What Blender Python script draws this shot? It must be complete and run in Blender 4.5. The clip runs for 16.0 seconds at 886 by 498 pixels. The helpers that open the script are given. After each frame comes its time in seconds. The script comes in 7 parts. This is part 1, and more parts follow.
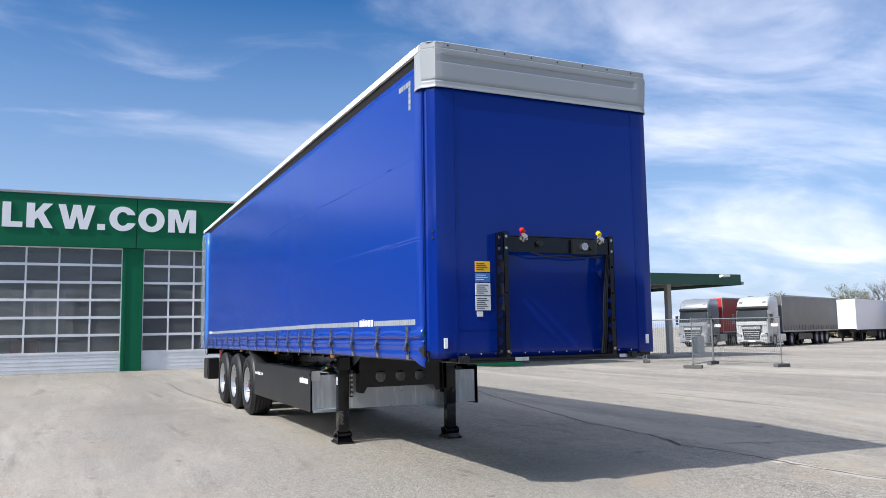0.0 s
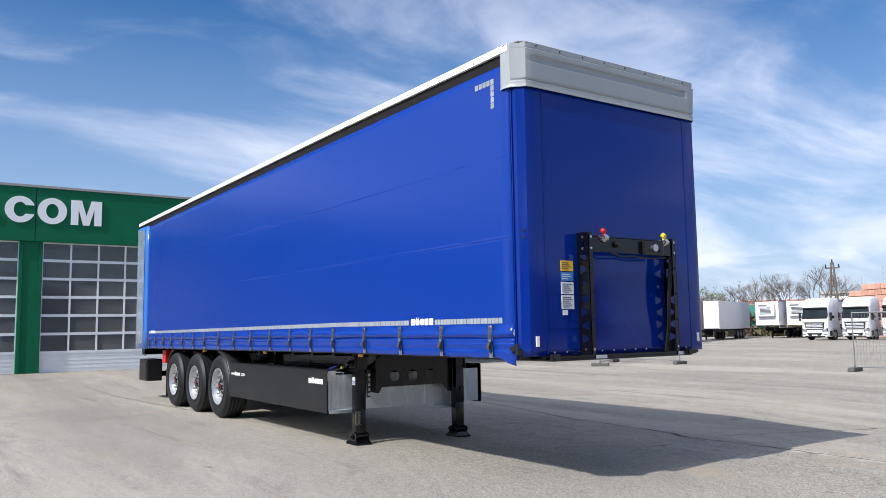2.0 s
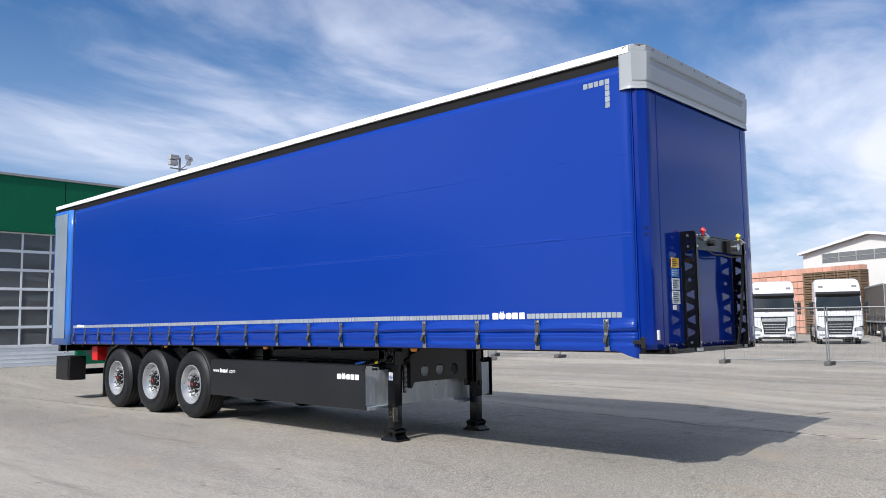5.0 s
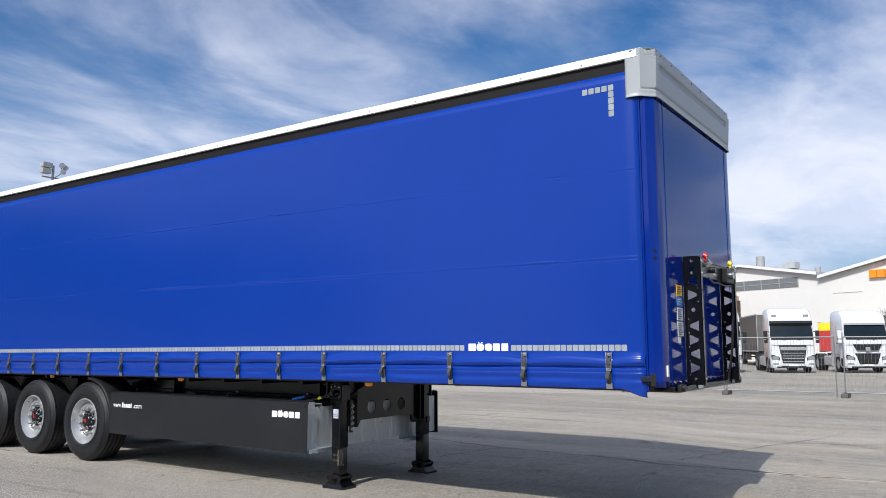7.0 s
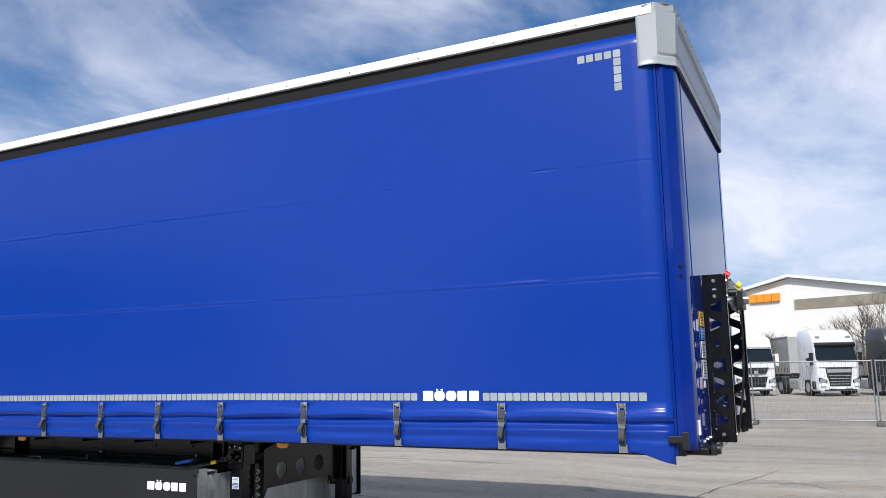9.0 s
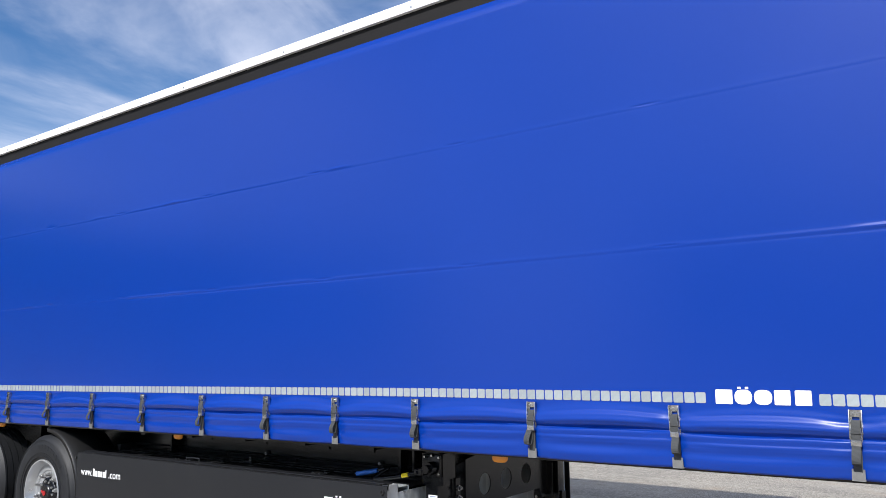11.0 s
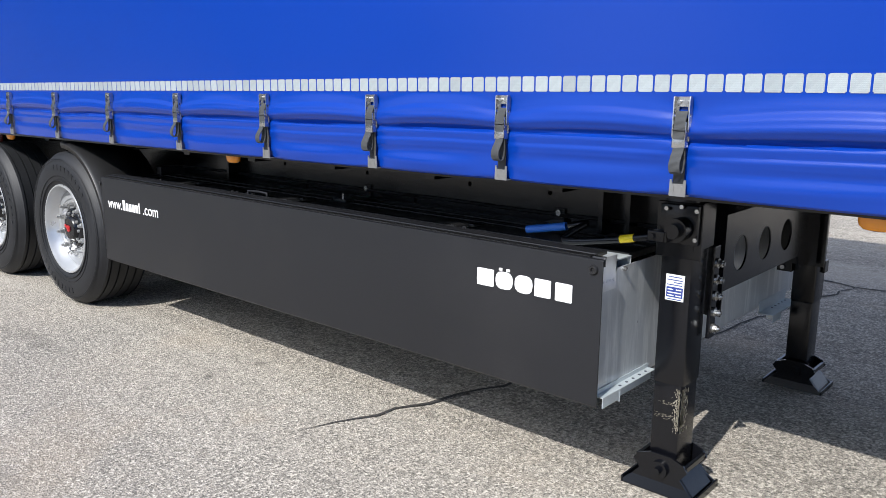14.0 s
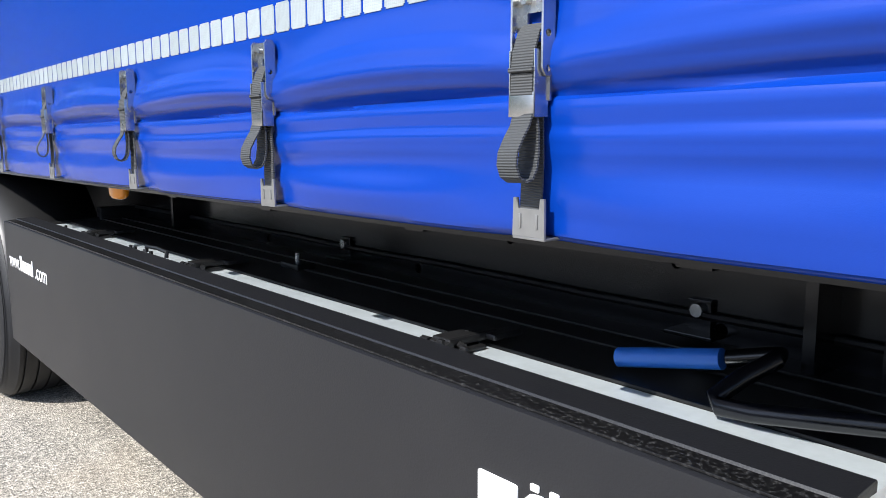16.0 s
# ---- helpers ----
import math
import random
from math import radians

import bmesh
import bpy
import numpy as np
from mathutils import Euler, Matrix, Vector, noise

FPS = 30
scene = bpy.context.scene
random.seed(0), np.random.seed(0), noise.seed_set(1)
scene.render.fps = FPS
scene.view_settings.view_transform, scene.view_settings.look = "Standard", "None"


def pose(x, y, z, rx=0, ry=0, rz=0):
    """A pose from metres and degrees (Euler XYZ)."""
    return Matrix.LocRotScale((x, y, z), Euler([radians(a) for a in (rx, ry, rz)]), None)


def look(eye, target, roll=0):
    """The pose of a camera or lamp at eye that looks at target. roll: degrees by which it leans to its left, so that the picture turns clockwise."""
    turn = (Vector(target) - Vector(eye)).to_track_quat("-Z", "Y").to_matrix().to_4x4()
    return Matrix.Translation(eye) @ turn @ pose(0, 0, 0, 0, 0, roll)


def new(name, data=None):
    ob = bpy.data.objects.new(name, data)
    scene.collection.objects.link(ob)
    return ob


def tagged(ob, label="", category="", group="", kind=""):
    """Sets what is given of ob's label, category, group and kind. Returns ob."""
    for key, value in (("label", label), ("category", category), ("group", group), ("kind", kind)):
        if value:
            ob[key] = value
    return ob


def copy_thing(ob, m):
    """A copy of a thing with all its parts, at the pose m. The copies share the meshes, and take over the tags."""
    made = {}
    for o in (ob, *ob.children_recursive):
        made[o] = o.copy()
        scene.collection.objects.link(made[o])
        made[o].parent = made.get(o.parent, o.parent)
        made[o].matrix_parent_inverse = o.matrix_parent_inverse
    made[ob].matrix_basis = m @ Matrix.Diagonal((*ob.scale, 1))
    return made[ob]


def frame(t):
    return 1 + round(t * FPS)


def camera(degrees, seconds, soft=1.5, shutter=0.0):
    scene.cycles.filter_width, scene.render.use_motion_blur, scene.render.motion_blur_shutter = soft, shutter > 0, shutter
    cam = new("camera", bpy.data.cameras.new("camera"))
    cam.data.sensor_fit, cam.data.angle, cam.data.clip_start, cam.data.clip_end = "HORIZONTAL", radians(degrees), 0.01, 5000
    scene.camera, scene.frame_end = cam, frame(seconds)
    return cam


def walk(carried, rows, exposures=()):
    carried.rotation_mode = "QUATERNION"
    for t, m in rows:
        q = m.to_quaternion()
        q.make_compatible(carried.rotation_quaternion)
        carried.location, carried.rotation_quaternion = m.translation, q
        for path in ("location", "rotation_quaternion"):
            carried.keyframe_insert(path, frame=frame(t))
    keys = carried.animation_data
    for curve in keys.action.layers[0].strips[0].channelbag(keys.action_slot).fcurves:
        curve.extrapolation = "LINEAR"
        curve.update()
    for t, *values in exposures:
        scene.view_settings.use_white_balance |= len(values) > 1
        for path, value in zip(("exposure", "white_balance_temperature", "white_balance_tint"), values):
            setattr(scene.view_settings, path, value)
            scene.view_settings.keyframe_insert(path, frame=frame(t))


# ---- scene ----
cam = camera(59.1, 16.0, soft=0.65)
EXPOSURES = ((0, 0.11), (2.0, 0.0), (3.7, -0.1), (6.0, -0.2), (8.2, -0.28), (10.5, -0.03), (12.5, 0.08), (14.0, 0.24), (15.0, 0.36), (16, 0.62))
PATH = [
    (0, (-2.735, -6.205, 1.428), (-1.895, -4.402, 1.635), -0.9),
    (0.5, (-3.144, -5.991, 1.435), (-2.235, -4.222, 1.641), -0.8),
    (1, (-3.551, -5.709, 1.463), (-2.569, -3.98, 1.672), -0.7),
    (1.5, (-4.0, -5.469, 1.451), (-2.945, -3.783, 1.659), -0.7),
    (2, (-4.423, -5.22, 1.447), (-3.293, -3.582, 1.648), -0.9),
    (2.5, (-4.83, -4.946, 1.47), (-3.627, -3.36, 1.67), -0.7),
    (3, (-5.254, -4.7, 1.469), (-3.985, -3.166, 1.665), -0.5),
    (3.5, (-5.593, -4.383, 1.47), (-4.27, -2.894, 1.656), -0.3),
    (3.7, (-5.713, -4.26, 1.466), (-4.371, -2.789, 1.654), -0.2),
    (5.8, (-6.576, -2.962, 1.491), (-5.058, -1.673, 1.678), -0.7),
    (6, (-6.514, -2.842, 1.504), (-4.983, -1.57, 1.697), -0.5),
    (6.5, (-6.356, -2.468, 1.532), (-4.773, -1.265, 1.748), -0.4),
    (7, (-6.182, -2.109, 1.536), (-4.539, -0.994, 1.779), -0.2),
    (7.5, (-5.952, -1.708, 1.566), (-4.249, -0.693, 1.833), -0.4),
    (8, (-5.596, -1.375, 1.583), (-3.838, -0.465, 1.873), -0.6),
    (8.2, (-5.447, -1.255, 1.605), (-3.672, -0.385, 1.909), -0.7),
    (10.3, (-4.255, 0.15, 1.772), (-2.485, 1.03, 2.077), -1.6),
    (10.5, (-4.182, 0.291, 1.776), (-2.444, 1.238, 2.066), -1.6),
    (11, (-3.797, 0.628, 1.714), (-2.193, 1.792, 1.988), -0.8),
    (11.5, (-3.573, 0.979, 1.664), (-2.07, 2.279, 1.897), -0.6),
    (12, (-3.35, 1.353, 1.705), (-1.895, 2.718, 1.843), -0.8),
    (12.5, (-3.113, 1.691, 1.701), (-1.642, 3.046, 1.708), -0.8),
    (13, (-2.878, 1.987, 1.587), (-1.379, 3.304, 1.462), -0.1),
    (13.5, (-2.633, 2.323, 1.526), (-1.127, 3.61, 1.252), 0.4),
    (14, (-2.254, 2.581, 1.48), (-0.777, 3.868, 1.08), 0.5),
    (14.5, (-1.89, 2.829, 1.467), (-0.463, 4.152, 1.009), 0.5),
    (15, (-1.515, 3.12, 1.436), (-0.14, 4.501, 0.987), 0.1),
    (15.5, (-1.079, 3.37, 1.34), (0.245, 4.819, 0.955), -0.2),
    (16, (-0.706, 3.608, 1.292), (0.572, 5.117, 1.001), -0.2),
]
walk(cam, [(t, look(eye, target, roll)) for t, eye, target, roll in PATH], exposures=EXPOSURES)

# ---- world, sun ----
SUN_TO = Vector((1.04, 0.145, -1.0))          # the way the sunlight travels
world = bpy.data.worlds.new("sky")
scene.world = world
world.use_nodes = True


def wire(tree, a, b):
    tree.links.new(a, b)


def math_node(tree, op, a, b=None, clamp=False):
    n = tree.nodes.new("ShaderNodeMath")
    n.operation, n.use_clamp = op, clamp
    for i, v in enumerate((a, b)):
        if v is None:
            continue
        if isinstance(v, (int, float)):
            n.inputs[i].default_value = v
        else:
            wire(tree, v, n.inputs[i])
    return n.outputs[0]


def build_world():
    tr = world.node_tree
    bg = tr.nodes["Background"]
    sky = tr.nodes.new("ShaderNodeTexSky")
    sky.sky_type, sky.sun_disc = "NISHITA", False
    sky.sun_elevation, sky.sun_rotation = radians(43.6), radians(262.1)
    sky.air_density, sky.dust_density, sky.ozone_density = 1.0, 0.2, 3.0
    co = tr.nodes.new("ShaderNodeTexCoord")
    sep = tr.nodes.new("ShaderNodeSeparateXYZ")
    wire(tr, co.outputs["Generated"], sep.inputs[0])
    up = math_node(tr, "MAXIMUM", sep.outputs[2], 0.0)
    den = math_node(tr, "ADD", up, 0.18)
    px, py = math_node(tr, "DIVIDE", sep.outputs[0], den), math_node(tr, "DIVIDE", sep.outputs[1], den)
    flat = tr.nodes.new("ShaderNodeCombineXYZ")
    wire(tr, px, flat.inputs[0]), wire(tr, py, flat.inputs[1])
    mp = tr.nodes.new("ShaderNodeMapping")
    mp.inputs["Location"].default_value = (0.35, 1.9, 0.0)
    mp.inputs["Rotation"].default_value = (0, 0, radians(38))
    mp.inputs["Scale"].default_value = (0.60, 1.0, 1.0)
    wire(tr, flat.outputs[0], mp.inputs[0])
    side = tr.nodes.new("ShaderNodeMapRange")          # thicker cloud towards the east
    side.inputs["From Min"].default_value, side.inputs["From Max"].default_value = 0.1, 0.8
    side.inputs["To Min"].default_value, side.inputs["To Max"].default_value = -0.062, 0.075
    wire(tr, sep.outputs[0], side.inputs["Value"])
    # extra unseen cloud in the west, added to brighten the curtain side
    west = tr.nodes.new("ShaderNodeMapRange")
    west.inputs["From Min"].default_value, west.inputs["From Max"].default_value = -0.15, -0.75
    west.inputs["To Min"].default_value, west.inputs["To Max"].default_value = 0.0, 0.17
    wire(tr, sep.outputs[0], west.inputs["Value"])
    # unseen southern cloud thinned, to darken what the front wall reflects
    south = tr.nodes.new("ShaderNodeMapRange")
    south.inputs["From Min"].default_value, south.inputs["From Max"].default_value = -0.05, -0.4
    south.inputs["To Min"].default_value, south.inputs["To Max"].default_value = 0.0, -0.06
    wire(tr, sep.outputs[1], south.inputs["Value"])
    bank = math_node(tr, "ADD", math_node(tr, "ADD", side.outputs[0], west.outputs[0]), south.outputs[0])
    masks = []
    for scale, detail, dist, lo, hi in ((1.0, 8.0, 0.45, 0.47, 0.70), (2.4, 8.0, 0.7, 0.48, 0.76)):
        nz = tr.nodes.new("ShaderNodeTexNoise")
        nz.inputs["Scale"].default_value, nz.inputs["Detail"].default_value = scale, detail
        nz.inputs["Roughness"].default_value, nz.inputs["Distortion"].default_value = 0.56, dist
        wire(tr, mp.outputs[0], nz.inputs["Vector"])
        mr = tr.nodes.new("ShaderNodeMapRange")
        mr.interpolation_type = "SMOOTHSTEP"
        mr.inputs["From Min"].default_value, mr.inputs["From Max"].default_value = lo, hi
        wire(tr, math_node(tr, "ADD", nz.outputs[0], bank), mr.inputs["Value"])
        masks.append(mr.outputs[0])
    both = math_node(tr, "ADD", math_node(tr, "MULTIPLY", masks[0], 0.56), math_node(tr, "MULTIPLY", masks[1], 0.30))
    low = tr.nodes.new("ShaderNodeMapRange")          # thin veil towards the horizon
    low.inputs["From Min"].default_value, low.inputs["From Max"].default_value = 0.0, 0.42
    low.inputs["To Min"].default_value, low.inputs["To Max"].default_value = 0.85, 0.0
    wire(tr, up, low.inputs["Value"])
    veil = tr.nodes.new("ShaderNodeMix")
    veil.data_type = "RGBA"
    wire(tr, low.outputs[0], veil.inputs["Factor"])
    veil.inputs["B"].default_value = (4.3, 5.6, 8.3, 1)
    high = tr.nodes.new("ShaderNodeMapRange")          # thin sheet of unseen high cloud, added overhead to whiten the fill light
    high.inputs["From Min"].default_value, high.inputs["From Max"].default_value = 0.45, 0.9
    high.inputs["To Min"].default_value, high.inputs["To Max"].default_value = 0.0, 0.45
    wire(tr, up, high.inputs["Value"])
    cover = math_node(tr, "MINIMUM", math_node(tr, "ADD", both, high.outputs[0]), 0.92)
    mix = tr.nodes.new("ShaderNodeMix")
    mix.data_type = "RGBA"
    wire(tr, cover, mix.inputs["Factor"])
    sat = tr.nodes.new("ShaderNodeHueSaturation")
    sat.inputs["Hue"].default_value = 0.506
    sat.inputs["Saturation"].default_value, sat.inputs["Value"].default_value = 1.40, 1.10
    wire(tr, sky.outputs[0], sat.inputs["Color"])
    wire(tr, sat.outputs[0], veil.inputs["A"])
    wire(tr, veil.outputs["Result"], mix.inputs["A"])
    toward = tr.nodes.new("ShaderNodeVectorMath")      # unseen cloud near the sun, brightened to lift the curtain's reflection
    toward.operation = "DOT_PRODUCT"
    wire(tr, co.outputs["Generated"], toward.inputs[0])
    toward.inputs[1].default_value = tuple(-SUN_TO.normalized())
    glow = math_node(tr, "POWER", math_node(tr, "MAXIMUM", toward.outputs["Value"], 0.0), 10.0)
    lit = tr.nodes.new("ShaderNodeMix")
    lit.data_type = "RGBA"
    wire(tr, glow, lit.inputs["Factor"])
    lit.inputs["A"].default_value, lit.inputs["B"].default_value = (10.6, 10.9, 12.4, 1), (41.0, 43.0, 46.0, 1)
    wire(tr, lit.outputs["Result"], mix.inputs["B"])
    wire(tr, mix.outputs["Result"], bg.inputs[0])
    bg.inputs[1].default_value = 0.106


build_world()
sun_data = bpy.data.lights.new("sun", "SUN")
sun_data.energy, sun_data.angle, sun_data.color = 5.0, radians(0.53), (1.0, 0.975, 0.945)
sun = new("sun", sun_data)
sun.matrix_basis = look(-SUN_TO * 30, (0, 0, 0))


# ---- materials ----
def rgba(c):
    return (c[0], c[1], c[2], 1.0)


def material(name, base, rough=0.5, metal=0.0, var=0.12, scale=3.0, fine=60.0, bump=0.0, bump_scale=80.0, coat=0.0,
             stain=None, stain_amount=0.0, stain_scale=1.5, stain_stretch=None, spec=0.5, random_shift=0.0, rough_var=0.1):
    """Paint, metal, rubber or plastic with grain at two scales, stains and fine relief."""
    m = bpy.data.materials.new(name)
    m.use_nodes = True
    tr = m.node_tree
    bs = tr.nodes["Principled BSDF"]
    pos = tr.nodes.new("ShaderNodeTexCoord").outputs["Object"]
    def noise_tex(sc, det=4.0, rough_=0.55):
        n = tr.nodes.new("ShaderNodeTexNoise")
        n.inputs["Scale"].default_value, n.inputs["Detail"].default_value, n.inputs["Roughness"].default_value = sc, det, rough_
        wire(tr, pos, n.inputs["Vector"])
        return n.outputs[0]
    big, small = noise_tex(scale), noise_tex(fine, 3.0)
    v = math_node(tr, "ADD", math_node(tr, "MULTIPLY", big, 0.65), math_node(tr, "MULTIPLY", small, 0.35))
    v = math_node(tr, "ADD", math_node(tr, "MULTIPLY", math_node(tr, "SUBTRACT", v, 0.5), 2.6 * var), 1.0)
    if random_shift:
        oi = tr.nodes.new("ShaderNodeObjectInfo")
        v = math_node(tr, "MULTIPLY", v, math_node(tr, "ADD", math_node(tr, "MULTIPLY", oi.outputs["Random"], random_shift), 1 - random_shift / 2))
    hsv = tr.nodes.new("ShaderNodeHueSaturation")
    hsv.inputs["Color"].default_value = rgba(base)
    wire(tr, v, hsv.inputs["Value"])
    colour = hsv.outputs[0]
    if stain:
        sn_node = tr.nodes.new("ShaderNodeTexNoise")
        sn_node.inputs["Scale"].default_value, sn_node.inputs["Detail"].default_value, sn_node.inputs["Roughness"].default_value = stain_scale, 8.0, 0.62
        mp = tr.nodes.new("ShaderNodeMapping")
        mp.inputs["Scale"].default_value = stain_stretch or (1, 1, 1)
        wire(tr, pos, mp.inputs[0]), wire(tr, mp.outputs[0], sn_node.inputs["Vector"])
        sn = sn_node.outputs[0]
        mr = tr.nodes.new("ShaderNodeMapRange")
        mr.inputs["From Min"].default_value, mr.inputs["From Max"].default_value = 0.5, 0.72
        mr.inputs["To Max"].default_value = stain_amount
        wire(tr, sn, mr.inputs["Value"])
        mx = tr.nodes.new("ShaderNodeMix")
        mx.data_type = "RGBA"
        wire(tr, mr.outputs[0], mx.inputs["Factor"]), wire(tr, colour, mx.inputs["A"])
        mx.inputs["B"].default_value = rgba(stain)
        colour = mx.outputs["Result"]
    wire(tr, colour, bs.inputs["Base Color"])
    bs.inputs["Metallic"].default_value = metal
    bs.inputs["Specular IOR Level"].default_value = spec
    bs.inputs["Coat Weight"].default_value = coat
    bs.inputs["Coat Roughness"].default_value = 0.08
    r = math_node(tr, "ADD", math_node(tr, "MULTIPLY", math_node(tr, "SUBTRACT", big, 0.5), rough_var), rough, clamp=True)
    wire(tr, r, bs.inputs["Roughness"])
    if bump:
        bp = tr.nodes.new("ShaderNodeBump")
        bp.inputs["Strength"].default_value, bp.inputs["Distance"].default_value = bump, 0.004
        wire(tr, noise_tex(bump_scale, 5.0), bp.inputs["Height"])
        wire(tr, bp.outputs[0], bs.inputs["Normal"])
    return m


def asphalt():
    m = bpy.data.materials.new("old_asphalt")
    m.use_nodes = True
    tr = m.node_tree
    bs = tr.nodes["Principled BSDF"]
    pos = tr.nodes.new("ShaderNodeTexCoord").outputs["Object"]

    def nz(sc, det=5.0, ro=0.6, dist=0.0, stretch=None):
        n = tr.nodes.new("ShaderNodeTexNoise")
        n.inputs["Scale"].default_value, n.inputs["Detail"].default_value = sc, det
        n.inputs["Roughness"].default_value, n.inputs["Distortion"].default_value = ro, dist
        src = pos
        if stretch:
            mp = tr.nodes.new("ShaderNodeMapping")
            mp.inputs["Rotation"].default_value, mp.inputs["Scale"].default_value = (0, 0, radians(stretch[0])), (stretch[1], stretch[2], 1)
            wire(tr, pos, mp.inputs[0])
            src = mp.outputs[0]
        wire(tr, src, n.inputs["Vector"])
        return n.outputs[0]

    def ramp(v, lo, hi, to_lo=0.0, to_hi=1.0):
        r = tr.nodes.new("ShaderNodeMapRange")
        for k, x in (("From Min", lo), ("From Max", hi), ("To Min", to_lo), ("To Max", to_hi)):
            r.inputs[k].default_value = x
        wire(tr, v, r.inputs["Value"])
        return r.outputs[0]

    def blend(f, a, b):
        n = tr.nodes.new("ShaderNodeMix")
        n.data_type = "RGBA"
        wire(tr, f, n.inputs["Factor"])
        for k, v in (("A", a), ("B", b)):
            if isinstance(v, tuple):
                n.inputs[k].default_value = rgba(v)
            else:
                wire(tr, v, n.inputs[k])
        return n.outputs["Result"]

    vo = tr.nodes.new("ShaderNodeTexVoronoi")
    vo.inputs["Scale"].default_value = 125.0
    wire(tr, pos, vo.inputs["Vector"])
    grain = nz(170.0, 2.0)
    chips = ramp(tr_value(tr, vo.outputs["Color"]), 0.2, 0.8)
    base = blend(chips, (0.158, 0.154, 0.136), (0.617, 0.565, 0.487))
    base = blend(ramp(grain, 0.36, 0.62, 0.0, 0.62), base, (0.098, 0.094, 0.082))
    base = blend(ramp(nz(0.33, 6.0, 0.6, 0.6), 0.38, 0.70, 0.0, 0.75), base, (0.414, 0.363, 0.297))
    base = blend(ramp(nz(0.12, 5.0, 0.6, 0.5), 0.50, 0.64, 0.0, 0.25), base, (0.466, 0.434, 0.379))
    base = blend(ramp(nz(0.9, 7.0, 0.7, 0.4), 0.54, 0.76, 0.0, 0.6), base, (0.168, 0.156, 0.136))
    base = blend(ramp(nz(0.5, 6.0, 0.6, 0.3, (22, 1.0, 0.08)), 0.50, 0.66, 0.0, 0.62), base, (0.158, 0.144, 0.125))
    base = blend(ramp(nz(0.22, 7.0, 0.68, 1.2, (65, 1.0, 0.12)), 0.50, 0.64, 0.0, 0.6), base, (0.176, 0.161, 0.139))
    base = blend(ramp(nz(13.0, 4.0, 0.7), 0.40, 0.62, 0.0, 0.5), base, (0.136, 0.126, 0.109))
    base = blend(ramp(nz(30.0, 3.0, 0.7), 0.50, 0.60, 0.0, 0.32), base, (0.586, 0.539, 0.458))
    base = blend(ramp(nz(60.0, 2.0, 0.6), 0.52, 0.62, 0.0, 0.58), base, (0.632, 0.580, 0.498))
    base = blend(ramp(nz(70.0, 2.0, 0.6), 0.53, 0.62, 0.0, 0.75), base, (0.083, 0.078, 0.068))
    base = blend(ramp(nz(0.30, 9.0, 0.74, 0.8, (-12, 1.0, 0.16)), 0.52, 0.64, 0.0, 0.45), base, (0.497, 0.449, 0.379))
    base = blend(ramp(nz(0.8, 8.0, 0.72, 0.6, (78, 1.0, 0.10)), 0.54, 0.68, 0.0, 0.32), base, (0.526, 0.483, 0.412))
    base = blend(ramp(nz(1.5, 7.0, 0.7, 0.5, (24, 1.0, 0.12)), 0.59, 0.68, 0.0, 0.55), base, (0.105, 0.096, 0.084))
    base = blend(ramp(nz(2.6, 8.0, 0.7), 0.62, 0.70, 0.0, 0.75), base, (0.064, 0.059, 0.053))
    base = blend(ramp(nz(0.7, 4.0, 0.6, 0.5), 0.56, 0.70, 0.0, 0.45), base, (0.375, 0.299, 0.215))
    for sc, size, rot in ((1.7, 0.04, -35),):
        mp = tr.nodes.new("ShaderNodeMapping")
        mp.inputs["Rotation"].default_value, mp.inputs["Scale"].default_value = (0, 0, radians(rot)), (1.0, 0.55, 1.0)
        wire(tr, pos, mp.inputs[0])
        wob = tr.nodes.new("ShaderNodeVectorMath")
        wob.operation = "ADD"
        nv = tr.nodes.new("ShaderNodeTexNoise")
        nv.inputs["Scale"].default_value = 9.0
        wire(tr, pos, nv.inputs["Vector"])
        sm = tr.nodes.new("ShaderNodeVectorMath")
        sm.operation = "SCALE"
        sm.inputs["Scale"].default_value = 0.06
        wire(tr, nv.outputs["Color"], sm.inputs[0])
        wire(tr, mp.outputs[0], wob.inputs[0]), wire(tr, sm.outputs[0], wob.inputs[1])
        sp = tr.nodes.new("ShaderNodeTexVoronoi")
        sp.voronoi_dimensions = "2D"
        sp.inputs["Scale"].default_value = sc
        wire(tr, wob.outputs[0], sp.inputs["Vector"])
        gate = ramp(tr_value(tr, sp.outputs["Color"]), 0.60, 0.80)
        spot = math_node(tr, "MULTIPLY", ramp(sp.outputs["Distance"], size * 1.1, size * 0.75), gate)
        base = blend(math_node(tr, "MULTIPLY", spot, 0.5), base, (0.075, 0.066, 0.059))
    wire(tr, base, bs.inputs["Base Color"])
    wire(tr, ramp(nz(1.2), 0.3, 0.7, 0.78, 0.92), bs.inputs["Roughness"])
    bs.inputs["Specular IOR Level"].default_value = 0.3
    b1, b2 = tr.nodes.new("ShaderNodeBump"), tr.nodes.new("ShaderNodeBump")
    b1.inputs["Strength"].default_value, b1.inputs["Distance"].default_value = 0.75, 0.006
    b2.inputs["Strength"].default_value, b2.inputs["Distance"].default_value = 0.5, 0.03
    wire(tr, tr_value(tr, vo.outputs["Distance"]), b1.inputs["Height"])
    wire(tr, nz(4.0, 6.0), b2.inputs["Height"])
    wire(tr, b2.outputs[0], b1.inputs["Normal"])
    wire(tr, b1.outputs[0], bs.inputs["Normal"])
    return m


def tr_value(tree, socket):
    n = tree.nodes.new("ShaderNodeRGBToBW")
    wire(tree, socket, n.inputs[0])
    return n.outputs[0]


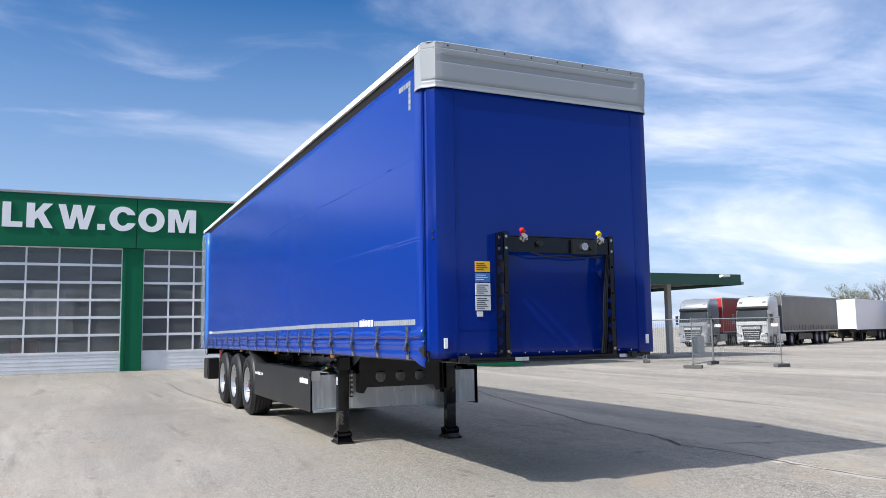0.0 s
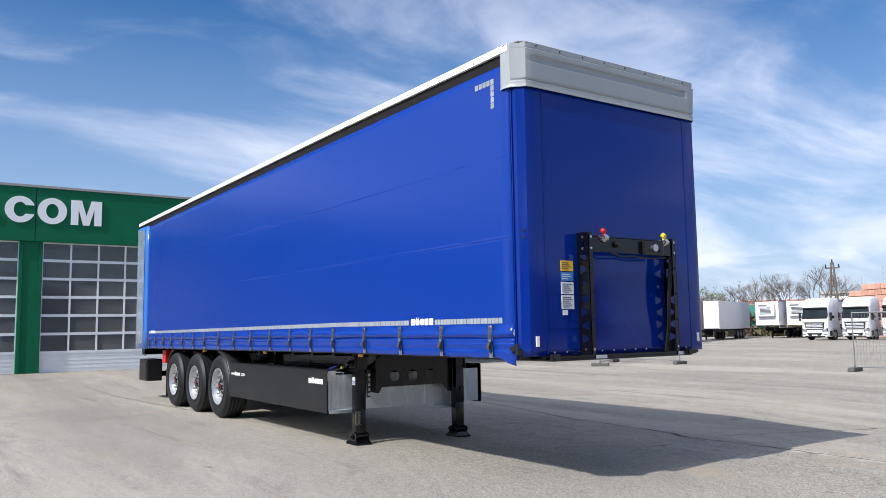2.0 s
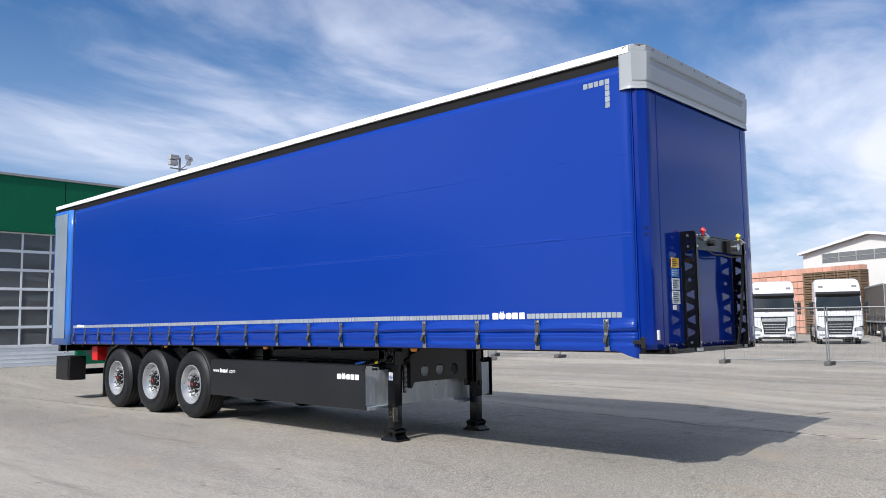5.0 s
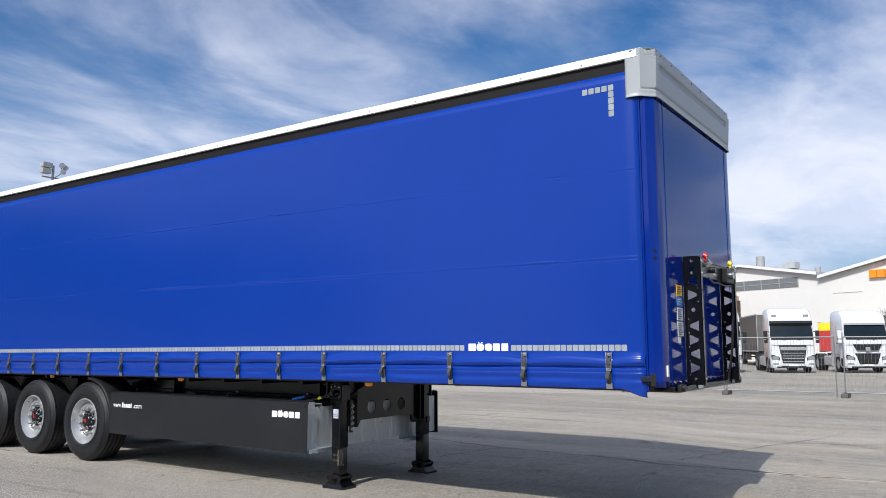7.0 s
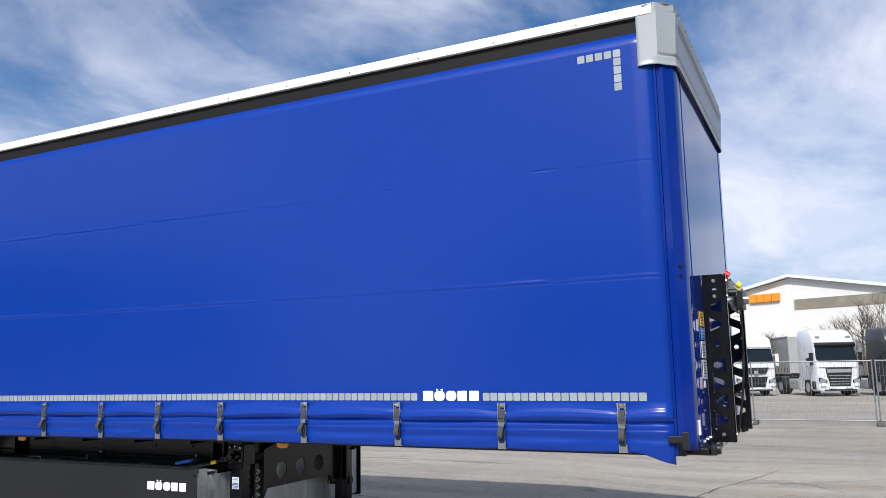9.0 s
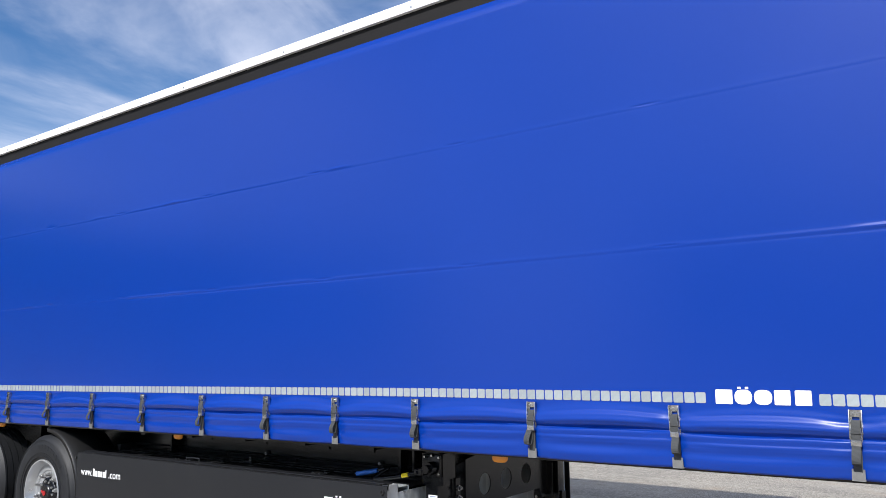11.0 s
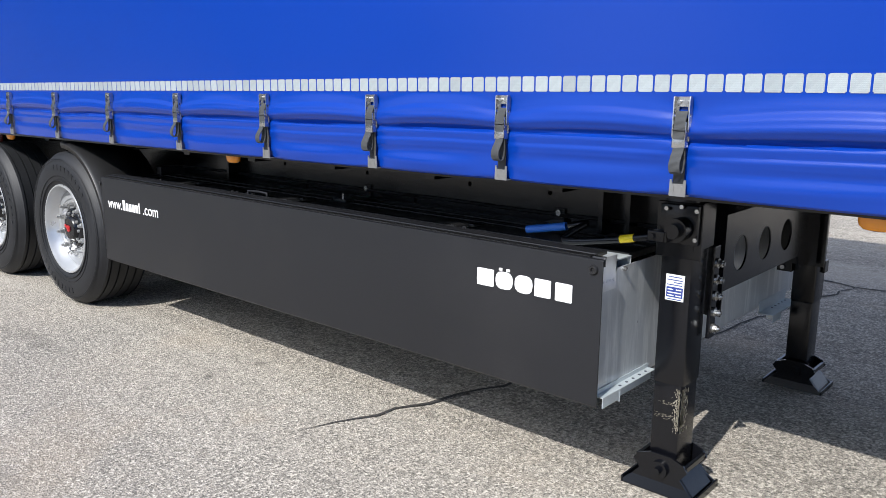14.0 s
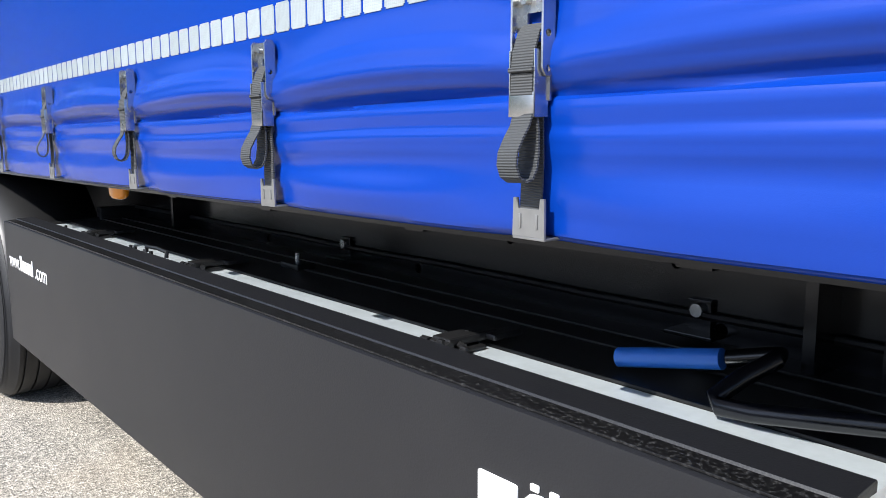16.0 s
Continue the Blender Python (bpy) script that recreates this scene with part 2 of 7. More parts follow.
def glass_material(name, tint=(0.75, 0.8, 0.8), rough=0.02, clear=1.0):
    m = bpy.data.materials.new(name)
    m.use_nodes = True
    bs = m.node_tree.nodes["Principled BSDF"]
    bs.inputs["Base Color"].default_value = rgba(tint)
    bs.inputs["Transmission Weight"].default_value = clear
    bs.inputs["Roughness"].default_value, bs.inputs["IOR"].default_value = rough, 1.45
    return m


def webbing_material():
    m = material("strap_webbing", (0.045, 0.048, 0.050), 0.7, var=0.2, fine=300, bump=0.0)
    tr = m.node_tree
    wv = tr.nodes.new("ShaderNodeTexWave")
    wv.bands_direction = "Z"
    wv.inputs["Scale"].default_value = 95.0
    co = tr.nodes.new("ShaderNodeTexCoord")
    wire(tr, co.outputs["Object"], wv.inputs["Vector"])
    bp = tr.nodes.new("ShaderNodeBump")
    bp.inputs["Strength"].default_value, bp.inputs["Distance"].default_value = 0.55, 0.002
    wire(tr, wv.outputs["Fac"], bp.inputs["Height"])
    wire(tr, bp.outputs[0], tr.nodes["Principled BSDF"].inputs["Normal"])
    return m


def tape_material():
    m = material("reflective_tape", (0.30, 0.335, 0.345), 0.3, var=0.2, scale=30, fine=230, random_shift=0.22, spec=0.6)
    tr = m.node_tree
    vo = tr.nodes.new("ShaderNodeTexVoronoi")
    vo.feature = "DISTANCE_TO_EDGE"
    vo.inputs["Scale"].default_value = 210.0
    vo.inputs["Randomness"].default_value = 0.12
    co = tr.nodes.new("ShaderNodeTexCoord")
    wire(tr, co.outputs["Object"], vo.inputs["Vector"])
    bp = tr.nodes.new("ShaderNodeBump")
    bp.inputs["Strength"].default_value, bp.inputs["Distance"].default_value = 0.6, 0.002
    wire(tr, vo.outputs["Distance"], bp.inputs["Height"])
    wire(tr, bp.outputs[0], tr.nodes["Principled BSDF"].inputs["Normal"])
    return m


GROUND_MAT = asphalt()
CRACK_MAT = material("crack_dirt", (0.035, 0.032, 0.03), 0.95, var=0.3, fine=40)
SAND_MAT = material("crumbled_pale_asphalt", (0.46, 0.415, 0.355), 0.95, var=0.35, scale=14, fine=90, stain=(0.3, 0.27, 0.24), stain_amount=0.8, stain_scale=9, bump=0.5, bump_scale=60)
CURTAIN_MAT = material("blue_pvc_tarpaulin", (0.0014, 0.0335, 0.272), 0.24, var=0.06, scale=0.7, fine=400, bump=0.05, bump_scale=600, spec=0.42, rough_var=0.08)
FRONT_MAT = material("blue_gloss_paint", (0.0022, 0.022, 0.205), 0.09, var=0.05, scale=0.6, spec=0.30, bump=0.02, bump_scale=6, rough_var=0.1)
CAP_MAT = material("grey_roof_cap", (0.34, 0.36, 0.37), 0.40, var=0.06, scale=2.0, stain=(0.3, 0.31, 0.31), stain_amount=0.25)
RAIL_MAT = material("white_aluminium_rail", (0.80, 0.80, 0.79), 0.38, var=0.05, stain=(0.6, 0.59, 0.56), stain_amount=0.25)
BLACK_MAT = material("black_chassis_paint", (0.0026, 0.0030, 0.0046), 0.24, var=0.25, scale=5, stain=(0.010, 0.0095, 0.010), stain_amount=0.2, bump=0.05, bump_scale=12, spec=0.45)
LID_MAT = material("black_lid", (0.010, 0.010, 0.010), 0.4, var=0.25, scale=5, spec=0.3, stain=(0.03, 0.028, 0.025), stain_amount=0.25)
HOOK_MAT = material("pale_zinc_hook", (0.27, 0.27, 0.265), 0.36, 0.6, var=0.18, scale=40)
# near-black tone that stands for the shade in the curtain gaps
GAP_SHADE_MAT = material("curtain_gap_shade", (0.0085, 0.0075, 0.0075), 0.7, var=0.2, spec=0.25)
SKIRT_MAT = material("matt_black_skirt", (0.0074, 0.0078, 0.0096), 0.46, var=0.16, scale=1.6, fine=120, stain=(0.03, 0.028, 0.028), stain_amount=0.25, bump=0.10, bump_scale=260, spec=0.5)
# sky reflection on the rear post, put into a paler blue and a pale strip
POST_SHEEN_MAT = material("blue_post_with_sky_sheen", (0.035, 0.17, 0.58), 0.2, 0.1, var=0.12, scale=0.8, coat=0.5)
SHEEN_STRIP_MAT = material("painted_post_sheen", (0.48, 0.56, 0.66), 0.16, 0.55, var=0.25, scale=1.2, coat=0.3)
GALV_MAT = material("galvanised_steel", (0.60, 0.62, 0.63), 0.30, 0.55, var=0.16, scale=11, fine=45, stain=(0.46, 0.48, 0.48), stain_amount=0.4, stain_scale=1.6, rough_var=0.2)
STREAK_MAT = material("streaked_galvanised_sheet", (0.50, 0.53, 0.545), 0.33, 0.38, var=0.14, scale=7, fine=45, stain=(0.86, 0.88, 0.87), stain_amount=0.75, stain_scale=2.4, stain_stretch=(9, 1, 0.9), rough_var=0.25)
STEEL_MAT = material("bright_zinc_steel", (0.50, 0.50, 0.49), 0.26, 0.95, var=0.2, scale=30, bump=0.05)
CHROME_MAT = material("alloy_rim", (0.54, 0.55, 0.56), 0.30, 0.65, var=0.08, scale=6, rough_var=0.15)
NUT_MAT = material("dull_zinc_nut", (0.46, 0.46, 0.46), 0.3, 0.75, var=0.2, scale=40)
DISC_MAT = material("bright_wheel_disc", (0.38, 0.39, 0.40), 0.36, 0.45, var=0.12, scale=12, rough_var=0.2)
TYRE_MAT = material("tyre_rubber", (0.0054, 0.0060, 0.0078), 0.6, var=0.25, scale=7, fine=90, stain=(0.022, 0.024, 0.028), stain_amount=0.45, stain_scale=3, bump=0.15, bump_scale=120)
SPOT_MAT = material("spotted_black_rubber", (0.0045, 0.0045, 0.005), 0.32, var=0.25, scale=5, stain=(0.10, 0.10, 0.10), stain_amount=0.45, stain_scale=130, spec=0.4)
PLASTIC_MAT = material("black_plastic", (0.009, 0.009, 0.0095), 0.42, var=0.2, bump=0.05, bump_scale=200)
FENCE_MAT = material("dull_fence_wire", (0.20, 0.21, 0.215), 0.5, 0.3, var=0.2, scale=8)
FOOT_MAT = material("dark_concrete_foot", (0.10, 0.095, 0.09), 0.85, var=0.25, bump=0.3, bump_scale=30)
EDGE_MAT = material("fresh_galvanised_edge", (0.50, 0.55, 0.57), 0.34, 0.3, var=0.2, scale=9, stain=(0.36, 0.40, 0.42), stain_amount=0.5, stain_scale=7)
SCUFF_MAT = material("chipped_pale_metal", (0.34, 0.31, 0.24), 0.5, 0.2, var=0.3, scale=25, fine=140)
WEB_MAT = webbing_material()
TAPE_MAT = tape_material()
WHITE_MAT = material("white_lettering", (0.86, 0.86, 0.86), 0.45, var=0.04)
RED_MAT = material("red_plastic", (0.55, 0.012, 0.012), 0.35, var=0.1)
HUB_RED = material("dull_red_enamel", (0.36, 0.014, 0.016), 0.4, var=0.2)
YELLOW_MAT = material("yellow_plastic", (0.80, 0.62, 0.015), 0.4, var=0.08)
AMBER_MAT = material("amber_lens", (0.75, 0.26, 0.012), 0.18, var=0.1, coat=0.5)
GRIP_MAT = material("blue_rubber_grip", (0.02, 0.13, 0.50), 0.45, var=0.1, bump=0.05)
LABEL_MAT = material("label_white", (0.72, 0.74, 0.74), 0.4, var=0.05)
LABEL_BLUE = material("label_blue", (0.05, 0.19, 0.52), 0.4, var=0.05)
LABEL_YELLOW = material("label_orange", (0.88, 0.50, 0.02), 0.4, var=0.06)
LABEL_NAVY = material("label_navy", (0.025, 0.05, 0.24), 0.4, var=0.05)
INK_MAT = material("label_ink", (0.05, 0.055, 0.08), 0.5, var=0.1)
GREEN_MAT = material("green_cladding", (0.003, 0.125, 0.055), 0.55, spec=0.2, var=0.12, scale=0.6, stain=(0.006, 0.145, 0.07), stain_amount=0.5, stain_scale=0.8)
DARKGREEN_MAT = material("dark_green_fascia", (0.008, 0.055, 0.035), 0.5, var=0.12, scale=0.6)
ALU_MAT = material("door_aluminium", (0.80, 0.81, 0.81), 0.42, 0.1, var=0.08, stain=(0.6, 0.59, 0.56), stain_amount=0.4, stain_scale=2)
COPING_MAT = material("grey_coping", (0.33, 0.33, 0.33), 0.5, var=0.12)
PANE_MAT = glass_material("window_pane", (0.50, 0.52, 0.52), 0.04, 0.86)


def wavy(m, scale, strength):
    """Old panes bow a little, each its own way, so that their reflections ripple."""
    tr = m.node_tree
    nz, bp = tr.nodes.new("ShaderNodeTexNoise"), tr.nodes.new("ShaderNodeBump")
    mp, oi, add = tr.nodes.new("ShaderNodeMapping"), tr.nodes.new("ShaderNodeObjectInfo"), tr.nodes.new("ShaderNodeVectorMath")
    mp.inputs["Scale"].default_value = (0.6, 1, 1.6)
    wire(tr, tr.nodes.new("ShaderNodeTexCoord").outputs["Object"], mp.inputs[0])
    wire(tr, mp.outputs[0], add.inputs[0]), wire(tr, math_node(tr, "MULTIPLY", oi.outputs["Random"], 40.0), add.inputs[1])
    wire(tr, add.outputs[0], nz.inputs["Vector"])
    nz.inputs["Scale"].default_value, nz.inputs["Detail"].default_value = scale, 2.0
    bp.inputs["Strength"].default_value, bp.inputs["Distance"].default_value = strength, 0.05
    wire(tr, nz.outputs[0], bp.inputs["Height"]), wire(tr, bp.outputs[0], tr.nodes["Principled BSDF"].inputs["Normal"])


wavy(PANE_MAT, 2.2, 0.35)
HAZE_MAT = material("hazy_plastic", (0.78, 0.77, 0.74), 0.5, var=0.2, scale=1.5, random_shift=0.35)
ROOM_MAT = material("workshop_plaster", (0.66, 0.65, 0.62), 0.85, var=0.15, scale=0.8)
CONCRETE_MAT = material("concrete", (0.32, 0.31, 0.29), 0.85, var=0.2, bump=0.3, bump_scale=30)
WALL_MAT = material("cream_white_wall", (0.72, 0.705, 0.665), 0.7, var=0.05, scale=0.3, fine=3, stain=(0.66, 0.64, 0.6), stain_amount=0.35, stain_scale=0.25)
UNSEEN_WALL_MAT = material("unseen_wall_tone", (0.20, 0.19, 0.17), 0.8, var=0.25, scale=0.4, stain=(0.1, 0.1, 0.08), stain_amount=0.6, stain_scale=0.3)
ROOF_MAT = material("roof_sheet", (0.46, 0.46, 0.45), 0.5, 0.2, var=0.12)
OLIVE_MAT = material("olive_yellow_tarpaulin", (0.30, 0.22, 0.03), 0.5, var=0.25, scale=1.0)
BROWN_PANE = material("weathered_translucent_sheet", (0.24, 0.21, 0.16), 0.5, var=0.3, scale=0.8, stain=(0.36, 0.33, 0.28), stain_amount=0.7, stain_scale=0.9)
WINDOW_GREY = material("window_strip", (0.17, 0.18, 0.18), 0.25, var=0.2, scale=1.2)
ORANGE_MAT = material("orange_sign", (0.85, 0.28, 0.02), 0.45, var=0.06)
CAB_WHITE = material("white_cab_paint", (0.66, 0.67, 0.69), 0.25, var=0.04, coat=0.5, random_shift=0.06)
# silver and pale cab tones, darkened for the shade on their fronts
CAB_SILVER = material("silver_cab_paint", (0.25, 0.265, 0.28), 0.3, 0.3, var=0.06, coat=0.5)
CAB_SHADED = material("shaded_cab_paint", (0.42, 0.43, 0.43), 0.3, 0.1, var=0.08, coat=0.4)
CAB_SLATE = material("dark_grey_cab_paint", (0.045, 0.048, 0.052), 0.3, 0.2, var=0.08, coat=0.4)
CAB_DARK = material("cab_dark_trim", (0.008, 0.0085, 0.009), 0.5, var=0.2)
CAB_GLASS = material("cab_glass", (0.012, 0.017, 0.018), 0.05, var=0.3, scale=1.0, spec=0.5)
LAMP_GLASS = material("headlamp_glass", (0.35, 0.37, 0.38), 0.12, 0.4, var=0.3, scale=12)
GREY_TARP = material("grey_tarpaulin", (0.105, 0.105, 0.10), 0.4, var=0.35, scale=0.6, stain=(0.2, 0.2, 0.19), stain_amount=0.4, stain_scale=0.5)
RED_TARP = material("red_tarpaulin", (0.42, 0.03, 0.03), 0.45, var=0.12)
GREEN_TARP = material("green_tarpaulin", (0.03, 0.2, 0.15), 0.5, var=0.12)
BOX_WHITE = material("white_box_body", (0.74, 0.76, 0.78), 0.4, var=0.05, scale=0.6)
BRICK_MAT = material("orange_brick_pack", (0.60, 0.33, 0.245), 0.8, var=0.2, scale=1.4, fine=9, stain=(0.5, 0.19, 0.11), stain_amount=0.5, stain_scale=1.0, random_shift=0.36, bump=0.2, bump_scale=12)
WOOD_MAT = material("weathered_timber", (0.16, 0.105, 0.06), 0.8, var=0.3, scale=3, fine=30, random_shift=0.3, bump=0.2)
BARK_MAT = material("grey_bark", (0.12, 0.095, 0.075), 0.9, var=0.3, scale=6, fine=50)
BUD_MAT = material("spring_buds", (0.16, 0.17, 0.06), 0.7, var=0.3, scale=2)
HEDGE_MAT = material("dry_hedge", (0.10, 0.085, 0.045), 0.85, var=0.4, scale=1.2)


# ---- mesh helpers ----
def part(name, bm, mat, parent, label="", smooth=False):
    """Links a bmesh as one mesh object under a thing or a part; coordinates are those of the thing's root mesh space."""
    return part_mesh(name, finish(name, bm, mat, smooth), parent, label)


def finish(name, bm, mat, smooth=False):
    me = bpy.data.meshes.new(name)
    bmesh.ops.recalc_face_normals(bm, faces=bm.faces[:])
    if smooth:
        for f in bm.faces:
            f.smooth = True
        for e in bm.edges:
            if len(e.link_faces) == 2 and e.calc_face_angle(0.0) > 0.6:
                e.smooth = False
    bm.to_mesh(me)
    bm.free()
    me.materials.append(mat)
    return me


ROOT_INV = {}


def part_mesh(name, me, parent, label="", loc=None, m=None):
    ob = new(name, me)
    ob.parent = parent
    if parent is not None and parent.name in ROOT_INV:
        ob.matrix_parent_inverse = ROOT_INV[parent.name]
    if loc:
        ob.location = loc
    if m:
        ob.matrix_basis = m
    if label:
        tagged(ob, label)
    return ob


def thing(name, label, category, group="", kind="", at=(0, 0, 0)):
    """An Empty at the thing's base. Its parts are built in world places when at is given."""
    e = new(name)
    e.empty_display_size = 0.2
    e.location = at
    if any(at):
        ROOT_INV[e.name] = Matrix.Translation(at).inverted()
    return tagged(e, label, category, group, kind)


def single(name, bm, mat, label, category, group="", kind="", smooth=False):
    return tagged(new(name, finish(name, bm, mat, smooth)), label, category, group, kind)


def box(bm, x0, x1, y0, y1, z0, z1, bevel=0.0):
    vs = [bm.verts.new((x, y, z)) for z in (z0, z1) for x, y in ((x0, y0), (x1, y0), (x1, y1), (x0, y1))]
    fs = [bm.faces.new([vs[i] for i in q]) for q in ((3, 2, 1, 0), (4, 5, 6, 7), (0, 1, 5, 4), (1, 2, 6, 5), (2, 3, 7, 6), (3, 0, 4, 7))]
    if bevel:
        es = list({e for f in fs for e in f.edges})
        bmesh.ops.bevel(bm, geom=es, offset=bevel, segments=2, profile=0.6, affect="EDGES")
    return bm


def boxed(*a, bevel=0.0):
    return box(bmesh.new(), *a, bevel=bevel)


def cyl(bm, a, b, r, n=14, r2=None, cap=True):
    a, b = Vector(a), Vector(b)
    q = (b - a).to_track_quat("Z", "Y")
    rings = []
    for p, rad in ((a, r), (b, r if r2 is None else r2)):
        rings.append([bm.verts.new(p + q @ Vector((rad * math.cos(2 * math.pi * i / n), rad * math.sin(2 * math.pi * i / n), 0))) for i in range(n)])
    for i in range(n):
        bm.faces.new((rings[0][i], rings[0][(i + 1) % n], rings[1][(i + 1) % n], rings[1][i]))
    if cap:
        bm.faces.new(rings[0][::-1]), bm.faces.new(rings[1])
    return bm


def lathe_x(bm, profile, n=48, centre=(0, 0, 0), close=True):
    """Turns (radius, x) pairs round the x axis."""
    rings = []
    for r, x in profile:
        rings.append([bm.verts.new((centre[0] + x, centre[1] + r * math.cos(2 * math.pi * i / n), centre[2] + r * math.sin(2 * math.pi * i / n))) for i in range(n)])
    for a, b in zip(rings, rings[1:]):
        for i in range(n):
            bm.faces.new((a[i], a[(i + 1) % n], b[(i + 1) % n], b[i]))
    if close:
        bm.faces.new(rings[0]), bm.faces.new(rings[-1][::-1])
    return bm


def tube(bm, pts, r, n=8, radii=None):
    pts = [Vector(p) for p in pts]
    rings = []
    for i, p in enumerate(pts):
        d = (pts[min(i + 1, len(pts) - 1)] - pts[max(i - 1, 0)]).normalized()
        q = d.to_track_quat("Z", "Y")
        rad = radii[i] if radii else r
        rings.append([bm.verts.new(p + q @ Vector((rad * math.cos(2 * math.pi * k / n), rad * math.sin(2 * math.pi * k / n), 0))) for k in range(n)])
    for a, b in zip(rings, rings[1:]):
        off = min(range(n), key=lambda o: sum((a[k].co - b[(k + o) % n].co).length for k in range(n)))
        for k in range(n):
            bm.faces.new((a[k], a[(k + 1) % n], b[(k + 1 + off) % n], b[(k + off) % n]))
    bm.faces.new(rings[0][::-1]), bm.faces.new(rings[-1])
    return bm


def ribbon(bm, pts, y0, y1, thick=0.0025):
    """A strap along (x, z) points, from y0 to y1."""
    pts = [Vector((p[0], 0, p[1])) for p in pts]
    rows = []
    for i, p in enumerate(pts):
        d = (pts[min(i + 1, len(pts) - 1)] - pts[max(i - 1, 0)]).normalized()
        nrm = Vector((d.z, 0, -d.x)) * thick / 2
        rows.append([bm.verts.new(p + s * nrm + Vector((0, y, 0))) for s, y in ((1, y0), (1, y1), (-1, y1), (-1, y0))])
    for a, b in zip(rows, rows[1:]):
        for k in range(4):
            bm.faces.new((a[k], a[(k + 1) % 4], b[(k + 1) % 4], b[k]))
    bm.faces.new(rows[0][::-1]), bm.faces.new(rows[-1])
    return bm


def holed_plate(bm, outer, holes, put, thick):
    """A plate from a 2D outline with holes; put(u, v, w) lays it into space, w is the thickness."""
    edges, start = [], []
    for loop in (outer, *holes):
        vs = [bm.verts.new((u, v, 0)) for u, v in loop]
        start += vs
        edges += [bm.edges.new((vs[i], vs[(i + 1) % len(vs)])) for i in range(len(vs))]
    made = bmesh.ops.triangle_fill(bm, use_beauty=True, use_dissolve=False, edges=edges)
    faces = [g for g in made["geom"] if isinstance(g, bmesh.types.BMFace)]
    ext = bmesh.ops.extrude_face_region(bm, geom=faces)
    top = [g for g in ext["geom"] if isinstance(g, bmesh.types.BMVert)]
    for v in top:
        v.co.z = thick
    for v in set(start) | set(top):
        v.co = Vector(put(v.co.x, v.co.y, v.co.z))
    return bm


def ring2(cx, cy, r, n=20):
    return [(cx + r * math.cos(2 * math.pi * i / n), cy + r * math.sin(2 * math.pi * i / n)) for i in range(n)]


def grid_mesh(bm, rows):
    """Faces over rows of points of equal length."""
    vs = [[bm.verts.new(p) for p in row] for row in rows]
    for a, b in zip(vs, vs[1:]):
        for i in range(len(a) - 1):
            bm.faces.new((a[i], a[i + 1], b[i + 1], b[i]))
    return vs


def smooth01(u):
    u = min(1.0, max(0.0, u))
    return u * u * (3 - 2 * u)


def gz(x, y):
    """Height of the yard: a slight fall away from the trailer and a rise to the workshop doors."""
    dip = 0.042 * smooth01((x - 0.6) / 1.3) * smooth01((y - 1.0) / 2.0) * (1 - smooth01((y - 8.5) / 3.0))
    return -max(dip, 0.22 * smooth01((x - 2.3 - 5.0 * smooth01((y - 0.5) / 5.0)) / 8.0)) + 0.17 * smooth01((y - 13.2) / 10.0) * (1 - smooth01((x - 6) / 10.0))


def lettering(words, y_from, y_to, z, size, x, parent):
    """Flat white words on a wall that faces -x, fitted between two places along it."""
    cu = bpy.data.curves.new("lettering", "FONT")
    cu.body, cu.size, cu.extrude = words, 1.0, 0.004
    ob = bpy.data.objects.new("lettering_source", cu)
    me = bpy.data.meshes.new_from_object(ob)
    bpy.data.objects.remove(ob)
    xs = [v.co.x for v in me.vertices]
    k = (y_from - y_to) / (max(xs) - min(xs))
    lo = min(xs)
    for v in me.vertices:
        u, w, t = v.co
        v.co = (x - 0.0012 - t * 0.2, y_from - (u - lo) * k, z + w * size)
    me.materials.clear()
    me.materials.append(WHITE_MAT)
    return part_mesh("lettering", me, parent, "small white lettering")


# ---- ground ----
def graded(lo, hi, fine_lo, fine_hi, step):
    out, v, s = [], fine_lo, step
    while v > lo:
        v -= s
        s *= 1.35
        out.append(max(v, lo))
    out = out[::-1]
    v = fine_lo
    while v < fine_hi:
        out.append(v)
        v += step
    out.append(fine_hi)
    v, s = fine_hi, step
    while v < hi:
        v += s
        s *= 1.35
        out.append(min(v, hi))
    return out


def build_ground():
    bm = bmesh.new()
    xs, ys = graded(-1800, 1800, -12, 26, 1.0), graded(-1800, 1800, -14, 28, 1.0)
    grid_mesh(bm, [[(x, y, gz(x, y)) for x in xs] for y in ys])
    single("ground", bm, GROUND_MAT, "pale worn asphalt yard with stains and fine cracks", "ground", kind="structure", smooth=True)


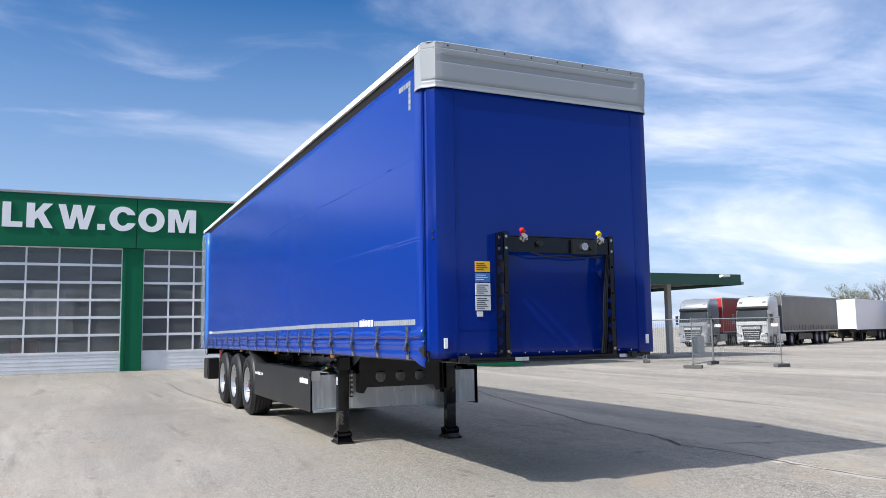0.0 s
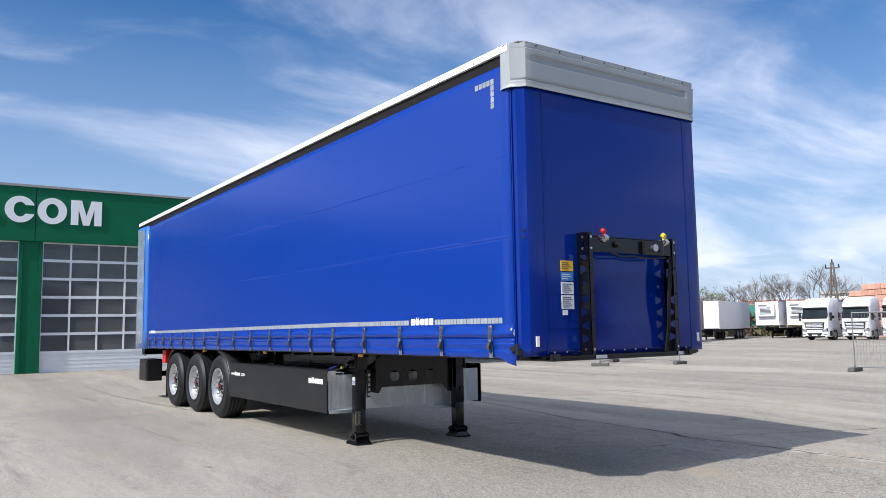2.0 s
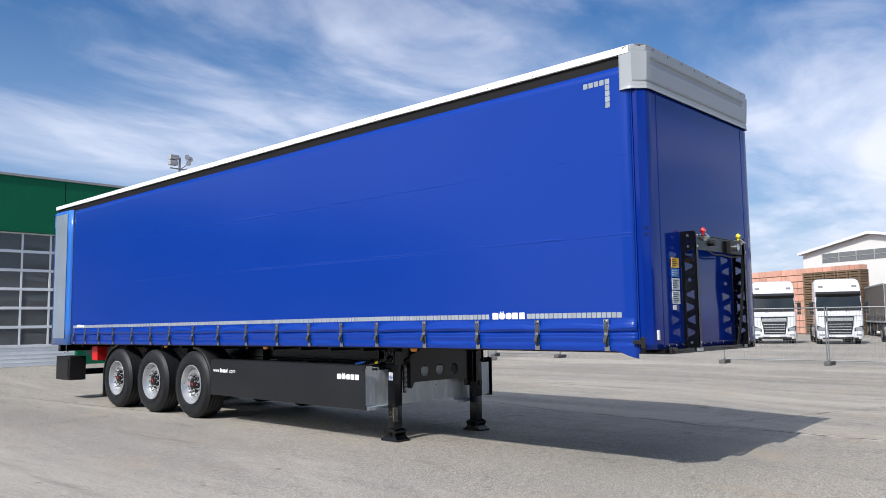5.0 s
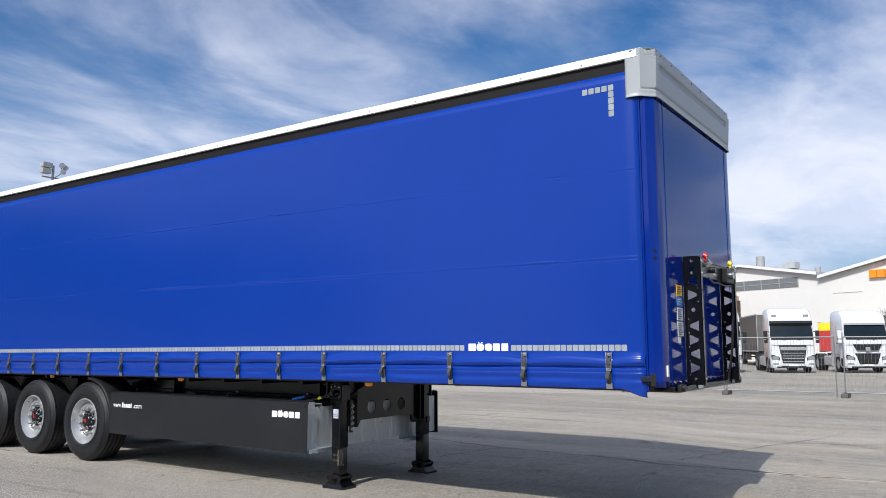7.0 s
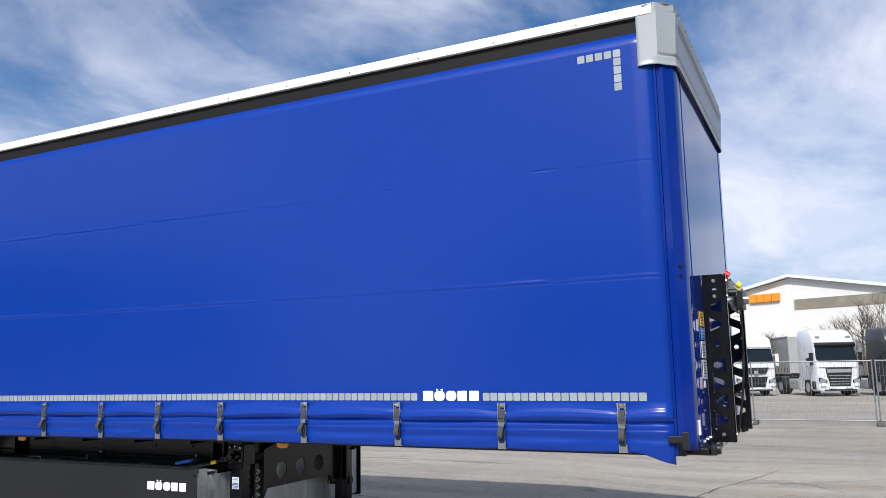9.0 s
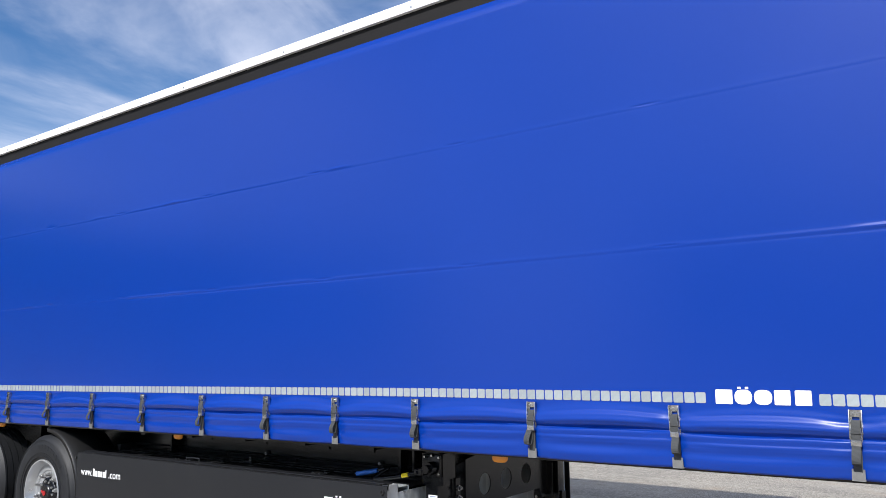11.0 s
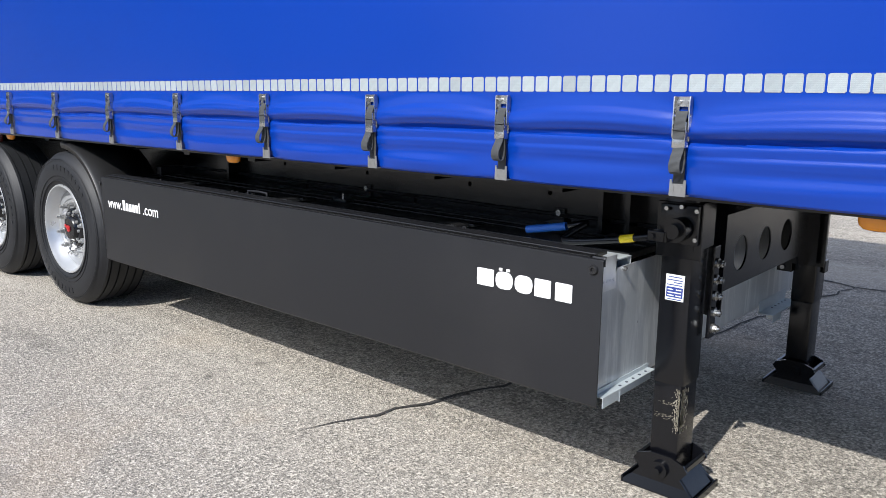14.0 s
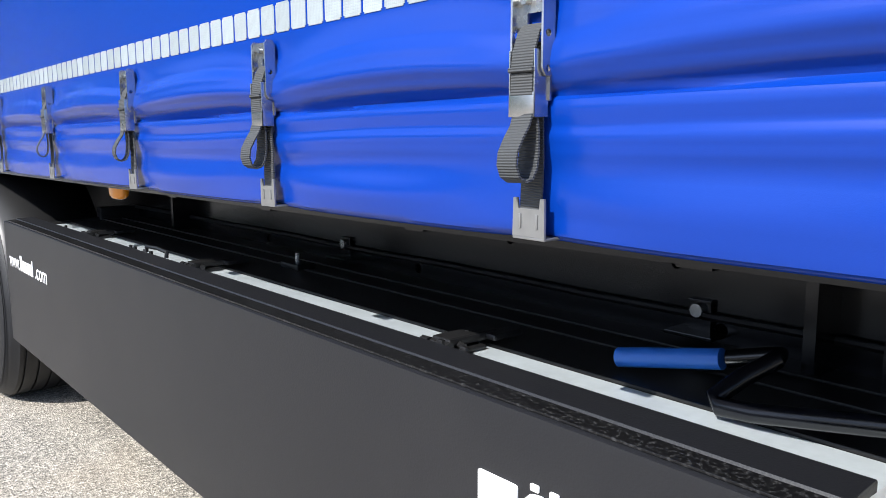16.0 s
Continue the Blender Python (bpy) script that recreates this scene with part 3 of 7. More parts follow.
def crack(pts, width, seed, mat=None, lift=0.005, label="thin dark crack in the pale asphalt", category="crack"):
    """An open crack: a jagged dark strip a few millimetres over the asphalt."""
    rnd = random.Random(seed)
    line = []
    for (x0, y0), (x1, y1) in zip(pts, pts[1:]):
        n = max(2, int(math.hypot(x1 - x0, y1 - y0) / 0.12))
        for i in range(n):
            u = i / n
            line.append((x0 + (x1 - x0) * u + rnd.uniform(-0.03, 0.03), y0 + (y1 - y0) * u + rnd.uniform(-0.03, 0.03)))
    line.append(pts[-1])
    bm, last = bmesh.new(), None
    for i, (x, y) in enumerate(line):
        ax, ay = line[max(i - 1, 0)]
        bx, by = line[min(i + 1, len(line) - 1)]
        d = Vector((by - ay, ax - bx)).normalized()
        w = width * rnd.uniform(0.35, 1.0) * (0.15 if i in (0, len(line) - 1) else 1)
        z = gz(x, y) + lift
        pair = [bm.verts.new((x + d.x * w, y + d.y * w, z)), bm.verts.new((x - d.x * w, y - d.y * w, z))]
        if last:
            bm.faces.new((last[0], pair[0], pair[1], last[1]))
        last = pair
    single("asphalt_" + category, bm, mat or CRACK_MAT, label, category, "asphalt cracks", kind="structure")


build_ground()
crack([(5.95, 10.8), (5.29, 7.84), (4.95, 6.13), (4.5, 4.1), (4.48, 3.33), (4.36, 2.4), (4.0, 1.4), (4.18, 0.78), (4.13, -0.07), (4.12, -0.57), (4.2, -1.1), (4.7, -2.6)], 0.019, 1)
crack([(4.55, 1.38), (5.6, 1.22), (6.75, 1.05), (8.1, 0.91), (11.0, 0.2)], 0.013, 2)
crack([(-0.24, 5.16), (0.1, 5.05), (0.66, 4.87), (1.4, 4.65), (2.6, 4.4), (4.5, 4.08)], 0.012, 3)
crack([(9.6, 1.0), (9.2, -0.2), (8.1, -0.9)], 0.010, 4)
crack([(-3.0, 9.5), (-1.5, 9.1), (-0.6, 9.3)], 0.009, 5)
crack([(-0.4, 17.5), (-0.35, 14.2), (-0.15, 11.6), (0.02, 9.6)], 0.012, 6)
crack([(8.1, 0.91), (8.9, 0.2), (10.6, -1.9), (13.5, -4.6)], 0.011, 7)
crack([(7.0, 9.0), (9.5, 7.2), (12.8, 6.4), (17.0, 3.2)], 0.014, 8)
crack([(4.18, 0.25), (4.14, -0.35), (4.13, -1.0), (4.45, -1.9)], 0.11, 9, SAND_MAT, 0.003, "pale crumbled patch along the crack", "patch")
crack([(8.2, 0.9), (8.6, 0.45), (9.0, 0.1)], 0.06, 10, SAND_MAT, 0.003, "pale crumbled patch along the crack", "patch")


# ---- curtain trailer ----
W, REAR = 2.475, 13.55
semi = thing("semi_trailer", "blue curtainsider semi-trailer with grey roof cap, parked on its landing legs", "trailer", at=(W / 2, 6.8, 0))


def dr(y):
    """The body falls slightly towards the rear."""
    return -0.0062 * max(0.0, y - 3.5)


BUCKLES = [0.42, 1.21, 2.0, 2.79, 3.592, 4.256, 4.92, 5.64, 6.40, 7.15, 7.89, 8.64, 9.29, 9.97, 10.72, 11.33, 11.92, 12.45]


FOLD = ((-0.155, 0.0), (-0.120, -0.004), (-0.085, 0.0), (-0.060, -0.007), (-0.046, -0.010), (-0.034, -0.005), (-0.024, -0.007), (-0.012, -0.009), (-0.004, -0.006), (0.0, 0.007),
        (0.006, 0.004), (0.024, -0.014), (0.040, -0.023), (0.058, -0.019), (0.085, -0.006), (0.115, 0.0))


def fold_shape(d, low):
    """The crease that the straps press into the lower edge, about its deepest line."""
    if d <= FOLD[0][0] or d >= FOLD[-1][0]:
        return 0.0
    for (a, p), (b, q) in zip(FOLD, FOLD[1:]):
        if d <= b:
            v = p + (q - p) * smooth01((d - a) / (b - a))
            return v * (low if d < -0.004 else 1.0)
    return 0.0


def curtain_x(y, z):
    """How far the tarpaulin stands out (negative is outwards)."""
    x = -0.006 * math.sin(math.pi * min(1, max(0, (z - 1.2) / 2.6)))
    x += 0.010 * noise.noise((y * 0.45, z * 0.7, 3.0)) * smooth01((z - 1.5) / 0.4)
    for zs, s in ((2.995, 1.0), (2.25, 1.25)):                      # welded seams over the side laths
        wob = zs + 0.004 * noise.noise((y * 1.3, zs, 1.0))
        fade = 0.25 + 0.75 * smooth01(0.5 + 1.6 * noise.noise((y * 0.42, zs * 3, 21.0)))
        x -= 0.0024 * fade * s * (0.5 + 0.6 * noise.noise((y * 0.9, zs, 7.0))) * math.exp(-((z - wob) / 0.0085) ** 2)
        x -= 0.011 * max(0.0, noise.noise((y * 2.7, zs, 12.0)) - 0.22) * math.exp(-((z - wob - 0.004) / 0.008) ** 2)
        near = abs((y * 1.13 + 1.7 * zs) % 1.35 - 0.68)                # puckers where the laths hang
        x += 0.0055 * math.exp(-(near / 0.055) ** 2) * math.exp(-((z - wob - 0.002) / 0.006) ** 2)
        x += 0.0011 * fade * s * math.exp(-((z - wob + 0.015) / 0.006) ** 2)
    x += 0.022 * smooth01((0.20 - y) / 0.075)                      # wraps to the corner post
    zz = z - dr(y)
    if zz < 1.465:
        k = 0
        while k < len(BUCKLES) - 1 and BUCKLES[k + 1] < y:
            k += 1
        a = BUCKLES[k] if y >= BUCKLES[0] else BUCKLES[0] - 0.5
        b = BUCKLES[k + 1] if k + 1 < len(BUCKLES) and y >= BUCKLES[0] else (BUCKLES[0] if y < BUCKLES[0] else REAR)
        u = min(1, max(0, (y - a) / (b - a)))
        hump = math.sin(math.pi * u) ** 0.7
        sid = k * 3.17
        fold = 1.338 + 0.014 * noise.noise((sid, 2.0, 0.5)) + 0.016 * (u - 0.5) * noise.noise((sid, 9.0, 0)) * 2 + 0.006 * noise.noise((y * 2.1, sid, 3.3))
        amp = (0.55 + 0.45 * hump) * (0.95 + 0.4 * noise.noise((y * 0.5, sid, 1.0)))
        low = 0.9 + 0.4 * noise.noise((y * 0.8, sid, 6.0))
        d = zz - fold
        x += 1.15 * amp * fold_shape(d / (0.8 + 0.4 * hump) if d > 0 else d, low)
        x -= 0.010 * math.exp(-((zz - 1.205) / 0.026) ** 2) * smooth01(2.2 * u - 0.2) * smooth01(3 * (1 - u)) * max(0.0, 0.5 + 1.2 * noise.noise((y * 0.6, 4.0, sid)))
        near = min(abs(y - v) for v in BUCKLES)
        x += 0.004 * math.exp(-(near / 0.045) ** 2)
        x -= 0.006 * math.exp(-((near - 0.07) / 0.05) ** 2) * noise.noise((y * 4, zz * 30 + 3 * near, 2.0)) * smooth01((1.45 - zz) / 0.05)
        x -= 0.004 * max(0.0, noise.noise((y * 1.1, zz * 22, sid)) - 0.2) * smooth01((1.455 - zz) / 0.06)
        x += 0.008 * smooth01((1.176 - zz) / 0.008)
    return x


def build_curtain():
    ys = [0.118 + 0.045 * i for i in range(280)]
    ys = [y for y in ys if y < 12.62] + [12.62]
    zs = [1.167, 1.170, 1.174] + [1.18 + 0.0105 * i for i in range(8)] + [1.266 + 0.0052 * i for i in range(34)] + [1.45, 1.465, 1.48] + [1.50 + 0.05 * i for i in range(13)]
    zs += [2.15, 2.18, 2.20] + [2.212 + 0.0042 * i for i in range(19)] + [2.30, 2.325] + [2.35 + 0.06 * i for i in range(9)]
    zs += [2.90, 2.93, 2.948] + [2.957 + 0.0042 * i for i in range(19)] + [3.045, 3.07] + [3.10 + 0.0735 * i for i in range(11)]
    rows = []
    for z in zs:
        row = []
        for y in ys:
            zz = z + dr(y)
            if z < 1.176:
                near = min(abs(y - v) for v in BUCKLES)
                zz += 0.003 * math.exp(-(near / 0.1) ** 2) - 0.002 * noise.noise((y * 1.4, 0, 8.0))
                if y < 0.35:
                    zz -= 0.062 * smooth01((0.35 - y) / 0.25)
            row.append((curtain_x(y, z + dr(y)), y, zz))
        rows.append(row)
    bm = bmesh.new()
    grid_mesh(bm, rows)
    ob = part("curtain", bm, CURTAIN_MAT, semi, "taut blue tarpaulin side curtain with creased lower edge", smooth=True)
    md = ob.modifiers.new("thickness", "SOLIDIFY")
    md.thickness, md.offset = 0.003, -1.0
    return ob


curtain = build_curtain()


def tape_mesh():
    bm = boxed(-0.001, 0.001, -0.0240, 0.0240, -0.0255, 0.0255)
    es = [e for e in bm.edges if abs(e.verts[0].co.x - e.verts[1].co.x) > 0.0015]
    bmesh.ops.bevel(bm, geom=es, offset=0.003, segments=2, affect="EDGES")
    return finish("tape_square", bm, TAPE_MAT)


def build_tape():
    me = tape_mesh()
    y = 0.29
    while y < 12.55:
        if not 1.345 < y < 1.825:
            z = 1.505 + dr(y)
            part_mesh("tape_square", me, curtain, loc=(curtain_x(y, z) - 0.003, y, z))
        y += 0.0545
    for i in range(5):                                             # corner mark of the load-safe outline
        part_mesh("tape_square", me, curtain, loc=(curtain_x(0.34 + 0.06 * i, 3.72) - 0.0045, 0.34 + 0.06 * i, 3.72))
    for i in range(1, 5):
        part_mesh("tape_square", me, curtain, loc=(curtain_x(0.34, 3.72 - 0.057 * i) - 0.0045, 0.34, 3.72 - 0.057 * i))


build_tape()


def rounded_block(bm, plane, u0, u1, v0, v1, w, thick, r, normal=-1):
    """A flat rounded plate on an upright side wall at x = plane."""
    pts = []
    for cx, cy, a0 in ((u1 - r, v1 - r, 0), (u0 + r, v1 - r, 90), (u0 + r, v0 + r, 180), (u1 - r, v0 + r, 270)):
        for k in range(4):
            a = radians(a0 + 30 * k)
            pts.append((cx + r * math.cos(a), cy + r * math.sin(a)))
    return holed_plate(bm, pts, [], lambda u, v, t: (plane + normal * (w + t), u, v), thick)


def logo(parent, plane, y_front, y_back, z0, z1, w, label):
    """The maker's mark as five plain blocks and two dots, read from the rear to the front."""
    bm, n, span = bmesh.new(), 5, y_back - y_front
    gap = span * 0.022
    bw = (span - 4 * gap) / 5
    h = z1 - z0
    for i in range(n):
        a = y_back - i * (bw + gap)
        slim = 0.12 * bw if i in (3, 4) else 0.0
        rounded_block(bm, plane, a - bw + slim, a, z0, z1 - 0.1 * h, w, 0.002, min(bw, h) * (0.36 if i in (1, 2) else 0.06))
    c = y_back - 1.5 * bw - gap
    for s in (-0.22, 0.22):
        rounded_block(bm, plane, c + s * bw - 0.1 * bw, c + s * bw + 0.1 * bw, z1 - 0.06 * h, z1 + 0.08 * h, w, 0.002, 0.03 * h)
    return part("logo_shape", bm, WHITE_MAT, parent, label)


logo(curtain, -0.004, 1.37, 1.80, 1.478, 1.552, 0.0, "white maker's mark of plain blocks")
logo(curtain, -0.004, 12.02, 12.36, 1.44, 1.49, 0.0, "white maker's mark of plain blocks")


def buckle_parts():
    """Meshes of one tensioning buckle, about a point on the tape line."""
    fr = bmesh.new()
    for sgn, end in ((-1, -0.100), (1, -0.122)):
        ya, yb = sorted((sgn * 0.0205, sgn * 0.0232))
        holes = [ring2(-0.017, -0.052, 0.0045, 10), ring2(-0.017, -0.092, 0.004, 10)]
        holed_plate(fr, [(-0.026, end + 0.008), (-0.020, end), (-0.006, end), (-0.006, -0.004), (-0.010, 0.004), (-0.022, 0.004), (-0.026, -0.002)], holes, lambda a, b, w: (a, ya + w, b), yb - ya)
    holed_plate(fr, [(-0.0205, -0.128), (0.0205, -0.128), (0.0205, 0.003), (-0.0205, 0.003)], [[(-0.0125, -0.060), (0.0125, -0.060), (0.0125, -0.026), (-0.0125, -0.026)]], lambda a, b, w: (-0.010 + w, a, b), 0.003)
    for sgn in (-1, 1):
        cyl(fr, (-0.019, 0.011 * sgn, -0.012), (-0.010, 0.011 * sgn, -0.012), 0.0048, 12)
    lever = bmesh.new()
    box(lever, -0.0335, -0.031, -0.0185, 0.0185, -0.147, -0.118, 0.0008)
    box(lever, -0.0335, -0.010, 0.0165, 0.0185, -0.147, -0.070, 0.0008)
    box(lever, -0.0335, -0.010, -0.0185, -0.0165, -0.147, -0.070, 0.0008)
    bar = box(bmesh.new(), -0.0375, -0.028, -0.0175, 0.0175, -0.096, -0.090, 0.002)
    st = bmesh.new()
    ribbon(st, [(-0.013, -0.040), (-0.022, -0.050), (-0.030, -0.072), (-0.0325, -0.093), (-0.0325, -0.122)], -0.0155, 0.0155)
    ribbon(st, [(-0.015, -0.11), (-0.012, -0.20), (-0.0135, -0.258)], -0.0155, 0.0155)
    lp = bmesh.new()
    pts = [(-0.0315, -0.144), (-0.036, -0.157), (-0.046, -0.172), (-0.0545, -0.188), (-0.0565, -0.203), (-0.052, -0.216), (-0.042, -0.2225), (-0.032, -0.219), (-0.0255, -0.207), (-0.0225, -0.188), (-0.0225, -0.165), (-0.024, -0.145)]
    fine = []
    for a, b in zip(pts, pts[1:]):
        fine += [a, ((a[0] + b[0]) / 2, (a[1] + b[1]) / 2)]
    ribbon(lp, fine + [pts[-1]], -0.0155, 0.0155)
    hk = bmesh.new()
    holed_plate(hk, [(-0.0235, -0.290), (0.0235, -0.290), (0.0225, -0.243), (0.0165, -0.243), (0.0150, -0.256), (-0.0150, -0.256), (-0.0165, -0.243), (-0.0225, -0.243)], [], lambda a, b, w: (-0.0185 + w, a, b), 0.003)
    for sgn in (-1, 1):
        box(hk, -0.0205, -0.017, sgn * 0.012 - 0.002, sgn * 0.012 + 0.002, -0.280, -0.262, 0.001)
    box(hk, -0.0185, 0.022, -0.0235, 0.0235, -0.2935, -0.290, 0.0012)
    return [(n, finish(n, b, m, sm)) for n, b, m, sm in (("buckle_frame", fr, STEEL_MAT, True), ("lever", lever, STEEL_MAT, True), ("cross_pin", bar, WEB_MAT, True),
            ("strap", st, WEB_MAT, True), ("strap_loop", lp, WEB_MAT, True), ("hook", hk, HOOK_MAT, True))]


def build_buckles():
    meshes = buckle_parts()
    rnd = random.Random(5)
    for y in BUCKLES:
        base = new("curtain_buckle", meshes[0][1])
        base.parent, base.matrix_parent_inverse = semi, ROOT_INV[semi.name]
        base.matrix_basis = pose(-0.003, y, 1.463 + dr(y), 0, 0, 0) @ pose(0, 0, 0, rnd.uniform(-1.5, 1.5)) @ Matrix.Diagonal((1.0, 1.13, 1.0, 1.0))
        tagged(base, "galvanised steel tensioning buckle with dark grey strap")
        for n, me in meshes[1:]:
            o = new(n, me)
            o.parent = base
            if n == "strap_loop":
                o.matrix_basis = pose(0, 0, 0, rnd.uniform(-2, 2), 0, rnd.uniform(-9, 4))


build_buckles()


def build_roof():
    rail = bmesh.new()
    prof = [(-0.016, 3.945), (-0.016, 3.998), (-0.004, 4.018), (0.06, 4.034), (0.14, 4.038), (0.14, 3.99), (0.03, 3.96), (0.03, 3.945)]
    for side in (0, 1):
        rows = []
        for y in (0.10, 3.5, 8.0, REAR):
            rows.append([((W - x) if side else x, y, z + dr(y)) for x, z in prof])
        vs = [[rail.verts.new(p) for p in r] for r in rows]
        for a, b in zip(vs, vs[1:]):
            for i in range(len(prof)):
                rail.faces.new((a[i], a[(i + 1) % len(prof)], b[(i + 1) % len(prof)], b[i]))
        rail.faces.new(vs[0]), rail.faces.new(vs[-1][::-1])
    r = part("roof_rail", rail, RAIL_MAT, semi, "white aluminium roof rail")
    riv = bmesh.new()
    cyl(riv, (0, 0, 0), (-0.004, 0, 0), 0.007, 8)
    rme = finish("rivet", riv, STEEL_MAT)
    y = 0.6
    while y < REAR:
        part_mesh("rivet", rme, r, loc=(-0.015, y, 3.966 + dr(y)))
        y += 0.6
    # strip in the recess under the rail, its shade put into the colour
    band = bmesh.new()
    for x0, x1 in ((0.012, 0.03), (W - 0.03, W - 0.012)):
        vs = [[band.verts.new((x, y, z + dr(y))) for x, z in ((x0, 3.74), (x1, 3.74), (x1, 3.955), (x0, 3.955))] for y in (0.12, 3.5, 8.0, REAR - 0.1)]
        for a, b in zip(vs, vs[1:]):
            for i in range(4):
                band.faces.new((a[i], a[(i + 1) % 4], b[(i + 1) % 4], b[i]))
    part("curtain_track", band, GAP_SHADE_MAT, semi, "black strip painted for the shaded gap under the roof rail")
    roof = bmesh.new()
    grid_mesh(roof, [[(0.10, y, 4.02 + dr(y)), (W / 2, y, 4.045 + dr(y)), (W - 0.10, y, 4.02 + dr(y))] for y in (0.05, 3.5, 8.0, REAR)])
    part("roof_sheet", roof, RAIL_MAT, semi, "white roof tarpaulin")


build_roof()


def folded_path(y_side, y_front, r, x0, x1, straight, r_far=0.05):
    """The same round corners folded flat at 45 degrees, as on pressed sheet."""
    b, k = 0.030, math.sqrt(0.5)

    def corner(x, r):
        return [(x, y_side, -1, 0), (x, y_side - 0.02, -1, 0), (x, y_front + r + b, -1, 0), (x + b * 0.35, y_front + r - b * 0.7, -0.92, -0.38),
                (x + 0.5 * r, y_front + 0.5 * r - 0.004, -k, -k), (x + r - b * 0.7, y_front + b * 0.35, -0.38, -0.92), (x + r + b, y_front, 0, -1)]

    left, far = corner(x0, r), corner(x0, r_far)
    right = [(x0 + x1 - x, y, -nx, ny) for x, y, nx, ny in far[::-1]]
    xa, xb = left[-1][0], right[0][0]
    mid = [(xa + (xb - xa) * i / straight, y_front, 0, -1) for i in range(1, straight)]
    return left + mid + right


def build_front():
    path = folded_path(0.120, -0.005, 0.088, 0.030, W - 0.006, 30)
    bm = bmesh.new()
    rows = [[(x + 0.002 * (noise.noise((x * 2, y * 2, z)) if ny < -0.9 else 0), y + (0.0015 * noise.noise((x * 1.2, z * 1.2, 0)) if ny < -0.9 else 0), z) for x, y, nx, ny in path] for z in [1.185 + 0.0612 * i for i in range(41)]]
    grid_mesh(bm, rows)
    fw = part("front_wall", bm, FRONT_MAT, semi, "glossy blue steel front wall with rounded corner posts", smooth=True)
    md = fw.modifiers.new("thickness", "SOLIDIFY")
    md.thickness, md.offset = 0.02, -1.0
    for x in (0.285, 2.26):
        seam = bmesh.new()
        box(seam, x - 0.004, x + 0.004, -0.0085, -0.004, 1.2, 3.62)
        box(seam, x - 0.012, x - 0.009, -0.0075, -0.004, 1.2, 3.62)
        part("panel_joint", seam, FRONT_MAT, fw)
    for z in (1.43, 1.735):                                          # sheet joints below the couplings
        part("panel_joint", boxed(0.30, 2.25, -0.0075, -0.0045, z - 0.003, z + 0.003), FRONT_MAT, fw)
    for i in range(13):
        bm = bmesh.new()
        cyl(bm, (0.36 + 0.15 * i, -0.0055, 1.215), (0.36 + 0.15 * i, -0.012, 1.215), 0.008, 8)
        part("rivet", bm, STEEL_MAT, fw)
    for x0, x1 in ((0.018, 0.044), (W - 0.022, W + 0.004)):
        trim = bmesh.new()
        box(trim, x0, x1, 0.102, 0.113, 1.16, 3.64, 0.002)
        box(trim, x0 + 0.004, x1 - 0.004, 0.113, 0.132, 1.16, 3.64)
        part("post_trim", trim, FRONT_MAT, semi, "blue corner post trim")
    # roof cap
    cap = bmesh.new()
    path = folded_path(0.205, -0.030, 0.13, -0.012, W + 0.012, 60, 0.07)
    zs = [3.600, 3.604, 3.612, 3.622, 3.634, 3.650, 3.656, 3.6585, 3.661, 3.6635, 3.668, 3.674, 3.679, 3.684, 3.70, 3.74, 3.78, 3.81, 3.824, 3.828, 3.831, 3.834, 3.837, 3.841, 3.85, 3.87, 3.885, 3.891,
          3.894, 3.897, 3.900, 3.904, 3.92, 3.94, 3.953, 3.957, 3.959, 3.961, 3.963, 3.968, 3.98, 4.00, 4.015, 4.03, 4.036]
    rows = []
    for z in zs:
        row = []
        for i, (x, y, nx, ny) in enumerate(path):
            off = 0.006 * math.exp(-((z - 3.606) / 0.012) ** 2)                       # lower lip
            front = 1.0 if ny < -0.3 else 0.0
            end = smooth01((x - 0.17) / 0.02) * smooth01((W - 0.17 - x) / 0.02)
            off -= 0.015 * front * end * (smooth01((z - 3.827) / 0.012) - smooth01((z - 3.892) / 0.010))   # long pressed groove
            low = front * smooth01((x - 0.03) / 0.03)
            off -= 0.010 * low * (smooth01((z - 3.655) / 0.010) - smooth01((z - 3.667) / 0.016))           # lower bead
            off += 0.024 * front * (z - 3.60) / 0.43 - 0.006 * front
            inset = 0.014 * smooth01((z - 3.957) / 0.005) + 0.05 * smooth01((z - 4.015) / 0.03)
            off -= inset + 0.006 * math.exp(-((z - 3.959) / 0.003) ** 2)                # joint under the top flange
            row.append((x + nx * off, y + ny * off, z))
        rows.append(row)
    top = rows[-1]
    rows.append([(W / 2 + (p[0] - W / 2) * 0.9, p[1] * 0.5 + 0.06, 4.045) for p in top])
    grid_mesh(cap, rows)
    cp = part("roof_cap", cap, CAP_MAT, semi, "light grey pressed front roof cap", smooth=True)
    md = cp.modifiers.new("thickness", "SOLIDIFY")
    md.thickness, md.offset = 0.008, -1.0
    rod = bmesh.new()
    tube(rod, [(-0.02, 0.16, 4.0), (0.0, 0.10, 4.012), (0.05, 0.02, 4.02), (0.12, -0.03, 4.015)], 0.006, 6)
    part("roof_hook", rod, STEEL_MAT, cp, smooth=True)
    riv = bmesh.new()
    cyl(riv, (0, 0, 0), (0, -0.004, 0), 0.008, 8)
    rme = finish("rivet", riv, PLASTIC_MAT)
    for i in range(8):
        part_mesh("rivet", rme, cp, loc=(0.22 + i * 0.293, -0.0315, 3.992))


build_front()


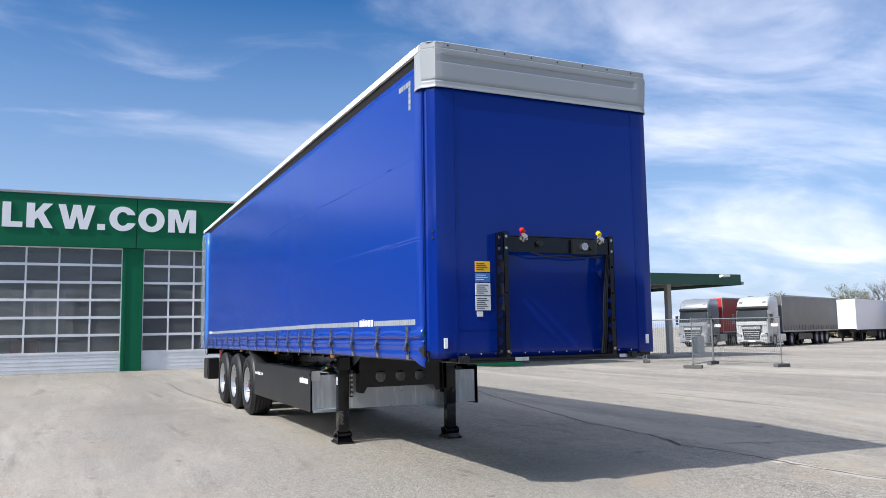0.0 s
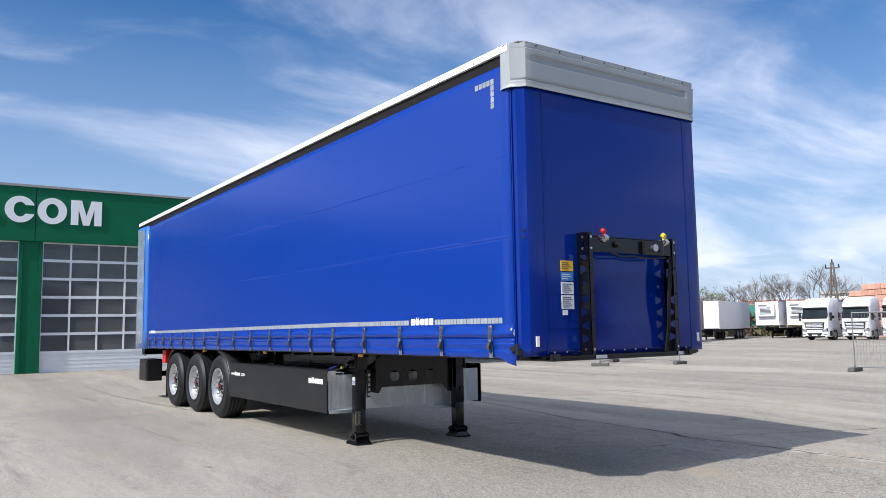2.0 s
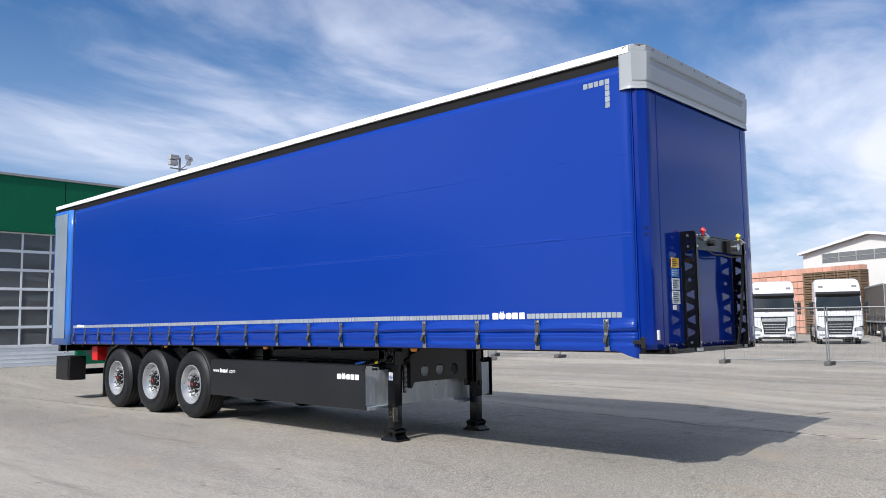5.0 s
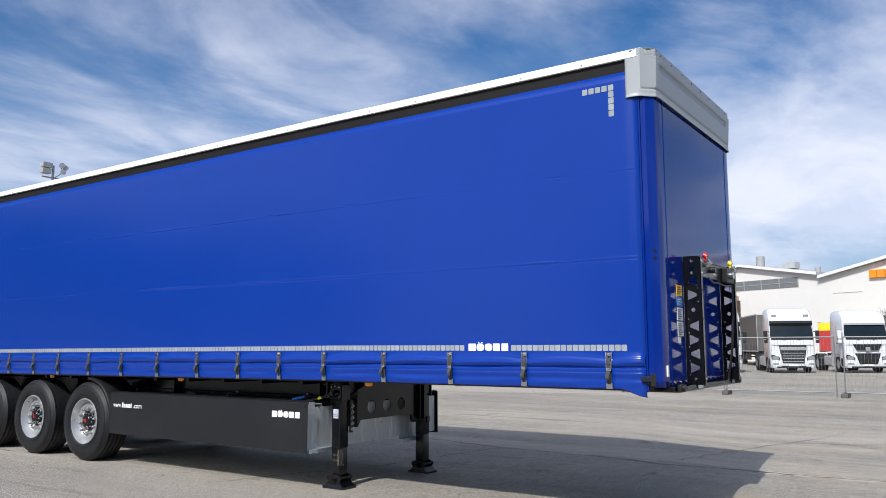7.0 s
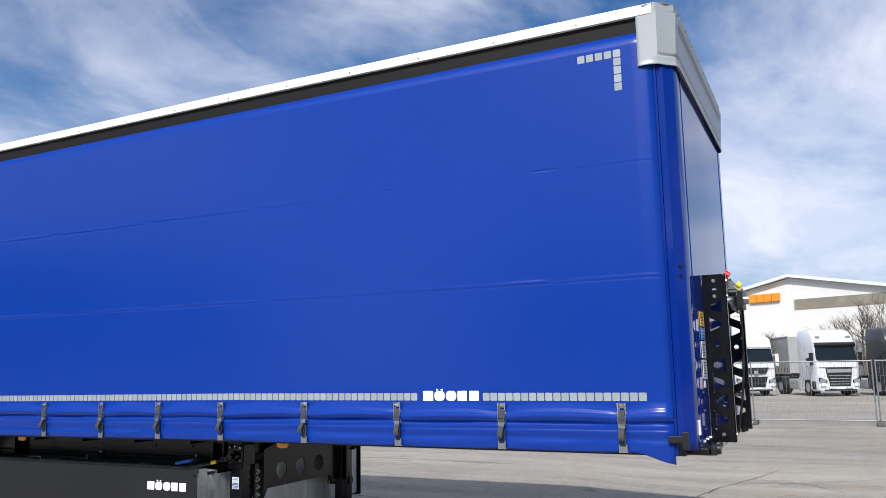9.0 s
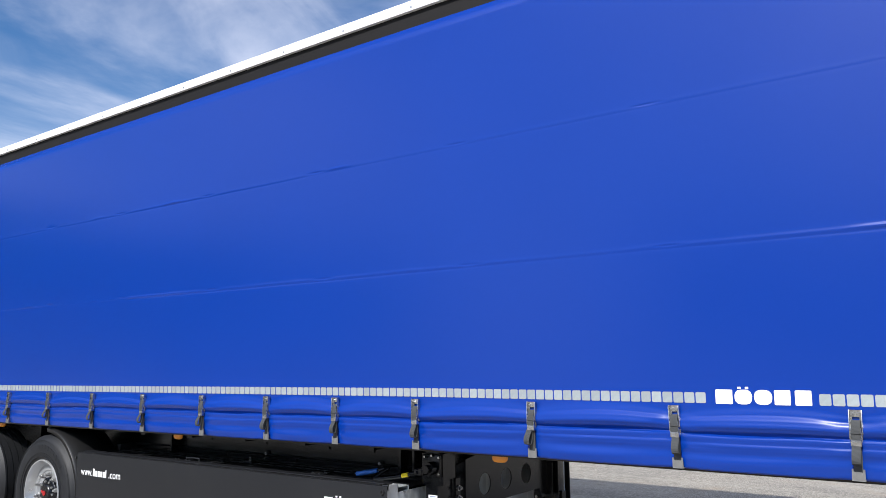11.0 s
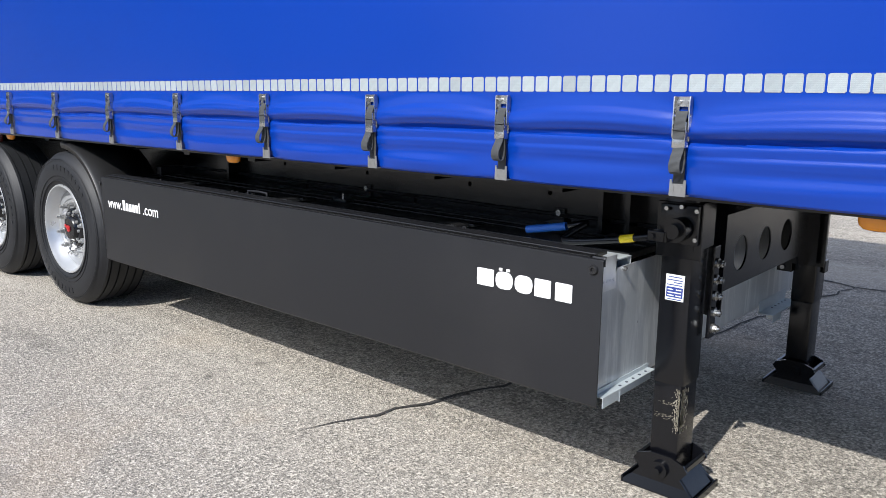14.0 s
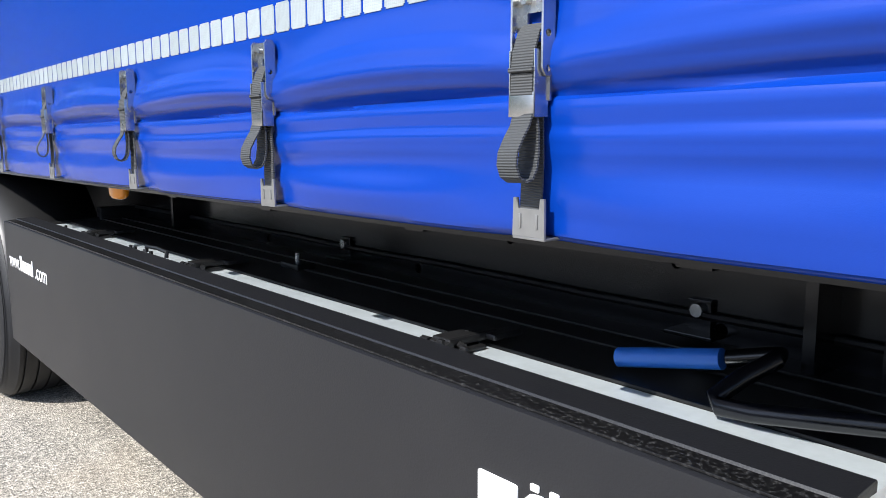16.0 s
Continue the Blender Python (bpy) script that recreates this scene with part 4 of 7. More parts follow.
def build_coupling_panel():
    """Two perforated uprights with the air and electric couplings on a bar between them."""
    x_l, x_r, y0, y1, z0, z1 = 0.675, 1.875, -0.007, -0.162, 1.185, 2.30
    for x, out in ((x_l, 1), (x_r, -1)):
        tri = []
        k = 0
        for zc in (1.33, 1.45, 1.57, 1.69, 1.96, 2.08):
            s = 0.042 if k % 2 else -0.042
            cy = 0.5 * (y0 + y1)
            tri.append([(cy - s, zc - 0.045), (cy - s, zc + 0.045), (cy + s * 0.8, zc + 0.012), (cy + s * 0.8, zc - 0.012)])
            k += 1
        for zc in (1.27, 1.39, 1.51, 1.63, 1.75, 1.90, 2.02):
            tri.append(ring2(0.5 * (y0 + y1) + (0.045 if int(zc * 100) % 2 else -0.045), zc, 0.006, 8))
        tri.append(ring2(0.5 * (y0 + y1), 1.83, 0.018, 14))
        tri.append(ring2(0.5 * (y0 + y1), 2.19, 0.016, 14))
        bm = bmesh.new()
        holed_plate(bm, [(y0, z0), (y1, z0), (y1, z1 - 0.02), (y1 + 0.02, z1), (y0, z1)], tri, lambda u, v, w: (x + out * w, u, v), 0.005)
        holes = [ring2(x + out * 0.025, zc, 0.011, 12) for zc in (1.5, 1.75, 2.0)]
        holed_plate(bm, [(x, z0), (x + out * 0.048, z0), (x + out * 0.048, z1), (x, z1)], holes, lambda u, v, w: (u, y1 + w, v), 0.005)
        up = part("coupling_upright", bm, BLACK_MAT, semi, "black perforated steel upright")
        for zc in (1.235, 2.255, 2.15):
            for a, b in (((x + out * 0.026, y1 - 0.006, zc), (x + out * 0.026, y1, zc)), ((x - out * 0.006, 0.5 * (y0 + y1), zc), (x, 0.5 * (y0 + y1), zc))):
                part("bolt", cyl(bmesh.new(), a, b, 0.013, 10), STEEL_MAT, up)
    bar = bmesh.new()
    box(bar, x_l + 0.005, x_r - 0.005, -0.150, -0.135, 2.12, 2.265, 0.003)
    box(bar, x_l + 0.005, x_r - 0.005, -0.150, -0.05, 2.255, 2.27, 0.002)
    cb = part("coupling_bar", bar, BLACK_MAT, semi, "black coupling bar")
    for x, mat, lab in ((0.88, RED_MAT, "red air coupling"), (1.72, YELLOW_MAT, "yellow air coupling")):
        bm = bmesh.new()
        cyl(bm, (x, -0.165, 2.305), (x, -0.135, 2.325), 0.024, 14)
        box(bm, x - 0.012, x + 0.012, -0.160, -0.140, 2.270, 2.345, 0.005)
        part("air_coupling", bm, mat, cb, lab, smooth=True)
        bm = bmesh.new()
        cyl(bm, (x, -0.15, 2.235), (x, -0.19, 2.265), 0.03, 12)
        cyl(bm, (x - 0.04, -0.16, 2.24), (x + 0.04, -0.16, 2.24), 0.016, 10)
        part("coupling_valve", bm, STEEL_MAT, cb, "bright metal coupling valve", smooth=True)
    bm = boxed(1.40, 1.66, -0.20, -0.15, 2.11, 2.25, bevel=0.008)
    part("socket_box", bm, PLASTIC_MAT, cb)
    bm = bmesh.new()
    cyl(bm, (1.50, -0.20, 2.18), (1.50, -0.235, 2.18), 0.036, 16)
    part("socket", bm, STEEL_MAT, cb, "silver electric socket", smooth=True)
    bm = bmesh.new()
    cyl(bm, (1.59, -0.20, 2.18), (1.59, -0.225, 2.18), 0.03, 16)
    part("socket", bm, PLASTIC_MAT, cb, smooth=True)
    part("socket", cyl(bmesh.new(), (1.05, -0.15, 2.20), (1.05, -0.19, 2.20), 0.028, 14), PLASTIC_MAT, cb, smooth=True)
    for dx in (0.0, 0.018, 0.036):
        bm = bmesh.new()
        pts = []
        for i in range(15):
            u = i / 14
            pts.append((1.845 - dx - 0.05 * math.sin(u * 3.1) - 0.12 * max(0, u - 0.75) * 4 * 0.3, -0.14 + 0.07 * u - 0.03 * math.sin(3.14 * u), 2.12 - 0.93 * u))
        tube(bm, pts, 0.008, 7)
        part("air_hose", bm, PLASTIC_MAT, cb, smooth=True)
    bm = bmesh.new()
    tube(bm, [(0.95, -0.145, 2.13), (1.1, -0.15, 2.09), (1.3, -0.14, 2.10), (1.5, -0.15, 2.085), (1.75, -0.14, 2.10)], 0.009, 7)
    part("air_hose", bm, PLASTIC_MAT, cb, smooth=True)
    # labels on the front wall
    fw = semi
    def flat(name, x0, x1, z0_, z1_, mat, label="", t=0.002):
        return part(name, boxed(x0, x1, -0.0095 - t, -0.0080, z0_, z1_), mat, fw, label)
    plates = [flat("warning_label", 0.463, 0.615, 1.945, 2.04, LABEL_YELLOW, "orange warning label"),
              flat("load_label", 0.463, 0.615, 1.855, 1.935, LABEL_BLUE, "blue instruction label"),
              flat("data_plate", 0.463, 0.615, 1.735, 1.845, LABEL_MAT, "white data plate"),
              flat("data_plate", 0.463, 0.615, 1.60, 1.725, LABEL_MAT, "white data plate"),
              flat("data_plate", 0.474, 0.535, 1.545, 1.59, LABEL_MAT, "small white mark")]
    for pl, z0_, z1_, n, ink in ((plates[0], 1.955, 2.03, 4, INK_MAT), (plates[1], 1.865, 1.925, 3, LABEL_MAT), (plates[2], 1.745, 1.835, 5, INK_MAT), (plates[3], 1.61, 1.715, 6, INK_MAT)):
        bm = bmesh.new()
        for i in range(n):
            zc = z0_ + (z1_ - z0_) * (i + 0.5) / n
            box(bm, 0.475, 0.475 + 0.128 * (0.6 + 0.4 * ((i * 37) % 10) / 10), -0.0132, -0.0112, zc - 0.004, zc + 0.003)
        part("print_bar", bm, ink, pl)
    for x in (0.166, 2.36):
        part("reflector", boxed(x - 0.018, x + 0.018, -0.014, -0.003, 1.27, 1.36, bevel=0.002), WHITE_MAT, semi, "white reflector plate")
    for _ in range(1):
        bm = bmesh.new()
        for zc in (2.24, 2.30):
            cyl(bm, (0.080, 0.036, zc), (0.070, 0.027, zc), 0.011, 10)
        part("plug", bm, PLASTIC_MAT, semi)
    base = bmesh.new()
    box(base, 0.20, 2.28, -0.045, 0.10, 1.148, 1.185, 0.006)
    box(base, 0.30, 2.18, -0.050, 0.4, 1.135, 1.16, 0.006)
    kb = part("front_bumper_rail", base, BLACK_MAT, semi, "black steel front rail")
    for x in (0.31, 2.12):
        bm = bmesh.new()
        cyl(bm, (x, -0.055, 1.175), (x, -0.105, 1.175), 0.03, 12)
        box(bm, x - 0.05, x + 0.05, -0.085, -0.05, 1.14, 1.20, 0.006)
        part("rubber_bumper", bm, PLASTIC_MAT, kb, smooth=True)
    for x in (0.83, 1.98):
        part("type_plate", boxed(x, x + 0.14, -0.058, -0.055, 1.145, 1.178), GALV_MAT, kb)
    latch = bmesh.new()
    box(latch, -0.022, 0.0, 0.05, 0.15, 1.235, 1.275, 0.004)
    box(latch, -0.03, -0.01, 0.03, 0.07, 1.20, 1.30, 0.004)
    part("curtain_latch", latch, PLASTIC_MAT, semi)


build_coupling_panel()


def build_rear():
    ys = [12.66, 12.70, 12.74, 13.0, 13.3, 13.50, 13.54, REAR]
    xs = [0.02, -0.020, -0.045, -0.06, -0.06, -0.045, -0.020, 0.02]
    for sx in (0, 1):
        post = bmesh.new()
        grid_mesh(post, [[((W - x) if sx else x, y, z + dr(y)) for x, y in zip(xs, ys)] for z in (1.15, 1.6, 2.2, 2.8, 3.4, 3.86)])
        ob = part("rear_post", post, POST_SHEEN_MAT, semi, "glossy blue rear corner post", smooth=True)
        md = ob.modifiers.new("thickness", "SOLIDIFY")
        md.thickness, md.offset = 0.02, 1.0 if sx else -1.0
    # added strip: its pale colour stands for the bright reflection on the post
    part("post_panel", boxed(-0.066, -0.058, 12.82, 13.40, 1.22, 3.74, bevel=0.003), SHEEN_STRIP_MAT, semi, "pale bluish strip painted for the sheen on the post")
    # near-black strip painted for the dark gap between curtain and post
    part("gap_strip", boxed(0.0, 0.02, 12.615, 12.67, 1.1, 3.83), GAP_SHADE_MAT, semi)
    doors = bmesh.new()
    box(doors, 0.02, W / 2 - 0.004, REAR - 0.03, REAR, 1.12, 3.93, 0.005)
    box(doors, W / 2 + 0.004, W - 0.02, REAR - 0.03, REAR, 1.12, 3.93, 0.005)
    part("rear_door", doors, FRONT_MAT, semi, "blue rear doors")
    bm = boxed(0.03, 0.36, 12.75, 13.42, 0.385, 0.86, bevel=0.02)
    part("tool_box", bm, PLASTIC_MAT, semi, "black plastic tool box")
    part("tool_box_lid", boxed(0.016, 0.03, 12.80, 13.36, 0.43, 0.81, bevel=0.006), PLASTIC_MAT, semi)
    part("rear_beam", boxed(0.1, W - 0.1, REAR - 0.15, REAR - 0.03, 0.95, 1.1, bevel=0.006), BLACK_MAT, semi)
    part("underrun_bar", boxed(0.05, W - 0.05, REAR - 0.2, REAR - 0.08, 0.45, 0.57, bevel=0.01), BLACK_MAT, semi)
    bm = bmesh.new()
    tube(bm, [(0.0, 12.78, 1.23), (-0.03, 12.78, 1.2), (-0.03, 12.78, 0.98), (0.02, 12.80, 0.95), (0.02, 13.0, 0.94)], 0.008, 7)
    part("door_rod", bm, STEEL_MAT, semi, "bent steel rod", smooth=True)
    part("wedge_holder", boxed(0.16, 0.36, 11.78, 12.02, 0.80, 1.07, bevel=0.012), RED_MAT, semi, "red plastic wheel chock holder")


build_rear()


def build_frame():
    ys = [0.06, 3.5, 7.0, 10.0, REAR - 0.02]
    deck = None
    for (xa, xb, za, zb) in ((0.03, W - 0.03, 1.155, 1.20), (0.025, 0.055, 1.2005, 1.25), (W - 0.055, W - 0.025, 1.2005, 1.25)):
        bm = bmesh.new()
        vs = [[bm.verts.new((x, y, z + dr(y))) for x, z in ((xa, za), (xb, za), (xb, zb), (xa, zb))] for y in ys]
        for p, q in zip(vs, vs[1:]):
            for i in range(4):
                bm.faces.new((p[i], p[(i + 1) % 4], q[(i + 1) % 4], q[i]))
        bm.faces.new(vs[0]), bm.faces.new(vs[-1][::-1])
        if deck:
            part("side_rail", bm, BLACK_MAT, deck)
        else:
            deck = part("deck", bm, BLACK_MAT, semi, "black floor frame")
    for x in (0.60, W - 0.60):
        out = -1 if x < 1 else 1
        bm = bmesh.new()
        outline = [(0.4, 1.155), (0.4, 1.147), (3.4, 1.147), (3.86, 0.95), (4.3, 0.80), (12.9, 0.76), (13.35, 0.9), (13.35, 1.10), (3.0, 1.154)]
        holes = [ring2(y, 1.045, 0.012, 10) for y in (4.45, 4.9, 5.6, 6.3)]
        holes += [ring2(y, 0.93, 0.014, 10) for y in (4.35, 5.25, 6.1)]
        holed_plate(bm, outline, holes, lambda u, v, w: (x - 0.004 + w, u, v), 0.008)
        box(bm, x - 0.065, x + 0.065, 4.4, 12.9, 0.765, 0.785)
        box(bm, x - 0.065, x + 0.065, 3.9, 13.3, 1.085, 1.10)
        main = part("main_beam", bm, BLACK_MAT, semi, "black steel main beam")
        for y in (4.02, 4.14, 6.75, 9.0, 10.3, 11.6):
            part("stiffener", boxed(min(x, x + out * 0.09), max(x, x + out * 0.09), y, y + 0.02, 0.79, 1.12), BLACK_MAT, main)
    for i in range(20):
        y = 0.9 + 0.66 * i
        part("cross_member", boxed(0.30, W - 0.30, y, y + 0.06, (1.145 if y < 3.6 else 1.10) + dr(y), 1.153 + dr(y)), BLACK_MAT, semi)
    # hanging panel between the legs, with three lightening holes
    bm = bmesh.new()
    ym = 3.735
    holed_plate(bm, [(0.64, 1.145), (0.64, 0.625), (0.71, 0.615), (0.755, 0.692), (1.72, 0.692), (1.765, 0.615), (1.835, 0.625), (1.835, 1.145)],
                [ring2(x, 0.828, 0.074, 28) for x in (0.95, 1.235, 1.52)], lambda u, v, w: (u, ym + w, v), 0.008)
    box(bm, 0.645, 1.83, ym + 0.008, ym + 0.06, 1.12, 1.14)
    box(bm, 0.632, 0.640, ym - 0.055, ym + 0.09, 0.63, 1.14)
    box(bm, 1.835, 1.843, ym - 0.055, ym + 0.09, 0.63, 1.14)
    part("leg_cross_panel", bm, BLACK_MAT, semi, "black steel cross panel with three round holes")
    for y, x in ((3.06, 0.08), (6.05, 0.08), (8.94, 0.08)):
        bm = bmesh.new()
        z = 1.14 + dr(y)
        rows = []
        for sy, h in ((1.0, 0.016), (1.0, 0.0), (0.93, -0.012), (0.72, -0.021), (0.35, -0.025), (0.02, -0.026)):
            rows.append([(x - 0.004 + 0.026 * sy * math.cos(a), y + 0.052 * sy * math.sin(a), z + h) for a in [math.tau * i / 24 for i in range(25)]])
        grid_mesh(bm, rows)
        bmesh.ops.remove_doubles(bm, verts=bm.verts, dist=0.0003)
        ml = part("side_marker_lamp", bm, AMBER_MAT, semi, "amber side marker lamp", smooth=True)
        part("lamp_base", boxed(x - 0.02, x + 0.03, y - 0.06, y + 0.06, z + 0.016, z + 0.05, bevel=0.005), PLASTIC_MAT, ml)
    for y in (4.19, 5.39):
        bm = bmesh.new()
        box(bm, 0.545, 0.596, y + 0.15, y + 0.25, 0.918, 0.926, 0.002)
        box(bm, 0.584, 0.5955, y + 0.175, y + 0.225, 0.915, 0.985, 0.003)
        bk = part("cable_bracket", bm, BLACK_MAT, semi)
        bm = bmesh.new()
        cyl(bm, (0.572, y + 0.2, 0.965), (0.584, y + 0.2, 0.965), 0.013, 12)
        part("bolt", bm, STEEL_MAT, bk)
    bm = bmesh.new()
    pts = [(0.585, 3.9 + 0.25 * i, 0.955 + 0.002 * math.sin(i * 1.7)) for i in range(15)]
    tube(bm, pts, 0.008, 7)
    part("cable", bm, PLASTIC_MAT, semi, smooth=True)


build_frame()


def build_pallet_box():
    """The galvanised pallet box between legs and wheels, with black side skirts."""
    y0, y1, z0 = 3.88, 7.36, 0.405
    body = part("pallet_box", boxed(0.05, W - 0.05, y0, y1, z0 + 0.012, z0 + 0.02), GALV_MAT, semi, "galvanised steel pallet box with dull stains")
    part("box_front", boxed(0.05, W - 0.05, y0, y0 + 0.004, z0 + 0.021, 0.87), STREAK_MAT, body)
    part("box_back", boxed(0.05, W - 0.05, y1 - 0.004, y1, z0 + 0.021, 0.87), GALV_MAT, body)
    for x, dz, deep in ((0.052, 0.010, 0.036), (1.66, -0.030, 0.075)):
        bm = bmesh.new()
        box(bm, x, x + 0.40, y0 - deep, y0, z0 + dz + 0.010, z0 + dz + 0.013)
        box(bm, x, x + 0.12, y0 - deep, y0 - deep + 0.003, z0 + dz - 0.026, z0 + dz + 0.010)
        box(bm, x + 0.12, x + 0.124, y0 - deep - 0.001, y0 - 0.004, z0 + dz - 0.036, z0 + dz + 0.012)
        box(bm, x + 0.124, x + 0.40, y0 - deep / 2, y0 - deep / 2 + 0.003, z0 + dz - 0.030, z0 + dz + 0.010)
        box(bm, x, x + 0.40, y0 - 0.004, y0 - 0.001, z0 + dz + 0.013, z0 + 0.040)
        br = part("foot_bracket", bm, EDGE_MAT, body)
        for k in range(5):
            xs = x + 0.15 + 0.05 * k
            part("slot", cyl(bmesh.new(), (xs, y0 - 0.02, z0 + dz + 0.013), (xs, y0 - 0.02, z0 + dz + 0.0145), 0.006, 8), INK_MAT, br)
    bm = bmesh.new()
    box(bm, 0.038, 0.16, y0 - 0.004, y0 - 0.001, 0.80, 0.918)
    box(bm, 0.038, 0.16, y0 - 0.004, y0 + 0.022, 0.918, 0.922)
    box(bm, 0.155, 0.16, y0 - 0.004, y0 + 0.022, 0.86, 0.918)
    for k in range(4):
        cyl(bm, (0.075 + 0.022 * k, y0 - 0.006, 0.835), (0.075 + 0.022 * k, y0, 0.835), 0.006, 8)
    part("corner_plate", bm, GALV_MAT, body)
    bm = bmesh.new()
    cyl(bm, (0.215, y0, 0.862), (0.215, y0 - 0.014, 0.862), 0.008, 8)
    part("bolt", bm, STEEL_MAT, body)
    bm = bmesh.new()
    cyl(bm, (1.3, y0, 0.62), (1.3, y0 - 0.012, 0.62), 0.010, 8)
    part("bolt", bm, STEEL_MAT, body)
    bm = bmesh.new()
    box(bm, 0.165, 0.272, y0, y1, 0.896, 0.900)
    box(bm, 0.267, 0.272, y0, y1, 0.85, 0.896)
    part("box_edge", bm, EDGE_MAT, body, "bright galvanised edge strip")
    lid = bmesh.new()
    box(lid, 0.274, W - 0.238, y0 + 0.01, y1, 0.880, 0.906, 0.003)
    part("box_lid", lid, LID_MAT, body, "black box lid")
    for x in (0.415, 0.50):
        part("lid_rib", boxed(x, x + 0.014, y0 + 0.02, y1, 0.906, 0.912, bevel=0.002), LID_MAT, body)
    for y in (4.66, 5.78, 6.75):
        bm = bmesh.new()
        box(bm, 0.150, 0.255, y - 0.04, y + 0.04, 0.902, 0.910, 0.003)
        for k, dy in enumerate((-0.028, 0.0, 0.028)):
            cyl(bm, (0.168, y + dy - 0.010, 0.918), (0.168, y + dy + 0.010, 0.918), 0.010, 8)
        cyl(bm, (0.195, y - 0.045, 0.916), (0.215, y + 0.03, 0.922), 0.007, 8)
        cyl(bm, (0.245, y, 0.908), (0.245, y, 0.931), 0.006, 6)
        hg = part("lid_hinge", bm, PLASTIC_MAT, body)
        bm = bmesh.new()
        box(bm, 0.175, 0.300, y - 0.030, y + 0.022, 0.914, 0.930, 0.006)
        box(bm, 0.262, 0.335, y - 0.055, y - 0.018, 0.916, 0.928, 0.005)
        part("hinge_flap", bm, PLASTIC_MAT, hg)
    bm = bmesh.new()
    tube(bm, [(0.138, 6.02, 0.935), (0.138, 6.02, 0.952), (0.140, 5.93, 0.956), (0.140, 5.86, 0.952), (0.138, 5.86, 0.935)], 0.006, 6)
    part("lid_handle", bm, PLASTIC_MAT, body, smooth=True)
    for y in (5.60,):
        bm = bmesh.new()
        box(bm, 0.395, 0.455, y - 0.05, y + 0.05, 0.906, 0.924, 0.006)
        latch = part("lid_latch", bm, PLASTIC_MAT, body)
        part("bolt", cyl(bmesh.new(), (0.425, y, 0.918), (0.425, y, 0.950), 0.007, 8), STEEL_MAT, latch)
    for side in (0, 1):
        bm = bmesh.new()
        prof = [(0.136, 0.900), (0.136, 0.932), (0.133, 0.9355), (0.070, 0.9325), (0.068, 0.929), (0.066, 0.9265), (0.024, 0.9265), (0.019, 0.924), (0.018, 0.918), (0.018, 0.405), (0.024, 0.397), (0.05, 0.397), (0.05, 0.403)]
        ys = [3.850, 3.854, 3.897, 3.903, 4.2, 4.7, 5.2, 5.7, 6.2, 6.7, 7.2, 7.405, 7.41]
        rows = [[((W - x if side else x) + (0.0015 * noise.noise((y * 2, z * 3, 1)) if x < 0.02 else 0), y, z) for x, z in ([(min(x, 0.034), z) for x, z in prof] if y < 3.9 else prof)] for y in ys]
        grid_mesh(bm, rows)
        sk = part("side_skirt", bm, SKIRT_MAT, semi, "matt black side skirt panel", smooth=True)
        md = sk.modifiers.new("thickness", "SOLIDIFY")
        md.thickness, md.offset = 0.004, 1.0 if side else -1.0
        if side:
            continue
        strip = bmesh.new()
        box(strip, 0.026, 0.064, 3.906, 7.39, 0.9272, 0.9312, 0.001)
        part("rubber_edge", strip, SPOT_MAT, sk, "black rubber strip with pale dried spots")
        for y in (4.55, 4.61, 5.98, 6.03, 6.12, 6.16, 6.9):
            clip = boxed(0.133, 0.141, y - 0.008, y + 0.008, 0.912, 0.942, bevel=0.002)
            part("edge_clip", clip, PLASTIC_MAT, sk)
        logo(sk, 0.018, 3.955, 4.384, 0.755, 0.828, 0.001, "white maker's mark of plain blocks")
        for words, ya, yb in (("www.", 7.335, 7.16), (".com", 6.905, 6.735)):
            lettering(words, ya, yb, 0.742, 0.047 / 0.52, 0.017, sk)
        bm = bmesh.new()
        for i in range(6):
            y = 7.148 - 0.0385 * i
            tall = 0.062 if i in (0, 5) else 0.046
            box(bm, 0.0155, 0.0172, y - (0.012 if i == 5 else 0.029), y, 0.742, 0.742 + tall)
        part("lettering_bars", bm, WHITE_MAT, sk, "small white lettering bars")
        bm = bmesh.new()
        lathe_x(bm, [(0.006, -0.004), (0.008, -0.010), (0.014, -0.010), (0.017, -0.006), (0.018, 0.0)], 18, (0.018, 3.885, 0.888))
        part("rubber_stop", bm, PLASTIC_MAT, sk, smooth=True)


build_pallet_box()


